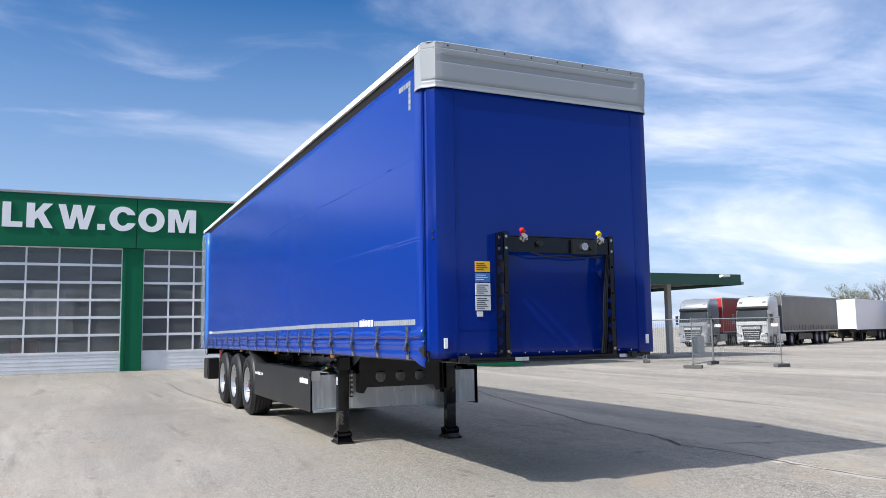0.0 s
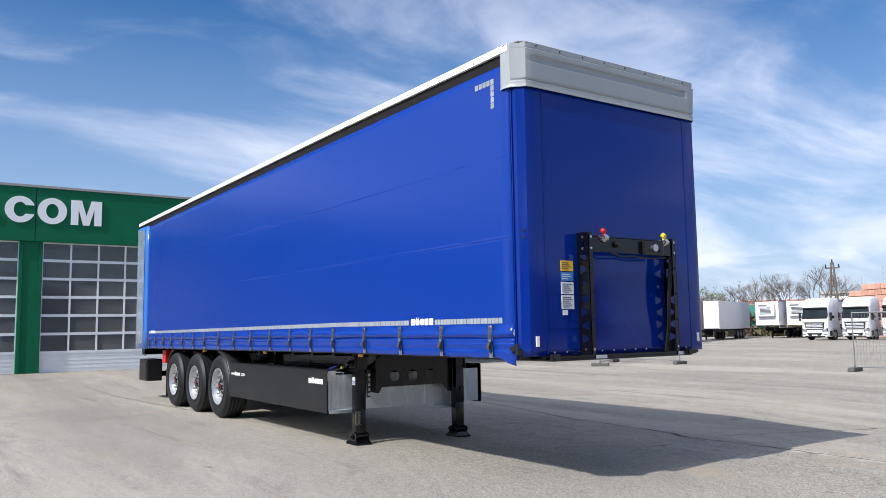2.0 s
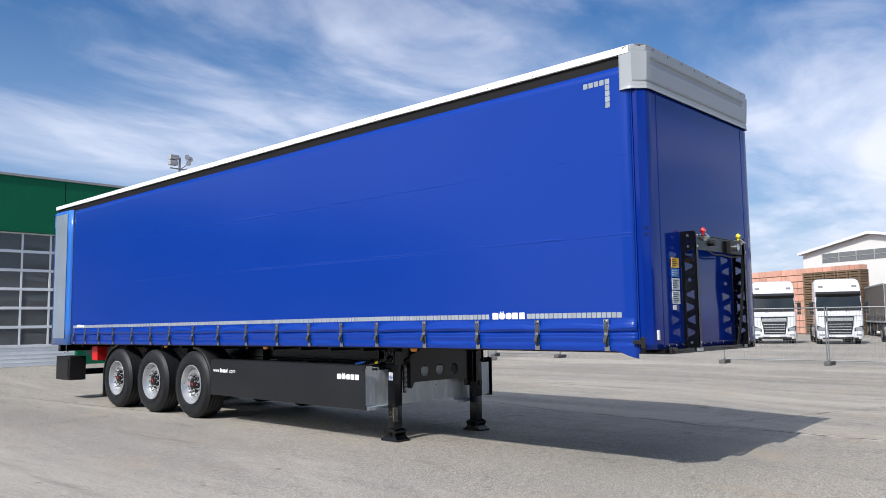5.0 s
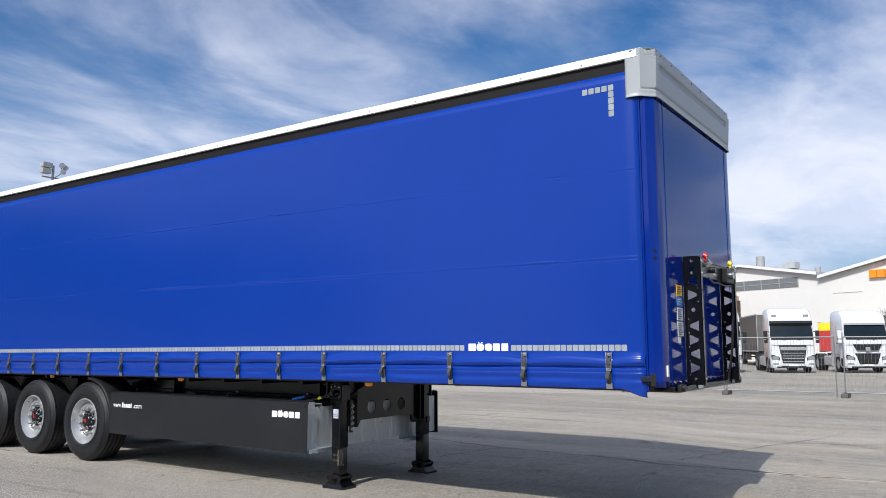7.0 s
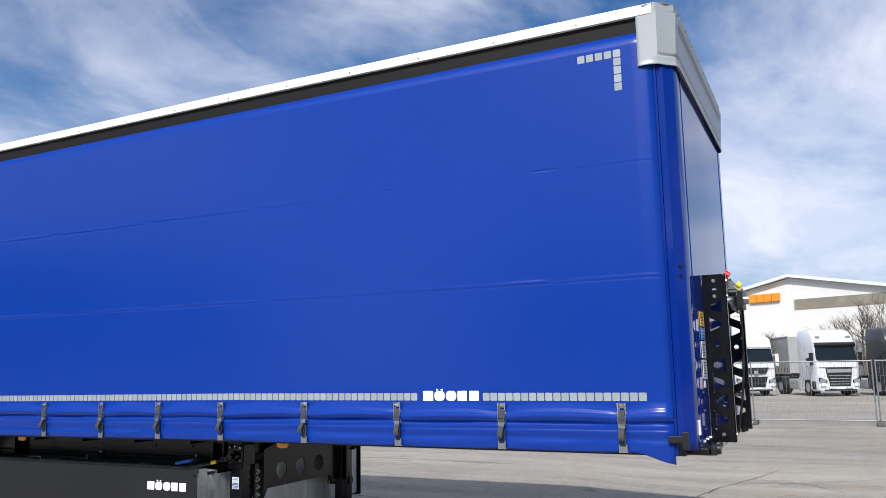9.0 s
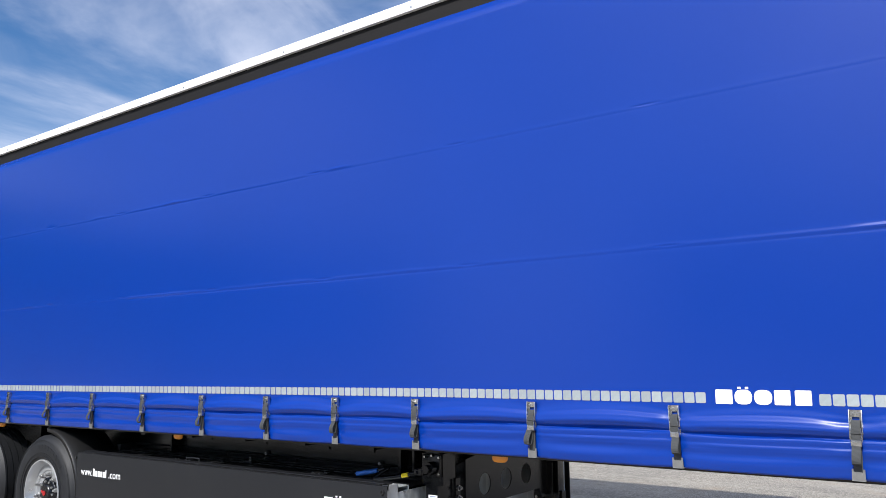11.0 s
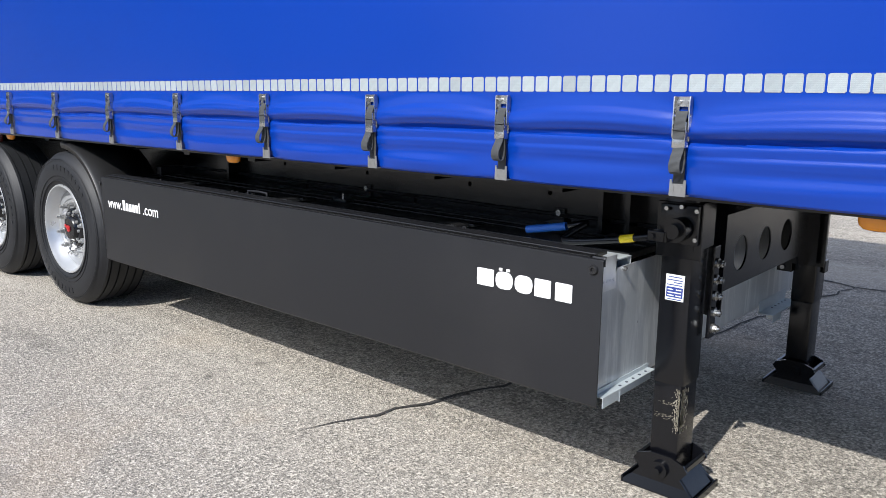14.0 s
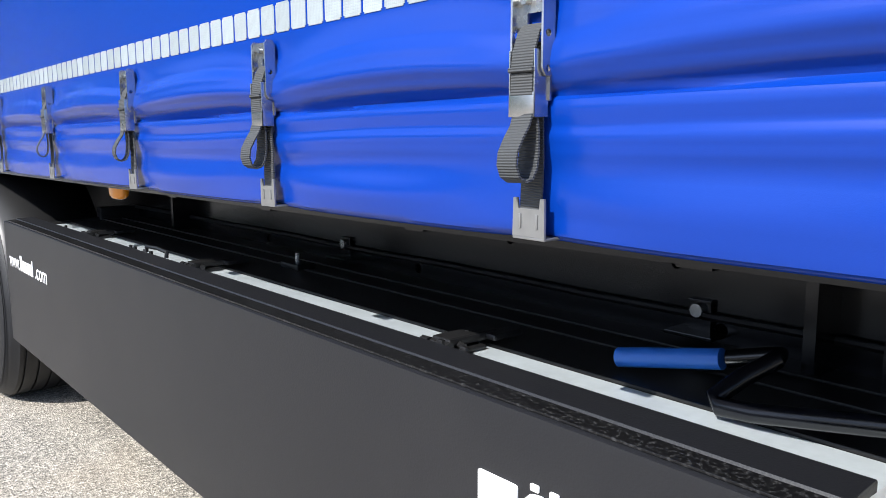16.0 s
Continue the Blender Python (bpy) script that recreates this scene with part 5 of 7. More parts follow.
def build_legs():
    rnd = random.Random(11)
    for cx, out in ((0.418, -1), (1.965, 1)):
        y0, y1 = 3.683, 3.802
        bm = box(bmesh.new(), cx - 0.0725, cx + 0.0725, y0, y1, 0.42, 1.145, 0.014)
        leg = part("landing_leg", bm, BLACK_MAT, semi, "black steel landing leg with scuffed paint", smooth=True)
        part("inner_tube", box(bmesh.new(), cx - 0.070, cx + 0.070, y0 + 0.006, y1 - 0.003, 0.06 + gz(cx, 3.74), 0.43, 0.012), BLACK_MAT, leg, "black inner tube with scratched paint", smooth=True)
        if out < 0:
            for name, count, spread in (("worn_patch", 190, 0.010), ("scratch", 26, 0.0)):
                bm = bmesh.new()
                for k in range(count):
                    if spread:
                        z, away = 0.24 + 0.17 * rnd.random() ** 0.8, abs(rnd.gauss(0, 0.010))
                        y, ry, rz = y0 + 0.0105 + away, rnd.uniform(0.0006, 0.0028), rnd.uniform(0.001, 0.0055) * (1.4 - away * 25)
                    else:
                        z = rnd.choice((0.29, 0.298, 0.302, 0.345, 0.35)) + rnd.gauss(0, 0.003)
                        y, ry, rz = rnd.uniform(y0 + 0.03, y1 - 0.02), rnd.uniform(0.004, 0.016), 0.0005
                    if rz <= 0:
                        continue
                    ang = [rnd.uniform(0.6, 1.2) for _ in range(6)]
                    bm.faces.new([bm.verts.new((cx - 0.0704, y + ry * ang[i] * math.cos(i * math.pi / 3), z + rz * ang[i] * math.sin(i * math.pi / 3))) for i in range(6)])
                for k in range(count if spread else 0):
                    z, x = 0.24 + 0.17 * rnd.random(), cx - 0.064 + abs(rnd.gauss(0, 0.024))
                    rx, rz = rnd.uniform(0.001, 0.006), rnd.uniform(0.002, 0.010)
                    bm.faces.new([bm.verts.new((x + rx * math.cos(i * math.pi / 3), y0 + 0.0056, z + rz * math.sin(i * math.pi / 3))) for i in range(6)])
                part(name, bm, SCUFF_MAT, leg, "paint chipped to pale metal")
        bm = bmesh.new()
        box(bm, cx - 0.08, cx + 0.08, y0 - 0.012, y0, 0.93, 1.10, 0.004)
        box(bm, cx + out * 0.0725 - 0.006, cx + out * 0.0725 + 0.006, y0 - 0.03, y1 + 0.02, 0.90, 1.10, 0.003)
        part("head_plate", bm, BLACK_MAT, leg)
        if out < 0:
            xa = cx + 0.0725
            bm = bmesh.new()
            box(bm, min(xa, xa + 0.05), max(xa, xa + 0.05), y0 - 0.022, y0 - 0.008, 0.58, 0.93, 0.003)
            part("bolt_plate", bm, BLACK_MAT, leg)
            for k in range(5):
                bm = bmesh.new()
                z = 0.865 - 0.062 * k
                xc = xa + 0.025
                cyl(bm, (xc, y0 - 0.022, z), (xc, y0 - 0.030, z), 0.019, 12)
                cyl(bm, (xc, y0 - 0.030, z), (xc, y0 - 0.044, z), 0.014, 6)
                cyl(bm, (xc, y0 - 0.044, z), (xc, y0 - 0.052, z), 0.008, 8)
                part("bolt", bm, STEEL_MAT, leg)
        else:
            part("cover_plate", boxed(cx - 0.083, cx - 0.0735, y0 - 0.03, y1 + 0.075, 0.62, 1.15, bevel=0.004), BLACK_MAT, leg)
            bm = bmesh.new()
            box(bm, cx - 0.09, cx - 0.03, y1, y1 + 0.075, 0.575, 0.625, 0.004)
            part("lug", boxed(cx + 0.0, cx + 0.06, y0 - 0.016, y0, 0.575, 0.64, bevel=0.004), BLACK_MAT, leg)
            lug = part("lug", bm, BLACK_MAT, leg)
            bm = bmesh.new()
            cyl(bm, (cx - 0.09, y1 + 0.045, 0.598), (cx - 0.102, y1 + 0.045, 0.598), 0.012, 6)
            part("bolt", bm, STEEL_MAT, lug)
        # swivelling foot: two horned side plates, a flared tray and cross pieces
        cy, g = (y0 + y1) / 2, gz(cx, 3.74)
        half = [(0.040, 0.150), (0.090, 0.132), (0.107, 0.108), (0.080, 0.073), (0.108, 0.042), (0.138, 0.017), (0.144, 0.002)]
        side_line = [(-v, z) for v, z in half] + [(v, z) for v, z in half[::-1]]
        for sx in (-1, 1):
            xp = cx + sx * 0.088 - 0.005
            bm = bmesh.new()
            holed_plate(bm, side_line, [], lambda u, v, w: (xp + w + sx * 0.016 * max(0.0, 0.05 - v) / 0.05, cy + u, g + v), 0.010)
            part("foot_side", bm, BLACK_MAT, leg)
        bm = bmesh.new()
        cyl(bm, (cx - 0.125, cy, g + 0.092), (cx + 0.125, cy, g + 0.092), 0.015, 6)
        cyl(bm, (cx - 0.108, cy, g + 0.092), (cx + 0.108, cy, g + 0.092), 0.034, 20)
        part("foot_pin", bm, BLACK_MAT, leg, smooth=True)
        bm = bmesh.new()
        box(bm, cx - 0.106, cx + 0.106, cy - 0.142, cy + 0.142, g - 0.004, g + 0.006, 0.002)
        for sy in (-1, 1):
            yb = cy + sy * 0.094
            box(bm, cx - 0.083, cx + 0.083, yb - 0.008, yb + 0.008, g + 0.104, g + 0.126, 0.003)
            yl = cy + sy * 0.144
            box(bm, cx - 0.108, cx + 0.108, yl - 0.004, yl + 0.004, g - 0.004, g + 0.024, 0.002)
            v4 = [bm.verts.new((cx + sx * 0.082, cy + sy * v, g + z + w)) for w in (0.0, 0.006) for v, z in ((0.078, 0.073), (0.130, 0.013)) for sx in (-1, 1)]
            for q in ((0, 1, 3, 2), (4, 6, 7, 5), (0, 2, 6, 4), (1, 5, 7, 3), (0, 4, 5, 1), (2, 3, 7, 6)):
                bm.faces.new([v4[i] for i in q])
        bmesh.ops.recalc_face_normals(bm, faces=bm.faces)
        part("foot_pad", bm, BLACK_MAT, leg)
        if out < 0:
            # scuffs worn to bright metal, data label, gearbox and crank
            lb = part("type_label", boxed(cx - 0.075, cx - 0.073, 3.705, 3.775, 0.742, 0.838), LABEL_MAT, leg, "white and blue type label")
            bm = bmesh.new()
            box(bm, cx - 0.0757, cx - 0.0749, 3.709, 3.771, 0.754, 0.792)
            pb = part("print_block", bm, LABEL_NAVY, lb)
            bm = bmesh.new()
            for za, ya, yb in ((0.783, 3.714, 3.735), (0.783, 3.745, 3.766), (0.772, 3.714, 3.766), (0.761, 3.714, 3.735), (0.761, 3.742, 3.766)):
                box(bm, cx - 0.0765, cx - 0.0756, ya, yb, za - 0.002, za + 0.002)
            part("print_bar", bm, LABEL_MAT, pb)
            bm = bmesh.new()
            for za, ya, yb in ((0.829, 3.716, 3.764), (0.818, 3.712, 3.770), (0.809, 3.712, 3.745), (0.800, 3.712, 3.770), (0.747, 3.714, 3.766)):
                box(bm, cx - 0.0758, cx - 0.0749, ya, yb, za - 0.0016, za + 0.0016)
            part("print_bar", bm, LABEL_NAVY, lb)
            bm = bmesh.new()
            box(bm, cx - 0.105, cx - 0.0725, 3.66, 3.80, 0.955, 1.095, 0.006)
            cyl(bm, (cx - 0.115, 3.715, 1.012), (cx - 0.165, 3.715, 1.012), 0.042, 20)
            cyl(bm, (cx - 0.165, 3.715, 1.012), (cx - 0.19, 3.715, 1.012), 0.026, 16)
            part("gear_head", bm, BLACK_MAT, leg, smooth=True)
            for dy, dz in ((-0.055, 0.06), (0.055, 0.06), (-0.055, -0.04), (0.055, -0.04), (0, 0.07)):
                bm = bmesh.new()
                cyl(bm, (cx - 0.115, 3.715 + dy, 1.02 + dz), (cx - 0.122, 3.715 + dy, 1.02 + dz), 0.008, 6)
                part("bolt", bm, STEEL_MAT, leg)


build_legs()


def build_crank():
    c = bmesh.new()
    box(c, 0.225, 0.231, 3.735, 3.80, 0.972, 1.008, 0.002)
    box(c, 0.269, 0.275, 3.735, 3.80, 0.972, 1.008, 0.002)
    box(c, 0.225, 0.275, 3.73, 3.742, 0.972, 1.008, 0.002)
    cyl(c, (0.215, 3.782, 0.99), (0.285, 3.782, 0.99), 0.010, 10)
    clevis, c = c, bmesh.new()
    tube(c, [(0.25, 3.78, 0.988), (0.25, 3.84, 0.974), (0.25, 3.93, 0.954), (0.25, 4.10, 0.924), (0.252, 4.15, 0.919), (0.262, 4.165, 0.926), (0.30, 4.145, 0.952), (0.342, 4.118, 0.976), (0.352, 4.118, 0.979), (0.350, 4.135, 0.976), (0.338, 4.19, 0.962)], 0.0135, 18)
    crank = part("crank_handle", c, BLACK_MAT, semi, "black folded crank handle with blue grip", smooth=True)
    part("clevis", clevis, BLACK_MAT, crank)
    g = bmesh.new()
    cyl(g, (0.337, 4.198, 0.960), (0.320, 4.372, 0.928), 0.0165, 16)
    part("grip", g, GRIP_MAT, crank, "blue rubber grip", smooth=True)
    b = bmesh.new()
    cyl(b, (0.25, 3.862, 0.9691), (0.25, 3.915, 0.9573), 0.0148, 14)
    part("band", b, YELLOW_MAT, crank, "yellow marker band", smooth=True)


build_crank()


def wheel_meshes():
    """Tyre, rim, hub and nuts of one wide single wheel; the outer face looks along -x."""
    t = bmesh.new()
    prof = [(0.300, 0.030), (0.312, 0.014), (0.335, 0.006), (0.385, 0.000), (0.43, 0.000), (0.462, 0.008), (0.486, 0.021), (0.503, 0.037), (0.514, 0.055)]
    face = list(prof)
    tread = []
    for c in (0.085, 0.145, 0.205, 0.265, 0.325):
        tread += [(0.523, c - 0.022), (0.524, c - 0.0055), (0.511, c - 0.0045), (0.511, c + 0.0045), (0.524, c + 0.0055)]
    back = [(r, 0.385 - x) for r, x in reversed(prof)]
    lathe_x(t, face + tread + [(0.524, 0.33)] + back, 64, close=False)
    for k, (r, w) in enumerate(((0.335, 0.004), (0.365, 0.003), (0.468, 0.004), (0.480, 0.003))):
        lathe_x(t, [(r - w, 0.008), (r - w * 0.5, -0.0015 + (0.008 if r > 0.46 else 0)), (r + w * 0.5, -0.0015 + (0.008 if r > 0.46 else 0)), (r + w, 0.008)], 64, close=False)
    for k in range(9):                                             # raised sidewall marks as plain bars
        a = radians(58 + 7.5 * k)
        for sgn in (0, math.pi):
            ca, sa = math.cos(a + sgn), math.sin(a + sgn)
            m = Matrix(((1, 0, 0), (0, ca, -sa), (0, sa, ca)))
            n0 = len(t.verts)
            box(t, -0.0025, 0.004, 0.405, 0.440, -0.009, 0.009)
            t.verts.ensure_lookup_table()
            for v in t.verts[n0:]:
                v.co = m @ v.co
    rim = bmesh.new()
    lathe_x(rim, [(0.302, 0.034), (0.307, 0.018), (0.302, 0.008), (0.293, 0.008), (0.288, 0.024), (0.283, 0.050), (0.272, 0.068), (0.266, 0.085), (0.256, 0.102), (0.30, 0.22), (0.30, 0.33)], 56, close=False)
    disc = bmesh.new()
    slots = [ring2(0.222 * math.cos(2 * math.pi * (k + 0.5) / 10), 0.222 * math.sin(2 * math.pi * (k + 0.5) / 10), 0.021, 12) for k in range(10)]
    holed_plate(disc, ring2(0, 0, 0.264, 56), slots + [ring2(0, 0, 0.118, 32)], lambda u, v, w: (0.088 + w, u, v), 0.012)
    lathe_x(disc, [(0.250, 0.0875), (0.244, 0.082), (0.205, 0.079), (0.198, 0.0875)], 56, close=False)
    hub = bmesh.new()
    lathe_x(hub, [(0.142, 0.20), (0.140, 0.084), (0.132, 0.072), (0.118, 0.066), (0.086, 0.064), (0.080, 0.050), (0.072, 0.043), (0.02, 0.040)], 32)
    nut = bmesh.new()
    cyl(nut, (0.090, 0, 0), (0.076, 0, 0), 0.025, 14)
    cyl(nut, (0.076, 0, 0), (0.046, 0, 0), 0.018, 6, r2=0.016)
    cyl(nut, (0.046, 0, 0), (0.030, 0, 0), 0.0100, 8)
    stud = bmesh.new()
    cyl(stud, (0.070, 0, 0), (0.054, 0, 0), 0.0105, 6)
    capm = bmesh.new()
    cyl(capm, (0.042, 0, 0), (0.034, 0, 0), 0.024, 6)
    box(capm, 0.032, 0.040, -0.010, 0.050, -0.009, 0.010, 0.003)
    return [(n, finish(n, b, m, True), lab) for n, b, m, lab in (("tyre", t, TYRE_MAT, ""), ("rim", rim, CHROME_MAT, "polished alloy rim"), ("wheel_disc", disc, DISC_MAT, "bright wheel disc"), ("hub", hub, BLACK_MAT, "black hub"),
            ("wheel_nut", nut, NUT_MAT, ""), ("hub_bolt", stud, NUT_MAT, ""), ("hub_cap", capm, HUB_RED, "red hub mark"))]


def build_wheels():
    ms = wheel_meshes()
    k = 0
    for y in (7.98, 9.29, 10.60):
        for side in (0, 1):
            k += 1
            w = new("wheel", ms[0][1])
            w.parent, w.matrix_parent_inverse = semi, ROOT_INV[semi.name]
            w.matrix_basis = (pose(W + 0.005, y, 0.523, 0, 0, 180) if side else pose(-0.005, y, 0.523)) @ pose(0, 0, 0, 23 * k)
            tagged(w, "wide black tyre on a polished alloy rim")
            for n, me, lab in ms[1:]:
                many = {"wheel_nut": 0.170, "hub_bolt": 0.103}.get(n)
                for q in range(10 if many else 1):
                    a = 2 * math.pi * q / 10 + (0.3 if n == "hub_bolt" else 0.0)
                    part_mesh(n, me, w, lab, loc=(0, many * math.cos(a), many * math.sin(a)) if many else None)
        bm = bmesh.new()
        cyl(bm, (0.35, y, 0.523), (W - 0.35, y, 0.523), 0.075, 16)
        box(bm, 0.45, 0.75, y - 0.30, y + 0.12, 0.48, 0.80, 0.02)
        box(bm, W - 0.75, W - 0.45, y - 0.30, y + 0.12, 0.48, 0.80, 0.02)
        cyl(bm, (0.62, y + 0.33, 0.66), (0.62, y + 0.33, 0.86), 0.13, 16)
        part("axle", bm, BLACK_MAT, semi, "black axle with suspension arm")


build_wheels()


def mudguard(y, a0, a1, side=0, x0=0.022, x1=0.44, flap=0.0):
    bm, r = bmesh.new(), 0.60
    rows = []
    n = 16
    for i in range(n + 1):
        a = radians(a0 + (a1 - a0) * i / n)
        c, s = math.cos(a), math.sin(a)
        edge = [(x0 + 0.0, r - 0.045), (x0 - 0.004, r - 0.012), (x0 + 0.012, r), (0.5 * (x0 + x1), r + 0.012), (x1, r)]
        rows.append([((W - x) if side else x, y - q * c, 0.523 + q * s) for x, q in edge])
    if flap:
        last = rows[0]
        rows.insert(0, [(p[0], p[1], p[2] - flap) for p in last])
    grid_mesh(bm, rows)
    ob = part("mudguard", bm, PLASTIC_MAT, semi, "black plastic quarter mudguard", smooth=True)
    md = ob.modifiers.new("thickness", "SOLIDIFY")
    md.thickness = 0.006


for sd in (0, 1):
    mudguard(7.98, -6, 88, sd)
    mudguard(10.60, 188, 95, sd, flap=0.28)
bm_rod = bmesh.new()
tube(bm_rod, [(0.03, 7.46, 0.88), (0.10, 7.44, 0.885), (0.42, 7.43, 0.90)], 0.014, 8)
box(bm_rod, 0.42, 0.60, 7.40, 7.46, 0.86, 0.96, 0.006)
part("mudguard_stay", bm_rod, PLASTIC_MAT, semi, smooth=True)


# ---- workshop building ----
FACE = 23.75                                        # its front wall


def sectional_door(parent, x0, x1, z0, z1, cols, y, rows=6, foot=0.66):
    """An overhead door: aluminium sections with glazed fields over a closed foot panel."""
    door = part("sectional_door", boxed(x0, x1, y, y + 0.04, z0, z0 + foot, bevel=0.004), ALU_MAT, parent, "aluminium sectional door with glazed fields")
    grooves = bmesh.new()
    for k in range(1, 5):
        box(grooves, x0 + 0.1, x1 - 0.1, y - 0.006, y, z0 + foot * k / 5 - 0.006, z0 + foot * k / 5 + 0.006)
    part("foot_rib", grooves, ALU_MAT, door)
    h = (z1 - z0 - foot) / rows
    w = (x1 - x0) / cols
    for r in range(rows + 1):
        z = z0 + foot + h * r
        part("rail", boxed(x0, x1, y - 0.012, y + 0.04, z - 0.045, z + 0.045, bevel=0.004), ALU_MAT, door)
    for c in range(cols + 1):
        x = x0 + w * c
        part("stile", boxed(x - 0.03, x + 0.03, y - 0.010, y + 0.035, z0 + foot, z1, bevel=0.004), ALU_MAT, door)
    me = finish("pane", boxed(-w / 2 + 0.02, w / 2 - 0.02, 0.012, 0.018, -h / 2 + 0.03, h / 2 - 0.03), PANE_MAT)
    for r in range(rows):
        for c in range(cols):
            o = part_mesh("pane", me, door, loc=(x0 + w * (c + 0.5), y, z0 + foot + h * (r + 0.5)))
            o.visible_shadow = False
    return door


def sign_letter(ch, x0, x1, z0, z1, y, depth):
    """A heavy upright letter filling a rectangle of the fascia."""
    w, h = x1 - x0, z1 - z0
    outlines, holes = [], []
    if ch == "L":
        outlines.append([(0, 0), (1, 0), (1, 0.22), (0.42, 0.22), (0.42, 1), (0, 1)])
    elif ch == "K":
        outlines.append([(0, 0), (0.31, 0), (0.31, 0.30), (0.42, 0.42), (0.66, 0), (1, 0), (0.63, 0.62), (0.98, 1), (0.62, 1), (0.31, 0.62), (0.31, 1), (0, 1)])
    elif ch == "W":
        outlines.append([(0, 1), (0.20, 0), (0.41, 0), (0.50, 0.55), (0.59, 0), (0.80, 0), (1, 1), (0.80, 1), (0.69, 0.38), (0.60, 1), (0.40, 1), (0.31, 0.38), (0.20, 1)])
    elif ch == "M":
        outlines.append([(0, 0), (0.24, 0), (0.24, 0.66), (0.40, 0), (0.60, 0), (0.76, 0.66), (0.76, 0), (1, 0), (1, 1), (0.66, 1), (0.50, 0.38), (0.34, 1), (0, 1)])
    elif ch == "O":
        outlines.append([(0.5 + 0.5 * math.cos(2 * math.pi * i / 36), 0.5 + 0.52 * math.sin(2 * math.pi * i / 36)) for i in range(36)])
        holes.append([(0.5 + 0.215 * math.cos(2 * math.pi * i / 28), 0.5 + 0.29 * math.sin(2 * math.pi * i / 28)) for i in range(28)])
    else:
        o = [(0.52 + 0.52 * math.cos(radians(a)), 0.5 + 0.52 * math.sin(radians(a))) for a in range(20, 341, 10)]
        n = [(0.52 + 0.22 * math.cos(radians(a)), 0.5 + 0.29 * math.sin(radians(a))) for a in range(325, 34, -10)]
        outlines.append(o + n)
    bm = bmesh.new()
    for loop in outlines:
        holed_plate(bm, loop, holes, lambda u, v, t: (x0 + u * w, y + t, z0 + v * h), depth)
    return bm


def build_workshop():
    zg = 0.165
    b = thing("workshop_building", "green truck workshop hall with tall glazed sectional doors", "building", at=(0.0, FACE + 8, zg))
    x_lo, x_hi = -26.0, 15.0
    doors = [(-24.5, -19.9, 5), (-18.2, -13.6, 5), (-12.0, -7.4, 5), (-6.45, -1.38, 5), (-0.68, 4.60, 6), (5.6, 10.2, 5)]
    xs = [x_lo]
    for d0, d1, _ in doors:
        xs += [d0, d1]
    xs.append(x_hi)
    for i in range(0, len(xs), 2):
        part("pillar", boxed(xs[i], xs[i + 1], FACE, FACE + 0.35, zg - 0.3, 4.52, bevel=0.01), GREEN_MAT, b, "green clad wall pillar")
        tr = bmesh.new()
        box(tr, xs[i] + 0.02, xs[i] + 0.10, FACE - 0.03, FACE, zg, 4.5)
        box(tr, xs[i + 1] - 0.10, xs[i + 1] - 0.02, FACE - 0.03, FACE, zg, 4.5)
        part("pillar_trim", tr, GREEN_MAT, b)
    joints = [x_lo, -21.0, -16.0, -11.0, -5.95, -0.94, 4.07, 9.08, x_hi]
    for a, c in zip(joints, joints[1:]):
        part("fascia_panel", boxed(a + 0.012, c - 0.012, FACE - 0.10, FACE + 0.30, 4.52, 6.32, bevel=0.012), GREEN_MAT, b, "green fascia panel")
    part("fascia_backing", boxed(x_lo, x_hi, FACE - 0.06, FACE + 0.28, 4.54, 6.30), DARKGREEN_MAT, b)
    part("coping", boxed(x_lo, x_hi, FACE - 0.14, FACE + 0.34, 6.324, 6.41, bevel=0.01), COPING_MAT, b, "grey metal coping")
    part("roof", boxed(x_lo, x_hi, FACE + 0.34, FACE + 18, 6.0, 6.2), ROOF_MAT, b)
    part("back_wall", boxed(x_lo, x_hi, FACE + 17.7, FACE + 18, zg - 0.3, 6.0), ROOM_MAT, b)
    part("side_wall", boxed(x_lo, x_lo + 0.3, FACE + 0.36, FACE + 17.7, zg - 0.3, 6.0), GREEN_MAT, b)
    part("side_wall", boxed(x_hi - 0.3, x_hi, FACE + 0.36, FACE + 17.7, zg - 0.3, 6.0), GREEN_MAT, b)
    part("workshop_floor", boxed(x_lo + 0.3, x_hi - 0.3, FACE + 0.36, FACE + 17.7, zg - 0.1, zg + 0.006), CONCRETE_MAT, b)
    for d0, d1, n in doors:
        sectional_door(b, d0, d1, zg + 0.01, 4.52, n, FACE + 0.10)
    for ch, x0, x1 in (("L", -5.18, -4.57), ("K", -4.455, -3.64), ("W", -3.49, -2.32), ("C", -1.86, -1.0), ("O", -0.90, -0.005), ("M", 0.12, 1.095)):
        part("sign_letter", sign_letter(ch, x0, x1, 5.135, 5.985, FACE - 0.135, 0.03), WHITE_MAT, b, "white raised sign letter")
    part("sign_letter", boxed(-2.245, -1.99, FACE - 0.13, FACE - 0.10, 5.135, 5.345), WHITE_MAT, b, "white raised full stop")


build_workshop()


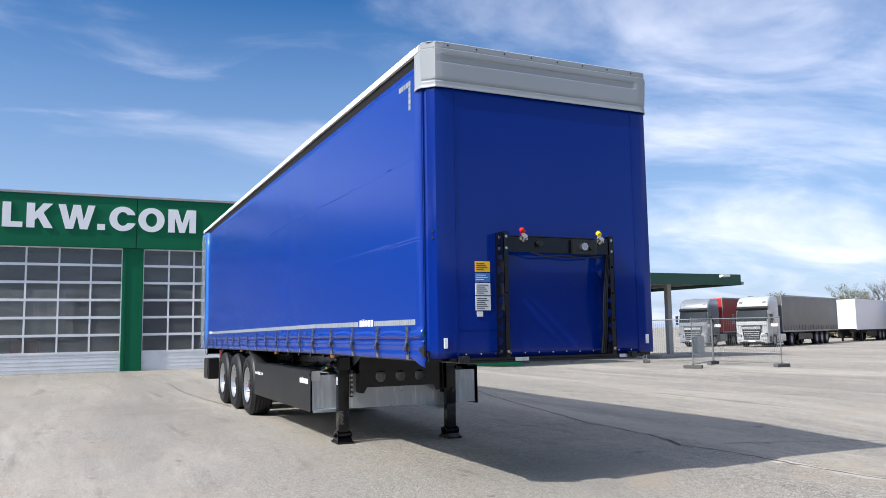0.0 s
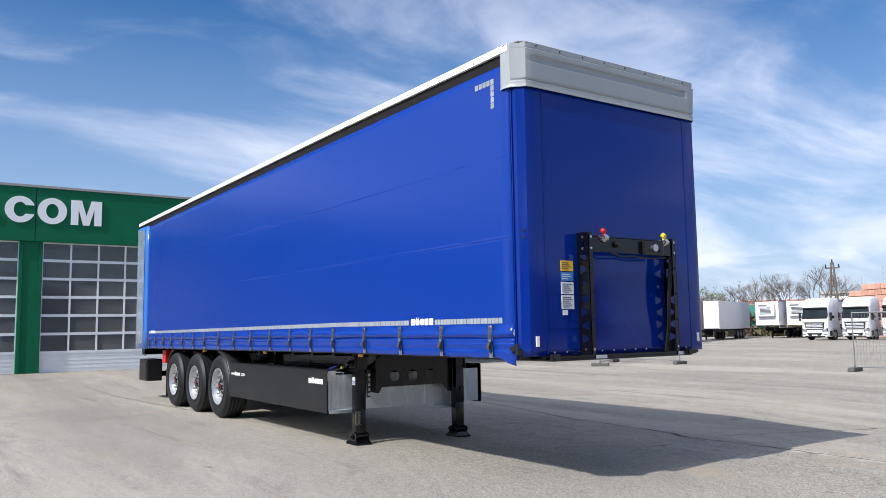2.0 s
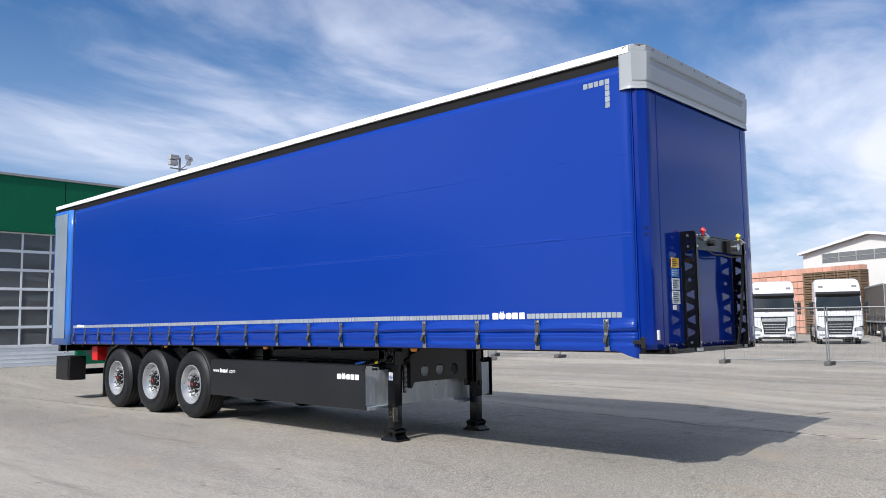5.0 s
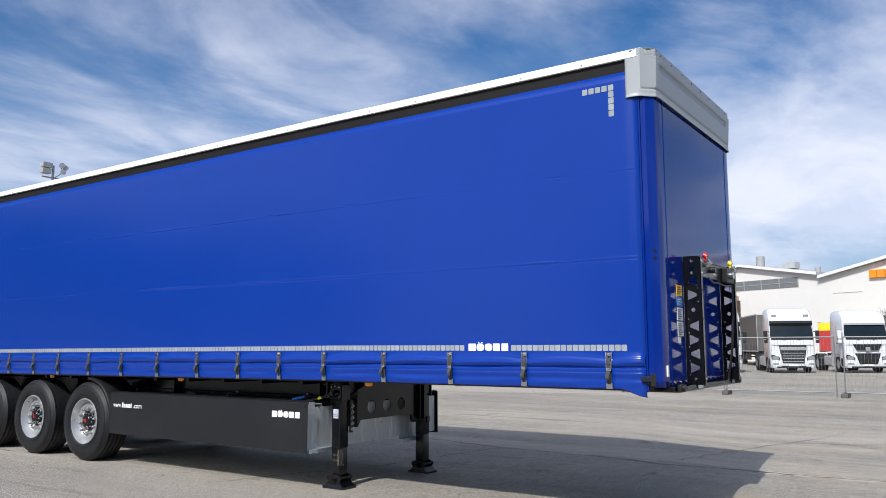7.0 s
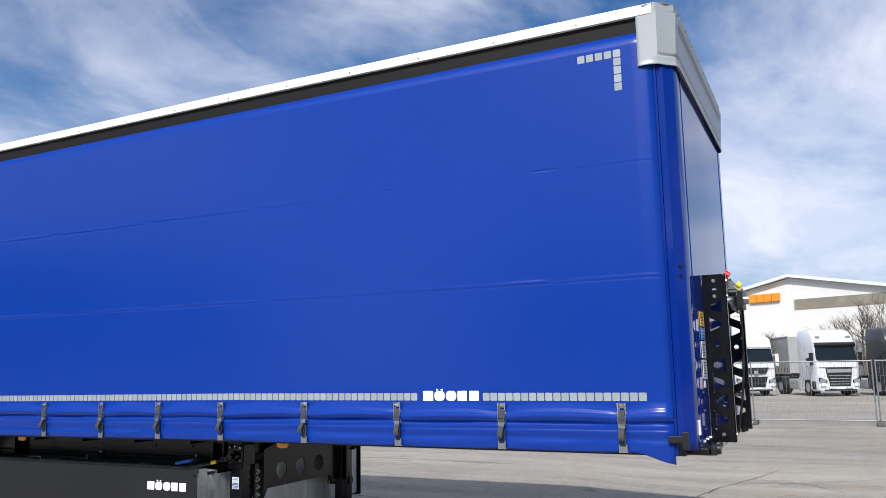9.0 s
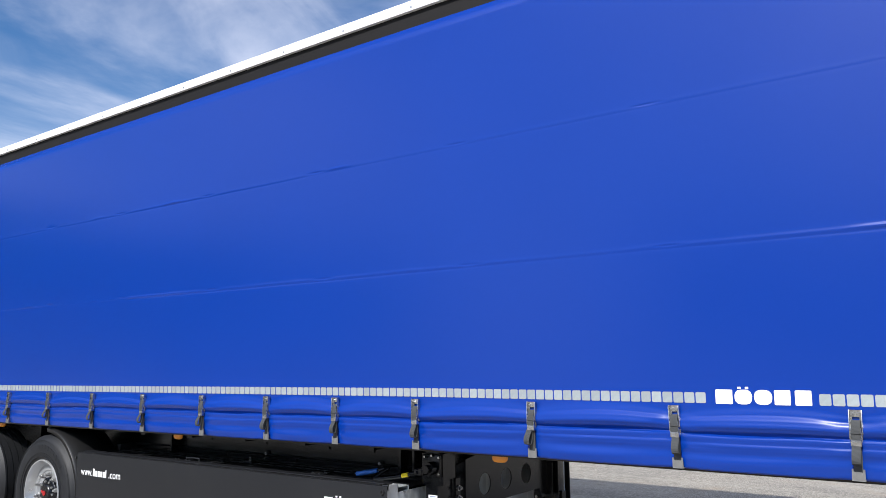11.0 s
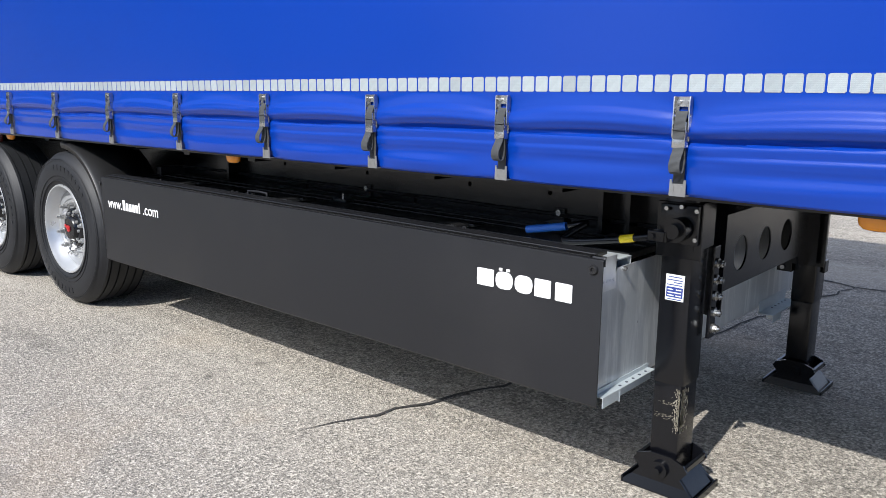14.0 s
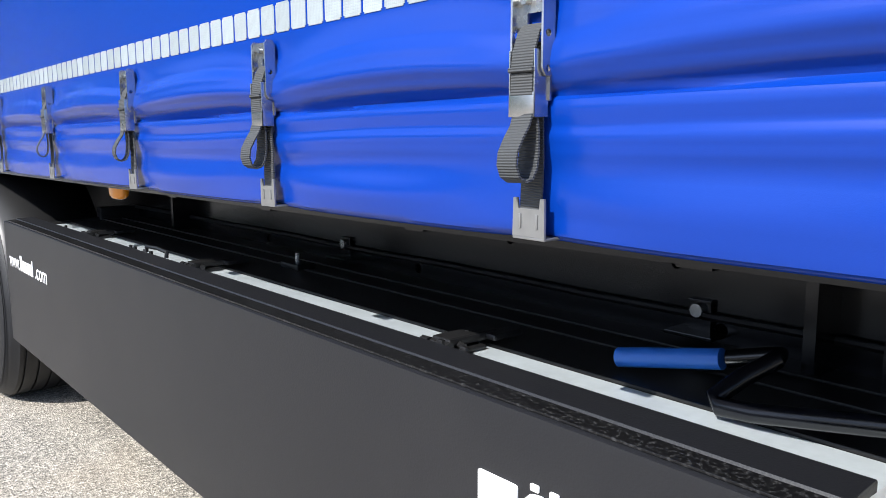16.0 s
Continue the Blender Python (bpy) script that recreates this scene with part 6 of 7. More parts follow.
def inside_things():
    """What shows dimly through the glazed doors."""
    for x, y, w, h, mat, lab in ((-4.9, 25.2, 0.9, 1.1, RED_MAT, "red tool trolley behind the glazed door"), (-3.9, 25.6, 1.2, 1.0, BOX_WHITE, "white parts cabinet behind the glazed door"),
                                 (-2.3, 25.4, 0.7, 1.5, BOX_WHITE, "white locker behind the glazed door"), (1.6, 25.5, 1.5, 0.9, BOX_WHITE, "white workbench behind the glazed door")):
        bm = box(bmesh.new(), x, x + w, y, y + 0.5, 0.26, 0.17 + h, 0.02)
        box(bm, x + 0.03, x + w - 0.03, y - 0.02, y, 0.32, 0.17 + h * 0.45, 0.008)
        box(bm, x + 0.03, x + w - 0.03, y - 0.02, y, 0.17 + h * 0.5, 0.17 + h - 0.05, 0.008)
        for cx in (x + 0.06, x + w - 0.12):
            box(bm, cx, cx + 0.06, y + 0.05, y + 0.45, 0.17, 0.27)
        single("parts_cabinet", bm, mat, lab, "cabinet")


inside_things()


def strip_curtain(x0, x1, y, z0, z1):
    """Hazy plastic strips that hang behind the glazed door."""
    rnd = random.Random(31)
    c = thing("strip_curtain", "hazy hanging plastic strips behind the glazed door", "strip curtain", at=(0.5 * (x0 + x1), y, z1))
    part("hanging_rail", boxed(x0, x1, y - 0.02, y + 0.05, z1, z1 + 0.06), ALU_MAT, c)
    x = x0
    while x < x1 - 0.1:
        w = rnd.uniform(0.16, 0.30)
        part("strip", boxed(x, x + w - 0.01, y + rnd.uniform(0, 0.02), y + 0.025, z0 + rnd.uniform(-0.1, 0.12), z1), HAZE_MAT, c)
        x += w


strip_curtain(-6.3, -3.0, FACE + 0.8, 1.35, 3.0)


# ---- canopy, mast ----
def build_canopy():
    c = thing("filling_canopy", "flat canopy with dark green fascia on grey posts", "canopy", at=(24.0, 29.0, gz(24, 29)))
    x0, x1, y0, y1, z0, z1 = 14.0, 29.9, 25.5, 33.0, 3.62, 4.2
    for nm, a in (("fascia", (x0, x1, y0, y0 + 0.12, z0, z1)), ("fascia", (x0, x1, y1 - 0.12, y1, z0, z1)), ("fascia", (x1 - 0.12, x1, y0 + 0.124, y1 - 0.124, z0, z1)), ("fascia", (x0, x0 + 0.12, y0 + 0.124, y1 - 0.124, z0, z1))):
        part(nm, boxed(*a, bevel=0.01), DARKGREEN_MAT, c, "dark green fascia")
    part("canopy_roof", boxed(x0 + 0.12, x1 - 0.12, y0 + 0.12, y1 - 0.12, z0 + 0.2, z0 + 0.5), COPING_MAT, c)
    for i in range(7):
        part("soffit_beam", boxed(x0 + 0.5 + i * 2.6, x0 + 0.65 + i * 2.6, y0 + 0.15, y1 - 0.15, z0 + 0.04, z0 + 0.2), COPING_MAT, c)
    for x in (17.5, 26.6):
        for y in (27.6, 31.4):
            part("post", boxed(x - 0.14, x + 0.14, y - 0.14, y + 0.14, gz(x, y), z0 + 0.2, bevel=0.02), COPING_MAT, c, "grey steel post")
    bm = bmesh.new()
    tube(bm, [(28.4, y0, z0 + 0.40), (28.4, y0 - 0.25, z0 + 0.45)], 0.03, 6)
    box(bm, 28.15, 28.65, y0 - 0.5, y0 - 0.2, z0 + 0.40, z0 + 0.52, 0.03)
    part("floodlight", bm, BOX_WHITE, c, "white floodlight")
    part("pump_island", boxed(25.4, 29.6, 26.9, 28.3, gz(27, 27.5) - 0.02, gz(27, 27.5) + 0.16, bevel=0.03), CONCRETE_MAT, c, "low concrete island")
    part("waste_bin", boxed(28.2, 28.7, 27.2, 27.7, gz(28, 27.5) + 0.16, gz(28, 27.5) + 1.1, bevel=0.05), COPING_MAT, c)


build_canopy()


def build_mast():
    x, y = 15.5, 37.2
    z = gz(x, y)
    m = thing("floodlight_mast", "grey steel mast with floodlights and loudspeakers", "mast", at=(x, y, z))
    bm = bmesh.new()
    cyl(bm, (x, y, z), (x, y, 10.9), 0.11, 12, r2=0.06)
    part("pole", bm, COPING_MAT, m, smooth=True)
    part("cross_arm", boxed(x - 0.6, x + 0.6, y - 0.03, y + 0.03, 10.2, 10.27), COPING_MAT, m)
    for dx, dz, s in ((-0.40, 0.36, 0.26), (-0.44, 0.04, 0.24)):
        part("floodlight", boxed(x + dx - s, x + dx + s, y - 0.22, y + 0.10, 10.35 + dz, 10.62 + dz, bevel=0.03), COPING_MAT, m, "grey floodlight")
    for dx, dz in ((0.42, 0.45), (0.62, 0.35), (0.5, 0.1), (0.42, -0.35)):
        bm = bmesh.new()
        cyl(bm, (x + dx, y + 0.1, 10.5 + dz), (x + dx - 0.05, y - 0.18, 10.5 + dz), 0.06, 10, r2=0.15)
        part("loudspeaker", bm, COPING_MAT, m, "grey horn loudspeaker", smooth=True)
    bm = bmesh.new()
    tube(bm, [(x + 0.02, y, 10.2), (x + 0.4, y, 10.5), (x + 0.45, y, 10.95)], 0.025, 6)
    part("bracket", bm, COPING_MAT, m)


build_mast()


# ---- plain unseen walls, added behind the viewer to darken low reflections ----
def closing_wall(name, x0, x1, y0, y1, height, label):
    bm = bmesh.new()
    box(bm, x0, x1, y0, y1, -0.4, height)
    box(bm, x0 - 0.15, x1 + 0.15, y0 - 0.15, y1 + 0.15, height, height + 0.25)
    single(name, bm, UNSEEN_WALL_MAT, label, "wall", kind="structure")


closing_wall("wall_west", -46.0, -45.6, -55.0, 21.0, 9.0, "plain grey-brown unseen wall, added to darken low reflections")
closing_wall("wall_south", -45.0, 60.0, -56.0, -55.6, 6.5, "plain grey-brown unseen wall, added to darken low reflections")


# ---- temporary fence ----
def fence_panel_mesh():
    L, H = 3.45, 2.0
    fr = bmesh.new()
    for a, b in (((0, 0, 0.0), (0, 0, H)), ((L, 0, 0.0), (L, 0, H)), ((0, 0, H - 0.04), (L, 0, H - 0.04)), ((0, 0, 0.16), (L, 0, 0.16))):
        cyl(fr, a, b, 0.021, 8)
    wires = bmesh.new()
    for i in range(1, 34):
        x = L * i / 34
        box(wires, x - 0.003, x + 0.003, -0.003, 0.003, 0.16, H - 0.04)
    for i in range(1, 8):
        z = 0.16 + (H - 0.2) * i / 8
        box(wires, 0, L, -0.002, 0.002, z - 0.002, z + 0.002)
    ft = bmesh.new()
    for x in (0.0,):
        box(ft, x - 0.11, x + 0.11, -0.36, 0.36, 0.0, 0.14, 0.03)
        cyl(ft, (x, 0, 0.14), (x, 0, 0.19), 0.035, 8)
    return fr, wires, ft


def build_fence():
    fr, wires, ft = fence_panel_mesh()
    p = thing("fence_panel", "galvanised mesh site fence panel on a concrete foot", "fence panel", "site fence panels")
    part("panel_frame", fr, FENCE_MAT, p)
    tagged(part("wire_mesh", wires, FENCE_MAT, p), kind="stuff")
    part("foot_block", ft, FOOT_MAT, p, "concrete foot block")
    spots = [(21.9, 8.75, 22.3, 5.25), (22.3, 5.25, 22.5, 1.55), (22.5, 1.55, 22.5, -2.0), (22.5, -2.0, 22.4, -5.6), (22.4, -5.6, 22.2, -9.2), (22.45, 16.4, 22.25, 19.9), (19.3, 17.9, 22.2, 19.8), (22.25, 19.9, 21.2, 23.0), (21.2, 23.0, 18.4, 24.7)]
    first = True
    for x0, y0, x1, y1 in spots:
        m = pose(x0, y0, gz(x0, y0), 0, 0, math.degrees(math.atan2(y1 - y0, x1 - x0)))
        if first:
            p.matrix_basis = m
            first = False
        else:
            made = copy_thing(p, m)
            for at in {16.4: (0.25, 3.18), 17.9: (2.75,)}.get(y0, ()):
                part("sign_plate", boxed(at - 0.17, at + 0.17, -0.032, -0.024, 1.60, 1.73, bevel=0.003), BOX_WHITE, made, "small white sign plate")


build_fence()


# ---- tractors and trailers in the yard ----
def slab(bm, levels, n=5):
    """A body lofted from rounded rectangles: (z, half width, y front, y back, corner radius front, rear)."""
    rings = []
    for z, hw, yf, yb, rf, rb in levels:
        pts = []
        for cx, cy, r, a0 in ((hw - rf, yf + rf, rf, 270), (hw - rb, yb - rb, rb, 0), (-hw + rb, yb - rb, rb, 90), (-hw + rf, yf + rf, rf, 180)):
            for k in range(n):
                a = radians(a0 + 90 * k / (n - 1))
                pts.append((cx + r * math.cos(a), cy + r * math.sin(a), z))
        rings.append([bm.verts.new(p) for p in pts])
    m = len(rings[0])
    for a, b in zip(rings, rings[1:]):
        for i in range(m):
            bm.faces.new((a[i], a[(i + 1) % m], b[(i + 1) % m], b[i]))
    bm.faces.new(rings[0][::-1]), bm.faces.new(rings[-1])
    return bm


def road_wheel(name, parent, x, y, r, w, side):
    """A truck wheel: tyre, pale rim and dark hub; side is the way it faces."""
    t = bmesh.new()
    lathe_x(t, [(r * 0.56, 0.03), (r * 0.62, 0.0), (r * 0.88, 0.0), (r * 0.97, 0.02), (r, 0.05), (r, w - 0.05), (r * 0.95, w), (r * 0.5, w)], 28, close=False)
    m = pose(x, y, r, 0, 0, 0 if side < 0 else 180)
    ty = part_mesh("wheel", finish("tyre", t, TYRE_MAT, True), parent, "black tyre on a pale steel rim", m=m)
    h = bmesh.new()
    lathe_x(h, [(r * 0.57, 0.03), (r * 0.54, 0.06), (r * 0.34, 0.10), (r * 0.30, 0.05), (r * 0.16, 0.04), (r * 0.05, 0.03)], 24)
    part("rim", h, COPING_MAT, ty, smooth=True)


def tractor(paint, style, label, group):
    """A two-axle tractor unit; the front is at y = 0 and looks along -y."""
    t = thing("tractor_truck", label, "truck", group)
    high = 3.88 if style != "sleek" else 3.72
    cab = slab(bmesh.new(), [(0.95, 1.235, 0.06, 2.25, 0.15, 0.05), (1.6, 1.245, 0.02, 2.28, 0.15, 0.05), (1.95, 1.245, 0.05, 2.3, 0.15, 0.05), (2.9, 1.235, 0.28, 2.3, 0.15, 0.05),
                             (3.04, 1.23, 0.25, 2.3, 0.14, 0.05), (3.42, 1.22, 0.40, 2.3, 0.15, 0.05), (high - 0.16, 1.18, 0.68, 2.3, 0.18, 0.08), (high - 0.04, 1.10, 0.92, 2.28, 0.18, 0.1), (high, 0.98, 1.05, 2.2, 0.2, 0.15)])
    body = part("cab", cab, paint, t, smooth=True)
    ws = bmesh.new()
    rows = []
    for z, hw, y in ((2.10, 1.20, 0.066), (2.5, 1.19, 0.163), (2.88, 1.18, 0.256)):
        rows.append([(-hw, y + 0.062, z), (-hw * 0.95, y + 0.012, z), (-hw * 0.5, y - 0.005, z), (0, y - 0.010, z), (hw * 0.5, y - 0.005, z), (hw * 0.95, y + 0.012, z), (hw, y + 0.062, z)])
    grid_mesh(ws, rows)
    part("windscreen", ws, CAB_GLASS, body, "dark windscreen", smooth=True)
    for s in (-1, 1):
        q = bmesh.new()
        x = s * 1.249
        vs = [q.verts.new(v) for v in ((x, 0.42, 1.98), (x, 1.22, 1.98), (x - s * 0.02, 1.22, 2.62), (x - s * 0.02, 0.66, 2.72), (x - s * 0.01, 0.5, 2.4))]
        q.faces.new(vs)
        part("side_window", q, CAB_GLASS, body)
        dl = bmesh.new()
        box(dl, min(x, x + s * 0.004), max(x, x + s * 0.004), 1.30, 1.31, 1.0, 2.8)
        box(dl, min(x, x + s * 0.03), max(x, x + s * 0.03), 1.12, 1.26, 1.72, 1.77, 0.008)
        part("door_handle", dl, CAB_DARK, body)
        m = bmesh.new()
        box(m, s * 1.45 - 0.11, s * 1.45 + 0.11, 0.16, 0.26, 2.02, 2.52, 0.04)
        box(m, s * 1.44 - 0.10, s * 1.44 + 0.10, 0.17, 0.26, 1.78, 1.98, 0.03)
        cyl(m, (s * 1.24, 0.32, 2.45), (s * 1.45, 0.22, 2.45), 0.03, 6)
        part("mirror", m, CAB_DARK if style != "sleek" else paint, t)
        hl = bmesh.new()
        box(hl, s * 0.98 - 0.19, s * 0.98 + 0.19, -0.075, 0.1, 0.78, 1.0, 0.04)
        part("headlamp", hl, LAMP_GLASS, t, "clear headlamp")
        bz = bmesh.new()
        pts = [(s * 0.74, 0.74), (s * 1.225, 0.86), (s * 1.225, 1.10), (s * 1.05, 1.06), (s * 0.74, 0.92)]
        holed_plate(bz, pts, [], lambda u, v, w: (u, -0.068 + 0.09 * max(0.0, abs(u) - 1.0) + w, v), 0.02)
        part("lamp_bezel", bz, CAB_DARK, t)
        part("entry_step", boxed(s * 1.236 - 0.012, s * 1.236 + 0.012, 0.30, 0.74, 0.40, 0.86, bevel=0.004), CAB_DARK, t, "dark entry step")
        fl = bmesh.new()
        box(fl, s * 0.98 - 0.15, s * 0.98 + 0.15, -0.07, 0.1, 0.50, 0.60, 0.02)
        part("fog_lamp", fl, LAMP_GLASS, t)
    part("lower_intake", boxed(-0.95, 0.95, -0.070, -0.05, 0.30, 0.40, bevel=0.006), CAB_DARK, t)
    part("cab_joint", boxed(-1.16, 1.16, -0.012, 0.02, 1.655, 1.668), CAB_DARK, body)
    bum = slab(bmesh.new(), [(0.30, 1.16, -0.02, 0.9, 0.2, 0.05), (0.40, 1.235, -0.06, 0.95, 0.22, 0.05), (0.85, 1.245, -0.06, 0.98, 0.24, 0.05), (1.06, 1.24, 0.0, 1.0, 0.24, 0.05)])
    part("bumper", bum, paint, t, smooth=True)
    g = bmesh.new()
    def field(z0, w0, z1, w1, y=-0.075):
        vs = [g.verts.new(v) for yy in (y, 0.06) for v in ((-w0, yy, z0), (w0, yy, z0), (w1, yy, z1), (-w1, yy, z1))]
        for q in ((3, 2, 1, 0), (4, 5, 6, 7), (0, 1, 5, 4), (1, 2, 6, 5), (2, 3, 7, 6), (3, 0, 4, 7)):
            g.faces.new([vs[i] for i in q])
    if style == "slats":
        field(0.58, 0.60, 1.64, 0.76)
        field(0.30, 0.55, 0.44, 0.70)
    elif style == "fins":
        field(0.98, 0.80, 1.62, 0.92, -0.07)
        field(0.42, 0.55, 0.66, 0.72)
    else:
        field(1.34, 0.60, 1.70, 0.80, -0.06)
        field(0.52, 0.50, 1.16, 0.70)
    field(1.98, 1.17, 2.11, 1.16, 0.02)
    gr = part("grille", g, CAB_DARK, t, "black grille")
    zs = {"slats": (0.70, 0.86, 1.02, 1.18), "fins": (1.08, 1.22, 1.36, 1.48), "sleek": (0.66, 0.82, 0.98)}[style]
    for z in zs:
        w = {"slats": 0.56 + 0.11 * (z - 0.7), "fins": 0.78, "sleek": 0.56}[style]
        part("grille_slat", boxed(-w, w, -0.095, -0.06, z - 0.018, z + 0.018 + (0.03 if style == "fins" else 0), bevel=0.008), CHROME_MAT if style == "slats" else (paint if style == "fins" else CAB_DARK), gr)
    part("badge_panel", boxed(-0.70, 0.70, -0.088, -0.07, 1.36, 1.55, bevel=0.01) if style == "slats" else boxed(-0.13, 0.13, -0.10, -0.05, 1.30, 1.52, bevel=0.04), CHROME_MAT, gr, "plain bright badge")
    vis = bmesh.new()
    if style == "slats":
        grid_mesh(vis, [[(x, y0 + 0.10 * (abs(x) / 1.2) ** 4, z) for x in (-1.2, -0.9, -0.45, 0, 0.45, 0.9, 1.2)] for y0, z in ((0.20, 2.80), (0.06, 2.96), (0.20, 3.10))])
        part("sun_visor", vis, CAB_DARK, body, "dark sun visor", smooth=True)
        for s in (-1, 1):
            part("roof_lamp", boxed(s * 0.9 - 0.14, s * 0.9 + 0.14, 0.36, 0.6, 3.3, 3.48, bevel=0.03), LAMP_GLASS, body)
    else:
        grid_mesh(vis, [[(x, y0 + 0.10 * (abs(x) / 1.2) ** 4, z) for x in (-1.15, -0.9, -0.45, 0, 0.45, 0.9, 1.15)] for y0, z in ((0.14, 2.84), (0.08, 2.95), (0.26, 3.02))])
        part("sun_visor", vis, CAB_DARK if style == "fins" else paint, body, smooth=True)
    for x in (-0.5, 0.35):
        part("wiper", tube(bmesh.new(), [(x, -0.0, 1.96), (x + 0.35, 0.03, 2.06)], 0.015, 5), CAB_DARK, body)
    part("number_plate", boxed(-0.26, 0.26, -0.078, -0.062, 0.42, 0.52), LABEL_MAT, t, "plain white plate")
    fr = bmesh.new()
    box(fr, -0.42, -0.34, 0.5, 6.1, 0.72, 0.98, 0.01), box(fr, 0.34, 0.42, 0.5, 6.1, 0.72, 0.98, 0.01)
    for y in (2.7, 4.0, 5.9):
        box(fr, -0.34, 0.34, y, y + 0.12, 0.74, 0.96)
    box(fr, -0.5, 0.5, 4.4, 5.2, 0.98, 1.14, 0.04)
    part("chassis_frame", fr, CAB_DARK, t)
    for s in (-1, 1):
        tk = bmesh.new()
        box(tk, s * 0.95 - 0.28, s * 0.95 + 0.28, 2.45, 3.75, 0.38, 0.98, 0.1)
        part("fuel_tank", tk, GALV_MAT, t, "aluminium fuel tank")
        sk = bmesh.new()
        box(sk, s * 1.2 - 0.03, s * 1.2 + 0.03, 1.75, 2.4, 0.36, 1.1, 0.03)
        part("side_panel", sk, paint, t)
        ar = bmesh.new()
        rows = []
        for i in range(9):
            a = radians(180 * i / 8)
            rows.append([(s * 1.25, 1.38 - 0.60 * math.cos(a), 0.52 + 0.60 * math.sin(a)), (s * 0.85, 1.38 - 0.60 * math.cos(a), 0.52 + 0.60 * math.sin(a))])
        grid_mesh(ar, rows)
        part("wheel_arch", ar, CAB_DARK, t)
        fd = bmesh.new()
        rows = []
        for i in range(9):
            a = radians(20 + 140 * i / 8)
            rows.append([(s * 1.23, 5.0 - 0.60 * math.cos(a), 0.52 + 0.58 * math.sin(a)), (s * 0.68, 5.0 - 0.60 * math.cos(a), 0.52 + 0.58 * math.sin(a))])
        grid_mesh(fd, rows)
        part("rear_fender", fd, CAB_DARK, t)
        road_wheel("wheel", t, s * 1.22, 1.38, 0.51, 0.32, s)
        road_wheel("wheel", t, s * 1.22, 5.0, 0.51, 0.56, s)
    return t


def yard_trailer(tarp, label, kind="curtain", top=3.95):
    """A three-axle trailer; the front wall is at y = 0, the length runs along +y."""
    t = thing("parked_trailer", label, "trailer", "trailers parked in the yard")
    L = 13.6
    body = part("body", boxed(-1.27, 1.27, 0, L, 1.18 if kind != "fridge" else 1.4, top, bevel=0.03), tarp, t, smooth=False)
    rim = bmesh.new()
    for x in (-1.28, 1.28):
        box(rim, x - 0.02, x + 0.02, -0.02, L + 0.02, top - 0.07, top + 0.05, 0.01)
        box(rim, x - 0.02, x + 0.02, -0.02, L + 0.02, 1.1, 1.22, 0.01)
        for y in (-0.02, L - 0.06):
            box(rim, x - 0.02, x + 0.02, y, y + 0.08, 1.22, top - 0.07)
    part("edge_rail", rim, COPING_MAT if kind != "box" else BOX_WHITE, t)
    if kind == "curtain":
        st = finish("strap", boxed(-0.008, 0.008, -0.025, 0.025, 1.2, 1.6), CAB_DARK)
        for x in (-1.285, 1.285):
            for i in range(20):
                part_mesh("strap", st, body, loc=(x, 0.5 + i * 0.66, 0))
    if kind == "fridge":
        u = bmesh.new()
        box(u, -0.95, 0.95, -0.42, 0, 2.35, 3.75, 0.12)
        unit = part("cooling_unit", u, BOX_WHITE, t, "white cooling unit")
        for i in range(6):
            part("vent_slat", boxed(-0.6, 0.6, -0.45, -0.41, 2.6 + i * 0.13, 2.66 + i * 0.13), CAB_DARK, unit)
        part("control_panel", boxed(-0.75, 0.2, -0.44, -0.41, 3.45, 3.6), WINDOW_GREY, unit)
    ch = bmesh.new()
    for x in (-0.55, 0.45):
        box(ch, x, x + 0.1, 0.5, L - 0.2, 0.82, 1.12)
    box(ch, -1.15, 1.15, L - 0.2, L - 0.08, 0.5, 0.62)
    box(ch, -1.24, 1.24, L - 0.12, L, 0.95, 1.15)
    part("chassis_frame", ch, CAB_DARK, t)
    for s in (-1, 1):
        part("landing_leg", boxed(s * 0.85 - 0.08, s * 0.85 + 0.08, 2.9, 3.05, 0.0, 1.1, bevel=0.01), CAB_DARK, t)
        part("side_guard", boxed(s * 1.2 - 0.02, s * 1.2 + 0.02, 3.6, 6.9, 0.45, 0.95, bevel=0.01), SKIRT_MAT, t)
        for y in (8.0, 9.31, 10.62):
            road_wheel("wheel", t, s * 1.25, y, 0.52, 0.38, s)
    return t


def park(t, x, y, deg):
    t.matrix_basis = pose(x, y, gz(x, y), 0, 0, deg)


HEAD = -68.0          # turns +y to the way the rows of trucks point away from the viewer


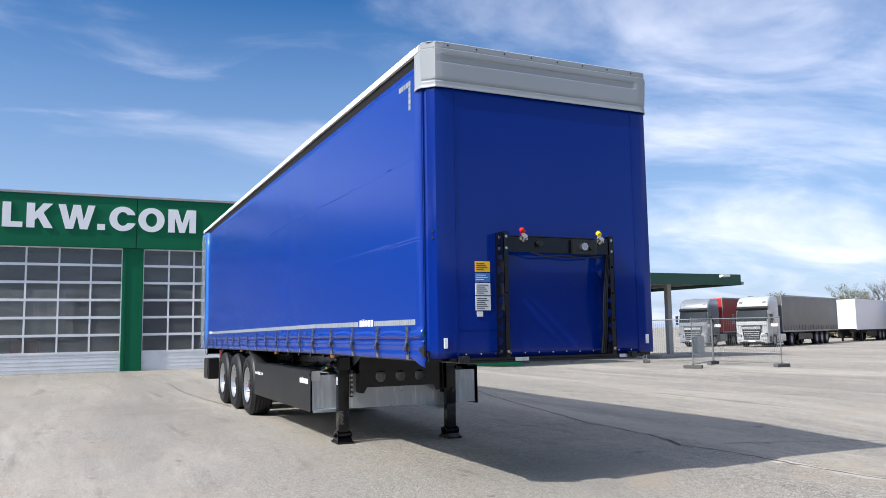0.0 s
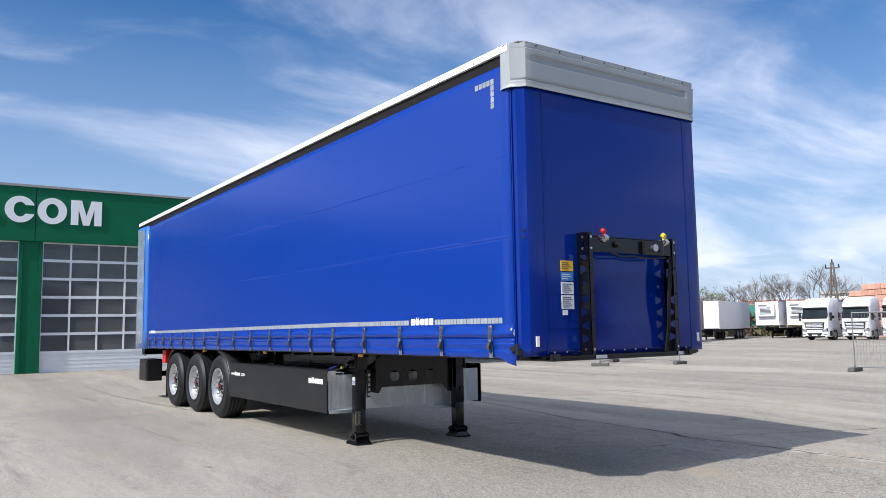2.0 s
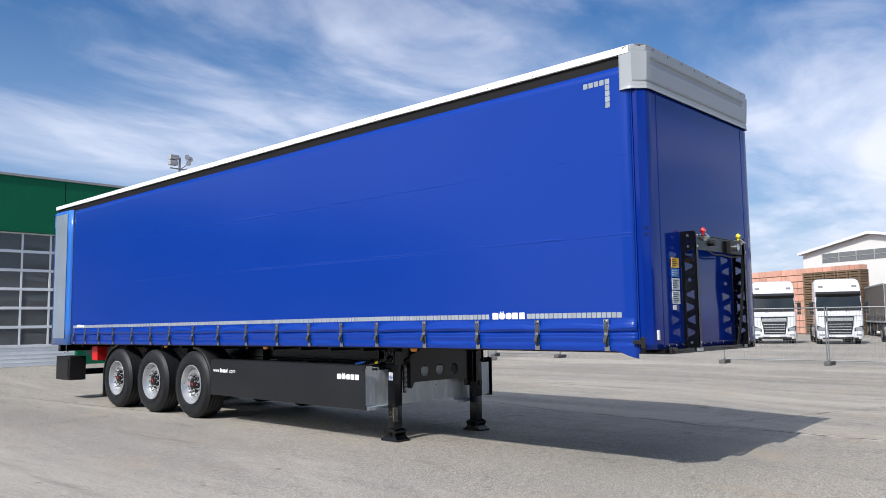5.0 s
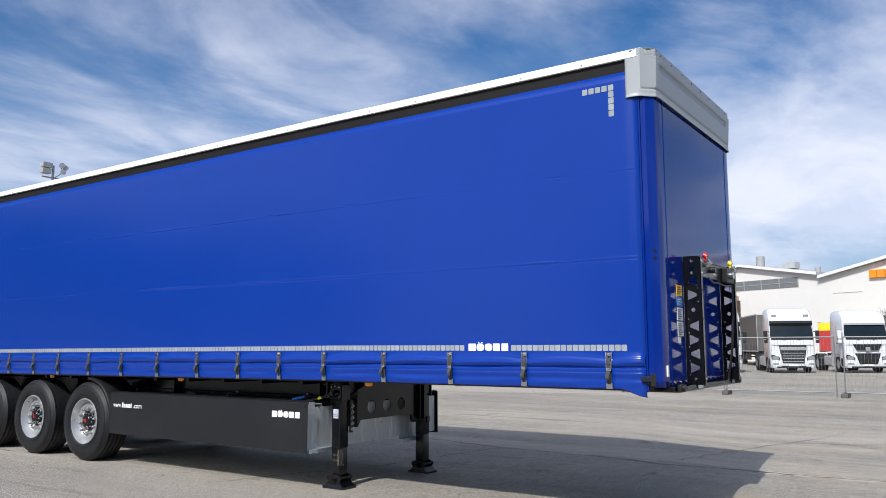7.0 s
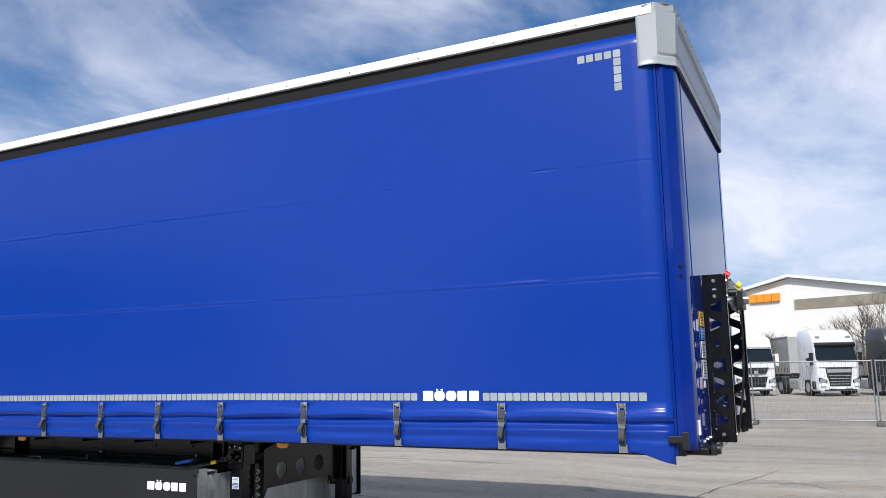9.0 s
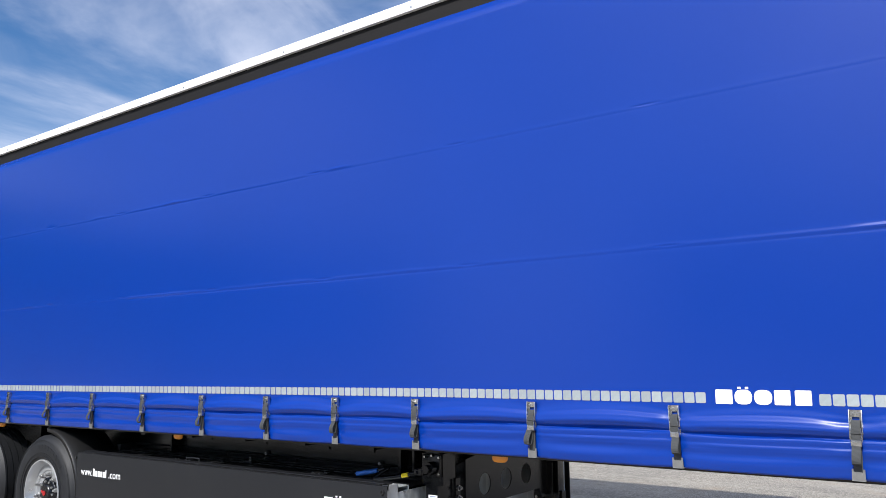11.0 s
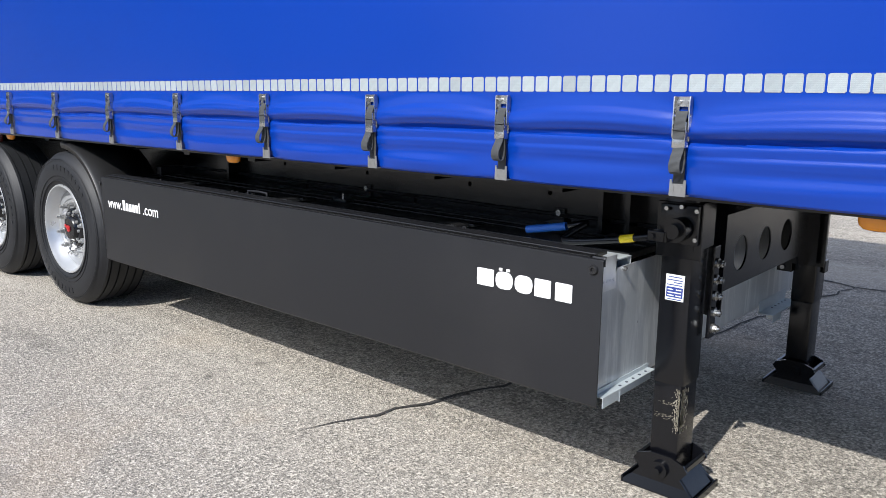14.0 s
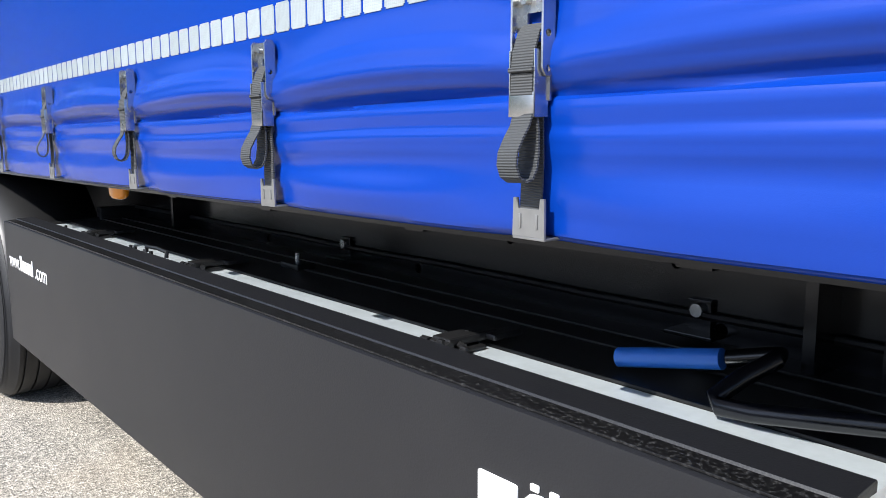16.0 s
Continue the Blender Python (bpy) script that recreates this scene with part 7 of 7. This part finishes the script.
def build_yard():
    grp = "tractor units parked in rows"
    white = tractor(CAB_WHITE, "slats", "white tractor unit with slatted black grille, parked", grp)
    park(white, 43.0, 14.6, HEAD)
    for x, y in ((43.2, 10.9), (44.2, 7.0), (46.2, -1.2), (67.4, 29.0)):
        copy_thing(white, pose(x, y, gz(x, y), 0, 0, HEAD - 19 if y > 20 else (HEAD + 5 if y < 5 else HEAD)))
    sleek = tractor(CAB_WHITE, "sleek", "white tractor unit with wide dark grille, parked", grp)
    park(sleek, 46.4, 3.3, HEAD + 5)
    copy_thing(sleek, pose(62.0, -4.5, -0.22, 0, 0, HEAD))
    fins = tractor(CAB_WHITE, "fins", "white tractor unit with finned grille, parked", grp)
    park(fins, 64.6, 34.9, HEAD - 19)
    copy_thing(fins, pose(66.0, 31.9, -0.22, 0, 0, HEAD - 19))
    slate = tractor(CAB_SLATE, "slats", "dark grey tractor unit with slatted grille, parked", grp)
    park(slate, 46.6, -4.9, HEAD + 5)
    silver = tractor(CAB_SILVER, "slats", "silver tractor unit coupled to a red trailer", grp)
    park(silver, 42.4, 43.0, HEAD)
    pale = tractor(CAB_SHADED, "slats", "tractor unit with cab greyed for shade, coupled to a grey curtain trailer", grp)
    park(pale, 43.9, 38.3, HEAD)
    d = Vector((math.sin(radians(68)), math.cos(radians(68))))
    grey = yard_trailer(GREY_TARP, "dull grey curtain trailer coupled to a white tractor")
    park(grey, 43.9 + d.x * 2.9, 38.3 + d.y * 2.9, HEAD)
    red = yard_trailer(RED_TARP, "red curtain trailer coupled to a silver tractor")
    park(red, 42.4 + d.x * 2.9, 43.0 + d.y * 2.9, HEAD)
    whitebox = yard_trailer(BOX_WHITE, "plain white box trailer standing alone", "box")
    park(whitebox, 62.6, 45.2, HEAD)
    green = yard_trailer(GREEN_TARP, "green curtain trailer standing alone")
    park(green, 83.5, 53.8, HEAD)
    fr = yard_trailer(BOX_WHITE, "white refrigerated trailer with front cooling unit", "fridge")
    park(fr, 72.7, 44.9, HEAD - 13)
    copy_thing(fr, pose(74.3, 42.2, -0.22, 0, 0, HEAD - 13))
    dark = yard_trailer(GREY_TARP, "dark grey curtain trailer standing alone")
    park(dark, 57.5, 10.6, HEAD)
    rd = yard_trailer(OLIVE_MAT, "red and yellow fronted trailer standing alone", top=3.3)
    park(rd, 59.5, 6.6, HEAD - 24)
    part("yellow_band", boxed(-1.26, 1.26, -0.03, -0.004, 2.72, 3.28), YELLOW_MAT, rd, "yellow band")
    part("red_panel", boxed(-1.26, 1.26, -0.03, -0.004, 1.2, 2.715), RED_TARP, rd, "red front panel")
    lo = yard_trailer(COPING_MAT, "pale grey trailer standing alone")
    park(lo, 61.5, 0.8, HEAD)


build_yard()


# ---- halls beyond the yard ----
HALL_AT = Vector((69.5, 1.75))
HALL_DIR = Vector((math.sin(radians(25)), math.cos(radians(25))))     # along the front
HALL_BACK = Vector((HALL_DIR.y, -HALL_DIR.x))                          # away from the viewer


def hall_point(s, z, out=0.0):
    p = HALL_AT + HALL_DIR * s + HALL_BACK * out
    return (p.x, p.y, z)


def hall_box(s0, s1, z0, z1, o0, o1):
    bm = bmesh.new()
    vs = [bm.verts.new(hall_point(s, z, o)) for z in (z0, z1) for s, o in ((s0, o0), (s1, o0), (s1, o1), (s0, o1))]
    for q in ((3, 2, 1, 0), (4, 5, 6, 7), (0, 1, 5, 4), (1, 2, 6, 5), (2, 3, 7, 6), (3, 0, 4, 7)):
        bm.faces.new([vs[i] for i in q])
    return bm


def build_hall(mid, half, label, eave=7.55, ridge=9.1):
    h = thing("industrial_hall", label, "building", "twin gabled halls", at=hall_point(mid, -0.25, 10))
    bm = bmesh.new()
    out = [(mid - half, -0.4), (mid + half, -0.4), (mid + half, eave), (mid, ridge), (mid - half, eave)]
    a = [bm.verts.new(hall_point(s, z, 0)) for s, z in out]
    b = [bm.verts.new(hall_point(s, z, 0.3)) for s, z in out]
    bm.faces.new(a), bm.faces.new(b[::-1])
    for i in range(5):
        bm.faces.new((a[i], a[(i + 1) % 5], b[(i + 1) % 5], b[i]))
    part("gable_wall", bm, WALL_MAT, h, "cream white rendered gable")
    for s in (-1, 1):
        bm = bmesh.new()
        prof = [(mid + s * (half + 0.25), eave - 0.05), (mid, ridge + 0.05), (mid, ridge + 0.3), (mid + s * (half + 0.25), eave + 0.2)]
        a = [bm.verts.new(hall_point(q, z, -0.45)) for q, z in prof]
        b = [bm.verts.new(hall_point(q, z, 40)) for q, z in prof]
        bm.faces.new(a), bm.faces.new(b[::-1])
        for i in range(4):
            bm.faces.new((a[i], a[(i + 1) % 4], b[(i + 1) % 4], b[i]))
        part("roof_slope", bm, ROOF_MAT, h, "pale sheet roof with white verge")
        bm = bmesh.new()
        prof = [(mid + s * (half + 0.26), eave - 0.06), (mid, ridge + 0.04), (mid, ridge + 0.31), (mid + s * (half + 0.26), eave + 0.21)]
        a = [bm.verts.new(hall_point(q, z, -0.50)) for q, z in prof]
        b = [bm.verts.new(hall_point(q, z, -0.455)) for q, z in prof]
        bm.faces.new(a), bm.faces.new(b[::-1])
        for i in range(4):
            bm.faces.new((a[i], a[(i + 1) % 4], b[(i + 1) % 4], b[i]))
        part("verge_board", bm, BOX_WHITE, h, "white verge board")
        part("side_wall", hall_box(mid + s * half - 0.15, mid + s * half + 0.15, -0.4, eave - 0.05, 0.32, 40), WALL_MAT, h)
    return h


def strip_window(h, s0, s1, z0, z1, n, mat=None):
    w = part("window_band", hall_box(s0, s1, z0, z1, -0.03, -0.005), mat or WINDOW_GREY, h, "grey glazed window band" if mat is None else "brownish translucent sheet band")
    for i in range(n + 1):
        s = s0 + (s1 - s0) * i / n
        part("mullion", hall_box(s - 0.05, s + 0.05, z0, z1, -0.06, -0.032), COPING_MAT, w)
    if mat is None:
        part("mullion", hall_box(s0, s1, 0.5 * (z0 + z1) - 0.03, 0.5 * (z0 + z1) + 0.03, -0.06, -0.032), COPING_MAT, w)


def roof_vent(h, s, z, r, tall, out=2.0, bent=False):
    bm = bmesh.new()
    x, y, _ = hall_point(s, 0, out)
    cyl(bm, (x, y, z - 1.0), (x, y, z + tall), r, 14)
    if bent:
        p = hall_point(s - 0.9, z + tall + 0.2, out)
        cyl(bm, (x, y, z + tall - 0.3), p, r, 12, r2=r * 1.3)
    part("roof_vent", bm, COPING_MAT if not bent else ROOF_MAT, h, "grey metal roof vent", smooth=True)


def build_halls():
    right = build_hall(0.0, 8.3, "cream white gabled hall with an orange wall sign")
    left = build_hall(17.2, 8.3, "cream white gabled hall with roof vents", 7.9, 9.25)
    far = build_hall(-17.2, 8.3, "cream white gabled hall")
    part("corner_joint", hall_box(-0.12, -0.08, 0, 8.95, -0.02, -0.002), WALL_MAT, right)
    part("infill_wall", hall_box(8.302, 8.898, -0.4, 7.6, 0.005, 0.28), WALL_MAT, right)
    strip_window(right, -8.1, -0.25, 6.27, 7.17, 1, BROWN_PANE)
    strip_window(left, 10.85, 23.0, 6.85, 7.8, 6)
    strip_window(far, -25.0, -9.5, 6.3, 7.2, 9)
    for i in range(4):
        sb = 3.81 - i * 0.725
        part("sign_block", hall_box(sb - 0.64, sb, 7.18, 7.86, -0.25, -0.005), ORANGE_MAT, right, "plain orange sign block")
    part("door_head", hall_box(4.6, 7.4, 6.04, 6.07, -0.03, -0.004), COPING_MAT, right)
    roof_vent(left, 16.4, 9.3, 0.42, 1.1)
    bm = hall_box(12.5, 13.9, 8.9, 9.5, 2.0, 2.8)
    part("roof_vent", bm, ROOF_MAT, left, "grey angled roof hood")
    roof_vent(left, 10.07, 8.3, 0.28, 0.45)
    roof_vent(right, 3.92, 8.35, 0.3, 0.35)
    part("gutter", hall_box(8.2, 8.75, 7.62, 7.85, -0.3, 30), COPING_MAT, right)


build_halls()


# ---- brick packs ----
def brick_pack():
    """A strapped pack of hollow bricks on a pallet."""
    p = thing("brick_pack", "strapped pack of orange hollow bricks on a pallet", "brick pack", "stacked brick packs")
    bm = bmesh.new()
    for i in range(2):
        for k in range(2):
            box(bm, -0.47 + 0.475 * i, -0.015 + 0.475 * i, -0.5 + 0.51 * k, -0.01 + 0.51 * k, 0.05, 0.60, 0.015)
    part("bricks", bm, BRICK_MAT, p)
    pl = bmesh.new()
    for y in (-0.45, -0.05, 0.35):
        box(pl, -0.46, 0.46, y, y + 0.1, 0.0, 0.03)
    box(pl, -0.46, 0.46, -0.5, 0.5, 0.03, 0.048)
    part("pallet", pl, WOOD_MAT, p)
    return p


def build_bricks():
    base = brick_pack()
    rnd = random.Random(3)
    a, b = Vector((79.6, 39.4)), Vector((68.2, 15.6))
    n = int((b - a).length / 0.97)
    deg = math.degrees(math.atan2(b.y - a.y, b.x - a.x))
    first = True
    for i in range(1, n):
        rows = 8 if i < 3 else (9 if i < 12 else 10)
        if rnd.random() < 0.12:
            rows -= 1
        lane = rnd.uniform(-0.12, 0.12)
        for k in range(rows):
            p = a + (b - a) * (i / n)
            m = pose(p.x + lane + rnd.uniform(-0.04, 0.04), p.y + rnd.uniform(-0.03, 0.03), -0.22 + 0.612 * k, 0, 0, deg + rnd.uniform(-2, 2))
            if first:
                base.matrix_basis = m
                first = False
            else:
                copy_thing(base, m)
    a2, b2 = Vector((94.9, 62.6)), Vector((101.0, 52.5))
    for i in range(10):
        for k in range(4):
            p = a2 + (b2 - a2) * (i / 10)
            copy_thing(base, pose(p.x, p.y, -0.22 + 1.22 * k, 0, 0, deg) @ Matrix.Diagonal((1.3, 1.3, 2.0, 1)))
    # dark timber stacks beside them
    first = True
    for i in range(5):
        for k in range(5):
            bm = bmesh.new()
            for r in range(5):
                box(bm, -0.58, 0.58, -0.5, 0.5, 0.06 + r * 0.2, 0.2 + r * 0.2, 0.01)
                box(bm, -0.5, -0.4, -0.5, 0.5, r * 0.2, 0.06 + r * 0.2), box(bm, 0.4, 0.5, -0.5, 0.5, r * 0.2, 0.06 + r * 0.2)
            if first:
                me = finish("timber_pack", bm, WOOD_MAT)
                first = False
            else:
                bm.free()
            p = b + (b - a).normalized() * (1.25 * i - 4.6) + Vector((-1.45, 0.7))
            ob = tagged(new("timber_pack", me), "brown weathered stack of timber pallets", "pallet stack", "timber stacks")
            ob.matrix_basis = pose(p.x, p.y, -0.22 + 1.12 * k, 0, 0, deg) @ Matrix.Diagonal((1, 1, 1.1, 1))


build_bricks()


# ---- trees, hedge, pole, far house ----
def branch(bm, twigs, p, d, length, r, depth, rnd, buds):
    mid = p + d * length * 0.5 + Vector((rnd.uniform(-1, 1), rnd.uniform(-1, 1), rnd.uniform(-0.3, 0.6))) * length * 0.07
    end = p + d * length
    tube(bm if depth > 1 else twigs, [p, mid, end], r, 6 if depth > 2 else 3, radii=[r, r * 0.85, r * 0.62])
    if depth == 0:
        if buds:
            for _ in range(3):
                q = end + Vector((rnd.uniform(-1, 1), rnd.uniform(-1, 1), rnd.uniform(-1, 1))) * 0.22
                s = rnd.uniform(0.05, 0.11)
                vs = [buds.verts.new(q + Vector((rnd.uniform(-1, 1), rnd.uniform(-1, 1), rnd.uniform(-1, 1))) * s) for _ in range(4)]
                buds.faces.new(vs)
        return
    n = 3 if depth > 2 else rnd.choice((3, 4))
    for i in range(n):
        axis = Vector((rnd.uniform(-1, 1), rnd.uniform(-1, 1), rnd.uniform(-0.2, 0.5))).normalized()
        nd = (d * rnd.uniform(0.75, 1.1) + axis * rnd.uniform(0.45, 0.85) + Vector((0, 0, 0.12))).normalized()
        start = p + d * length * rnd.uniform(0.55, 1.0)
        branch(bm, twigs, start, nd, length * rnd.uniform(0.62, 0.82), r * 0.58, depth - 1, rnd, buds)


def tree(x, y, height, seed, leafy, label, z=-0.22):
    rnd = random.Random(seed)
    t = thing("tree", label, "tree", "trees behind the yard")
    t.location = (x, y, z)
    bm, tw, bd = bmesh.new(), bmesh.new(), bmesh.new()
    h, deep = height * 0.30, 5 if height > 7.5 else 4
    tube(bm, [Vector((0, 0, -0.1)), Vector((0.04, 0.02, h * 0.5)), Vector((0, 0.05, h))], 0.2, 8, radii=[height * 0.026, height * 0.020, height * 0.017])
    for i in range(5):
        a = 2 * math.pi * i / 5 + rnd.uniform(-0.4, 0.4)
        d = Vector((math.cos(a) * 0.62, math.sin(a) * 0.62, rnd.uniform(0.6, 1.0))).normalized()
        branch(bm, tw, Vector((0, 0.05, h * rnd.uniform(0.75, 1.0))), d, height * rnd.uniform(0.23, 0.29), height * 0.0080, deep, rnd, bd if leafy else None)
    branch(bm, tw, Vector((0, 0.05, h)), Vector((0.05, 0, 1)), height * 0.27, height * 0.0095, deep, rnd, bd if leafy else None)
    part("trunk", bm, BARK_MAT, t, smooth=True)
    tagged(part("crown", tw, BARK_MAT, t, "bare spring twigs"), kind="stuff")
    if leafy:
        tagged(part("buds", bd, BUD_MAT, t, "yellow-green spring buds"), kind="stuff")
    else:
        bd.free()


for i, (tx, ty, th, leafy) in enumerate(((83.8, 60.8, 6.9, True), (85.9, 58.0, 7.0, False), (87.2, 56.0, 7.6, False), (89.0, 53.4, 8.4, False), (91.6, 48.9, 9.0, False), (78.8, 67.0, 5.8, True),
                                         (60.3, -1.9, 5.2, False), (64.4, 3.2, 4.9, False), (60.3, -3.1, 6.6, False), (60.2, -4.5, 7.2, False))):
    tree(tx, ty, th, 20 + i, leafy, "tree with yellow-green spring buds" if leafy else "bare leafless tree with fine twigs")


def build_hedge():
    rnd = random.Random(8)
    bm = bmesh.new()
    for i in range(1100):
        u = rnd.random()
        x, y = 74 + 17 * u + rnd.uniform(-2, 2), 68 - 23 * u + rnd.uniform(-2, 2)
        z = -0.2 + 3.0 * rnd.random() ** 1.3
        for _ in range(3):
            c = Vector((x, y, z)) + Vector((rnd.uniform(-1, 1), rnd.uniform(-1, 1), rnd.uniform(-0.5, 0.5)))
            s = rnd.uniform(0.25, 0.55)
            bm.faces.new([bm.verts.new(c + Vector((rnd.uniform(-1, 1), rnd.uniform(-1, 1), rnd.uniform(-1, 1))) * s) for _ in range(4)])
    single("hedge", bm, HEDGE_MAT, "brown leafless hedge behind the yard", "hedge", kind="stuff")


build_hedge()


def build_pole():
    x, y, z = 88.0, 45.8, -0.22
    p = thing("power_pole", "grey timber A-frame power pole with cross arm", "power pole", at=(x, y, z))
    d = Vector((0.55, -0.83))
    for s in (-1, 1):
        bm = bmesh.new()
        cyl(bm, (x + d.x * s * 0.65, y + d.y * s * 0.65, z), (x + d.x * s * 0.12, y + d.y * s * 0.12, 8.6), 0.14, 8, r2=0.10)
        part("pole_leg", bm, BARK_MAT, p)
    for zz, w in ((7.95, 0.8), (4.6, 0.4), (2.2, 0.55)):
        bm = bmesh.new()
        cyl(bm, (x - d.x * w, y - d.y * w, zz), (x + d.x * w, y + d.y * w, zz), 0.09, 6)
        part("cross_arm", bm, BARK_MAT, p)
    for s in (-1, 0, 1):
        bm = bmesh.new()
        zz = 8.0 if s else 8.6
        cyl(bm, (x + d.x * s * 0.72, y + d.y * s * 0.72, zz), (x + d.x * s * 0.72, y + d.y * s * 0.72, zz + 0.4), 0.10, 8, r2=0.07)
        part("insulator", bm, PLASTIC_MAT, p)


build_pole()


def build_far_house():
    h = thing("flat_house", "low white flat-roofed building with dark windows", "building", at=(112.0, 58.0, -0.22))
    c, s = math.cos(radians(-62)), math.sin(radians(-62))
    def lay(u0, u1, v0, v1, z0, z1):
        bm = bmesh.new()
        vs = [bm.verts.new((108.0 + u * c - v * s, 58.5 + u * s + v * c, z)) for z in (z0, z1) for u, v in ((u0, v0), (u1, v0), (u1, v1), (u0, v1))]
        for q in ((3, 2, 1, 0), (4, 5, 6, 7), (0, 1, 5, 4), (1, 2, 6, 5), (2, 3, 7, 6), (3, 0, 4, 7)):
            bm.faces.new([vs[i] for i in q])
        return bm
    part("wall", lay(0, 14, 0, 9, -0.3, 5.6), WALL_MAT, h)
    part("roof", lay(-0.4, 14.4, -0.4, 9.4, 5.6, 6.0), ROOF_MAT, h)
    for i in range(5):
        part("window", lay(0.8 + i * 2.7, 2.6 + i * 2.7, -0.05, -0.005, 3.2, 4.7), WINDOW_GREY, h)
    for u, zt in ((3, 8.0), (5.2, 8.3), (8, 9.6)):
        part("chimney", lay(u, u + 0.14, 3, 3.14, 6.0, zt), COPING_MAT, h)


build_far_house()
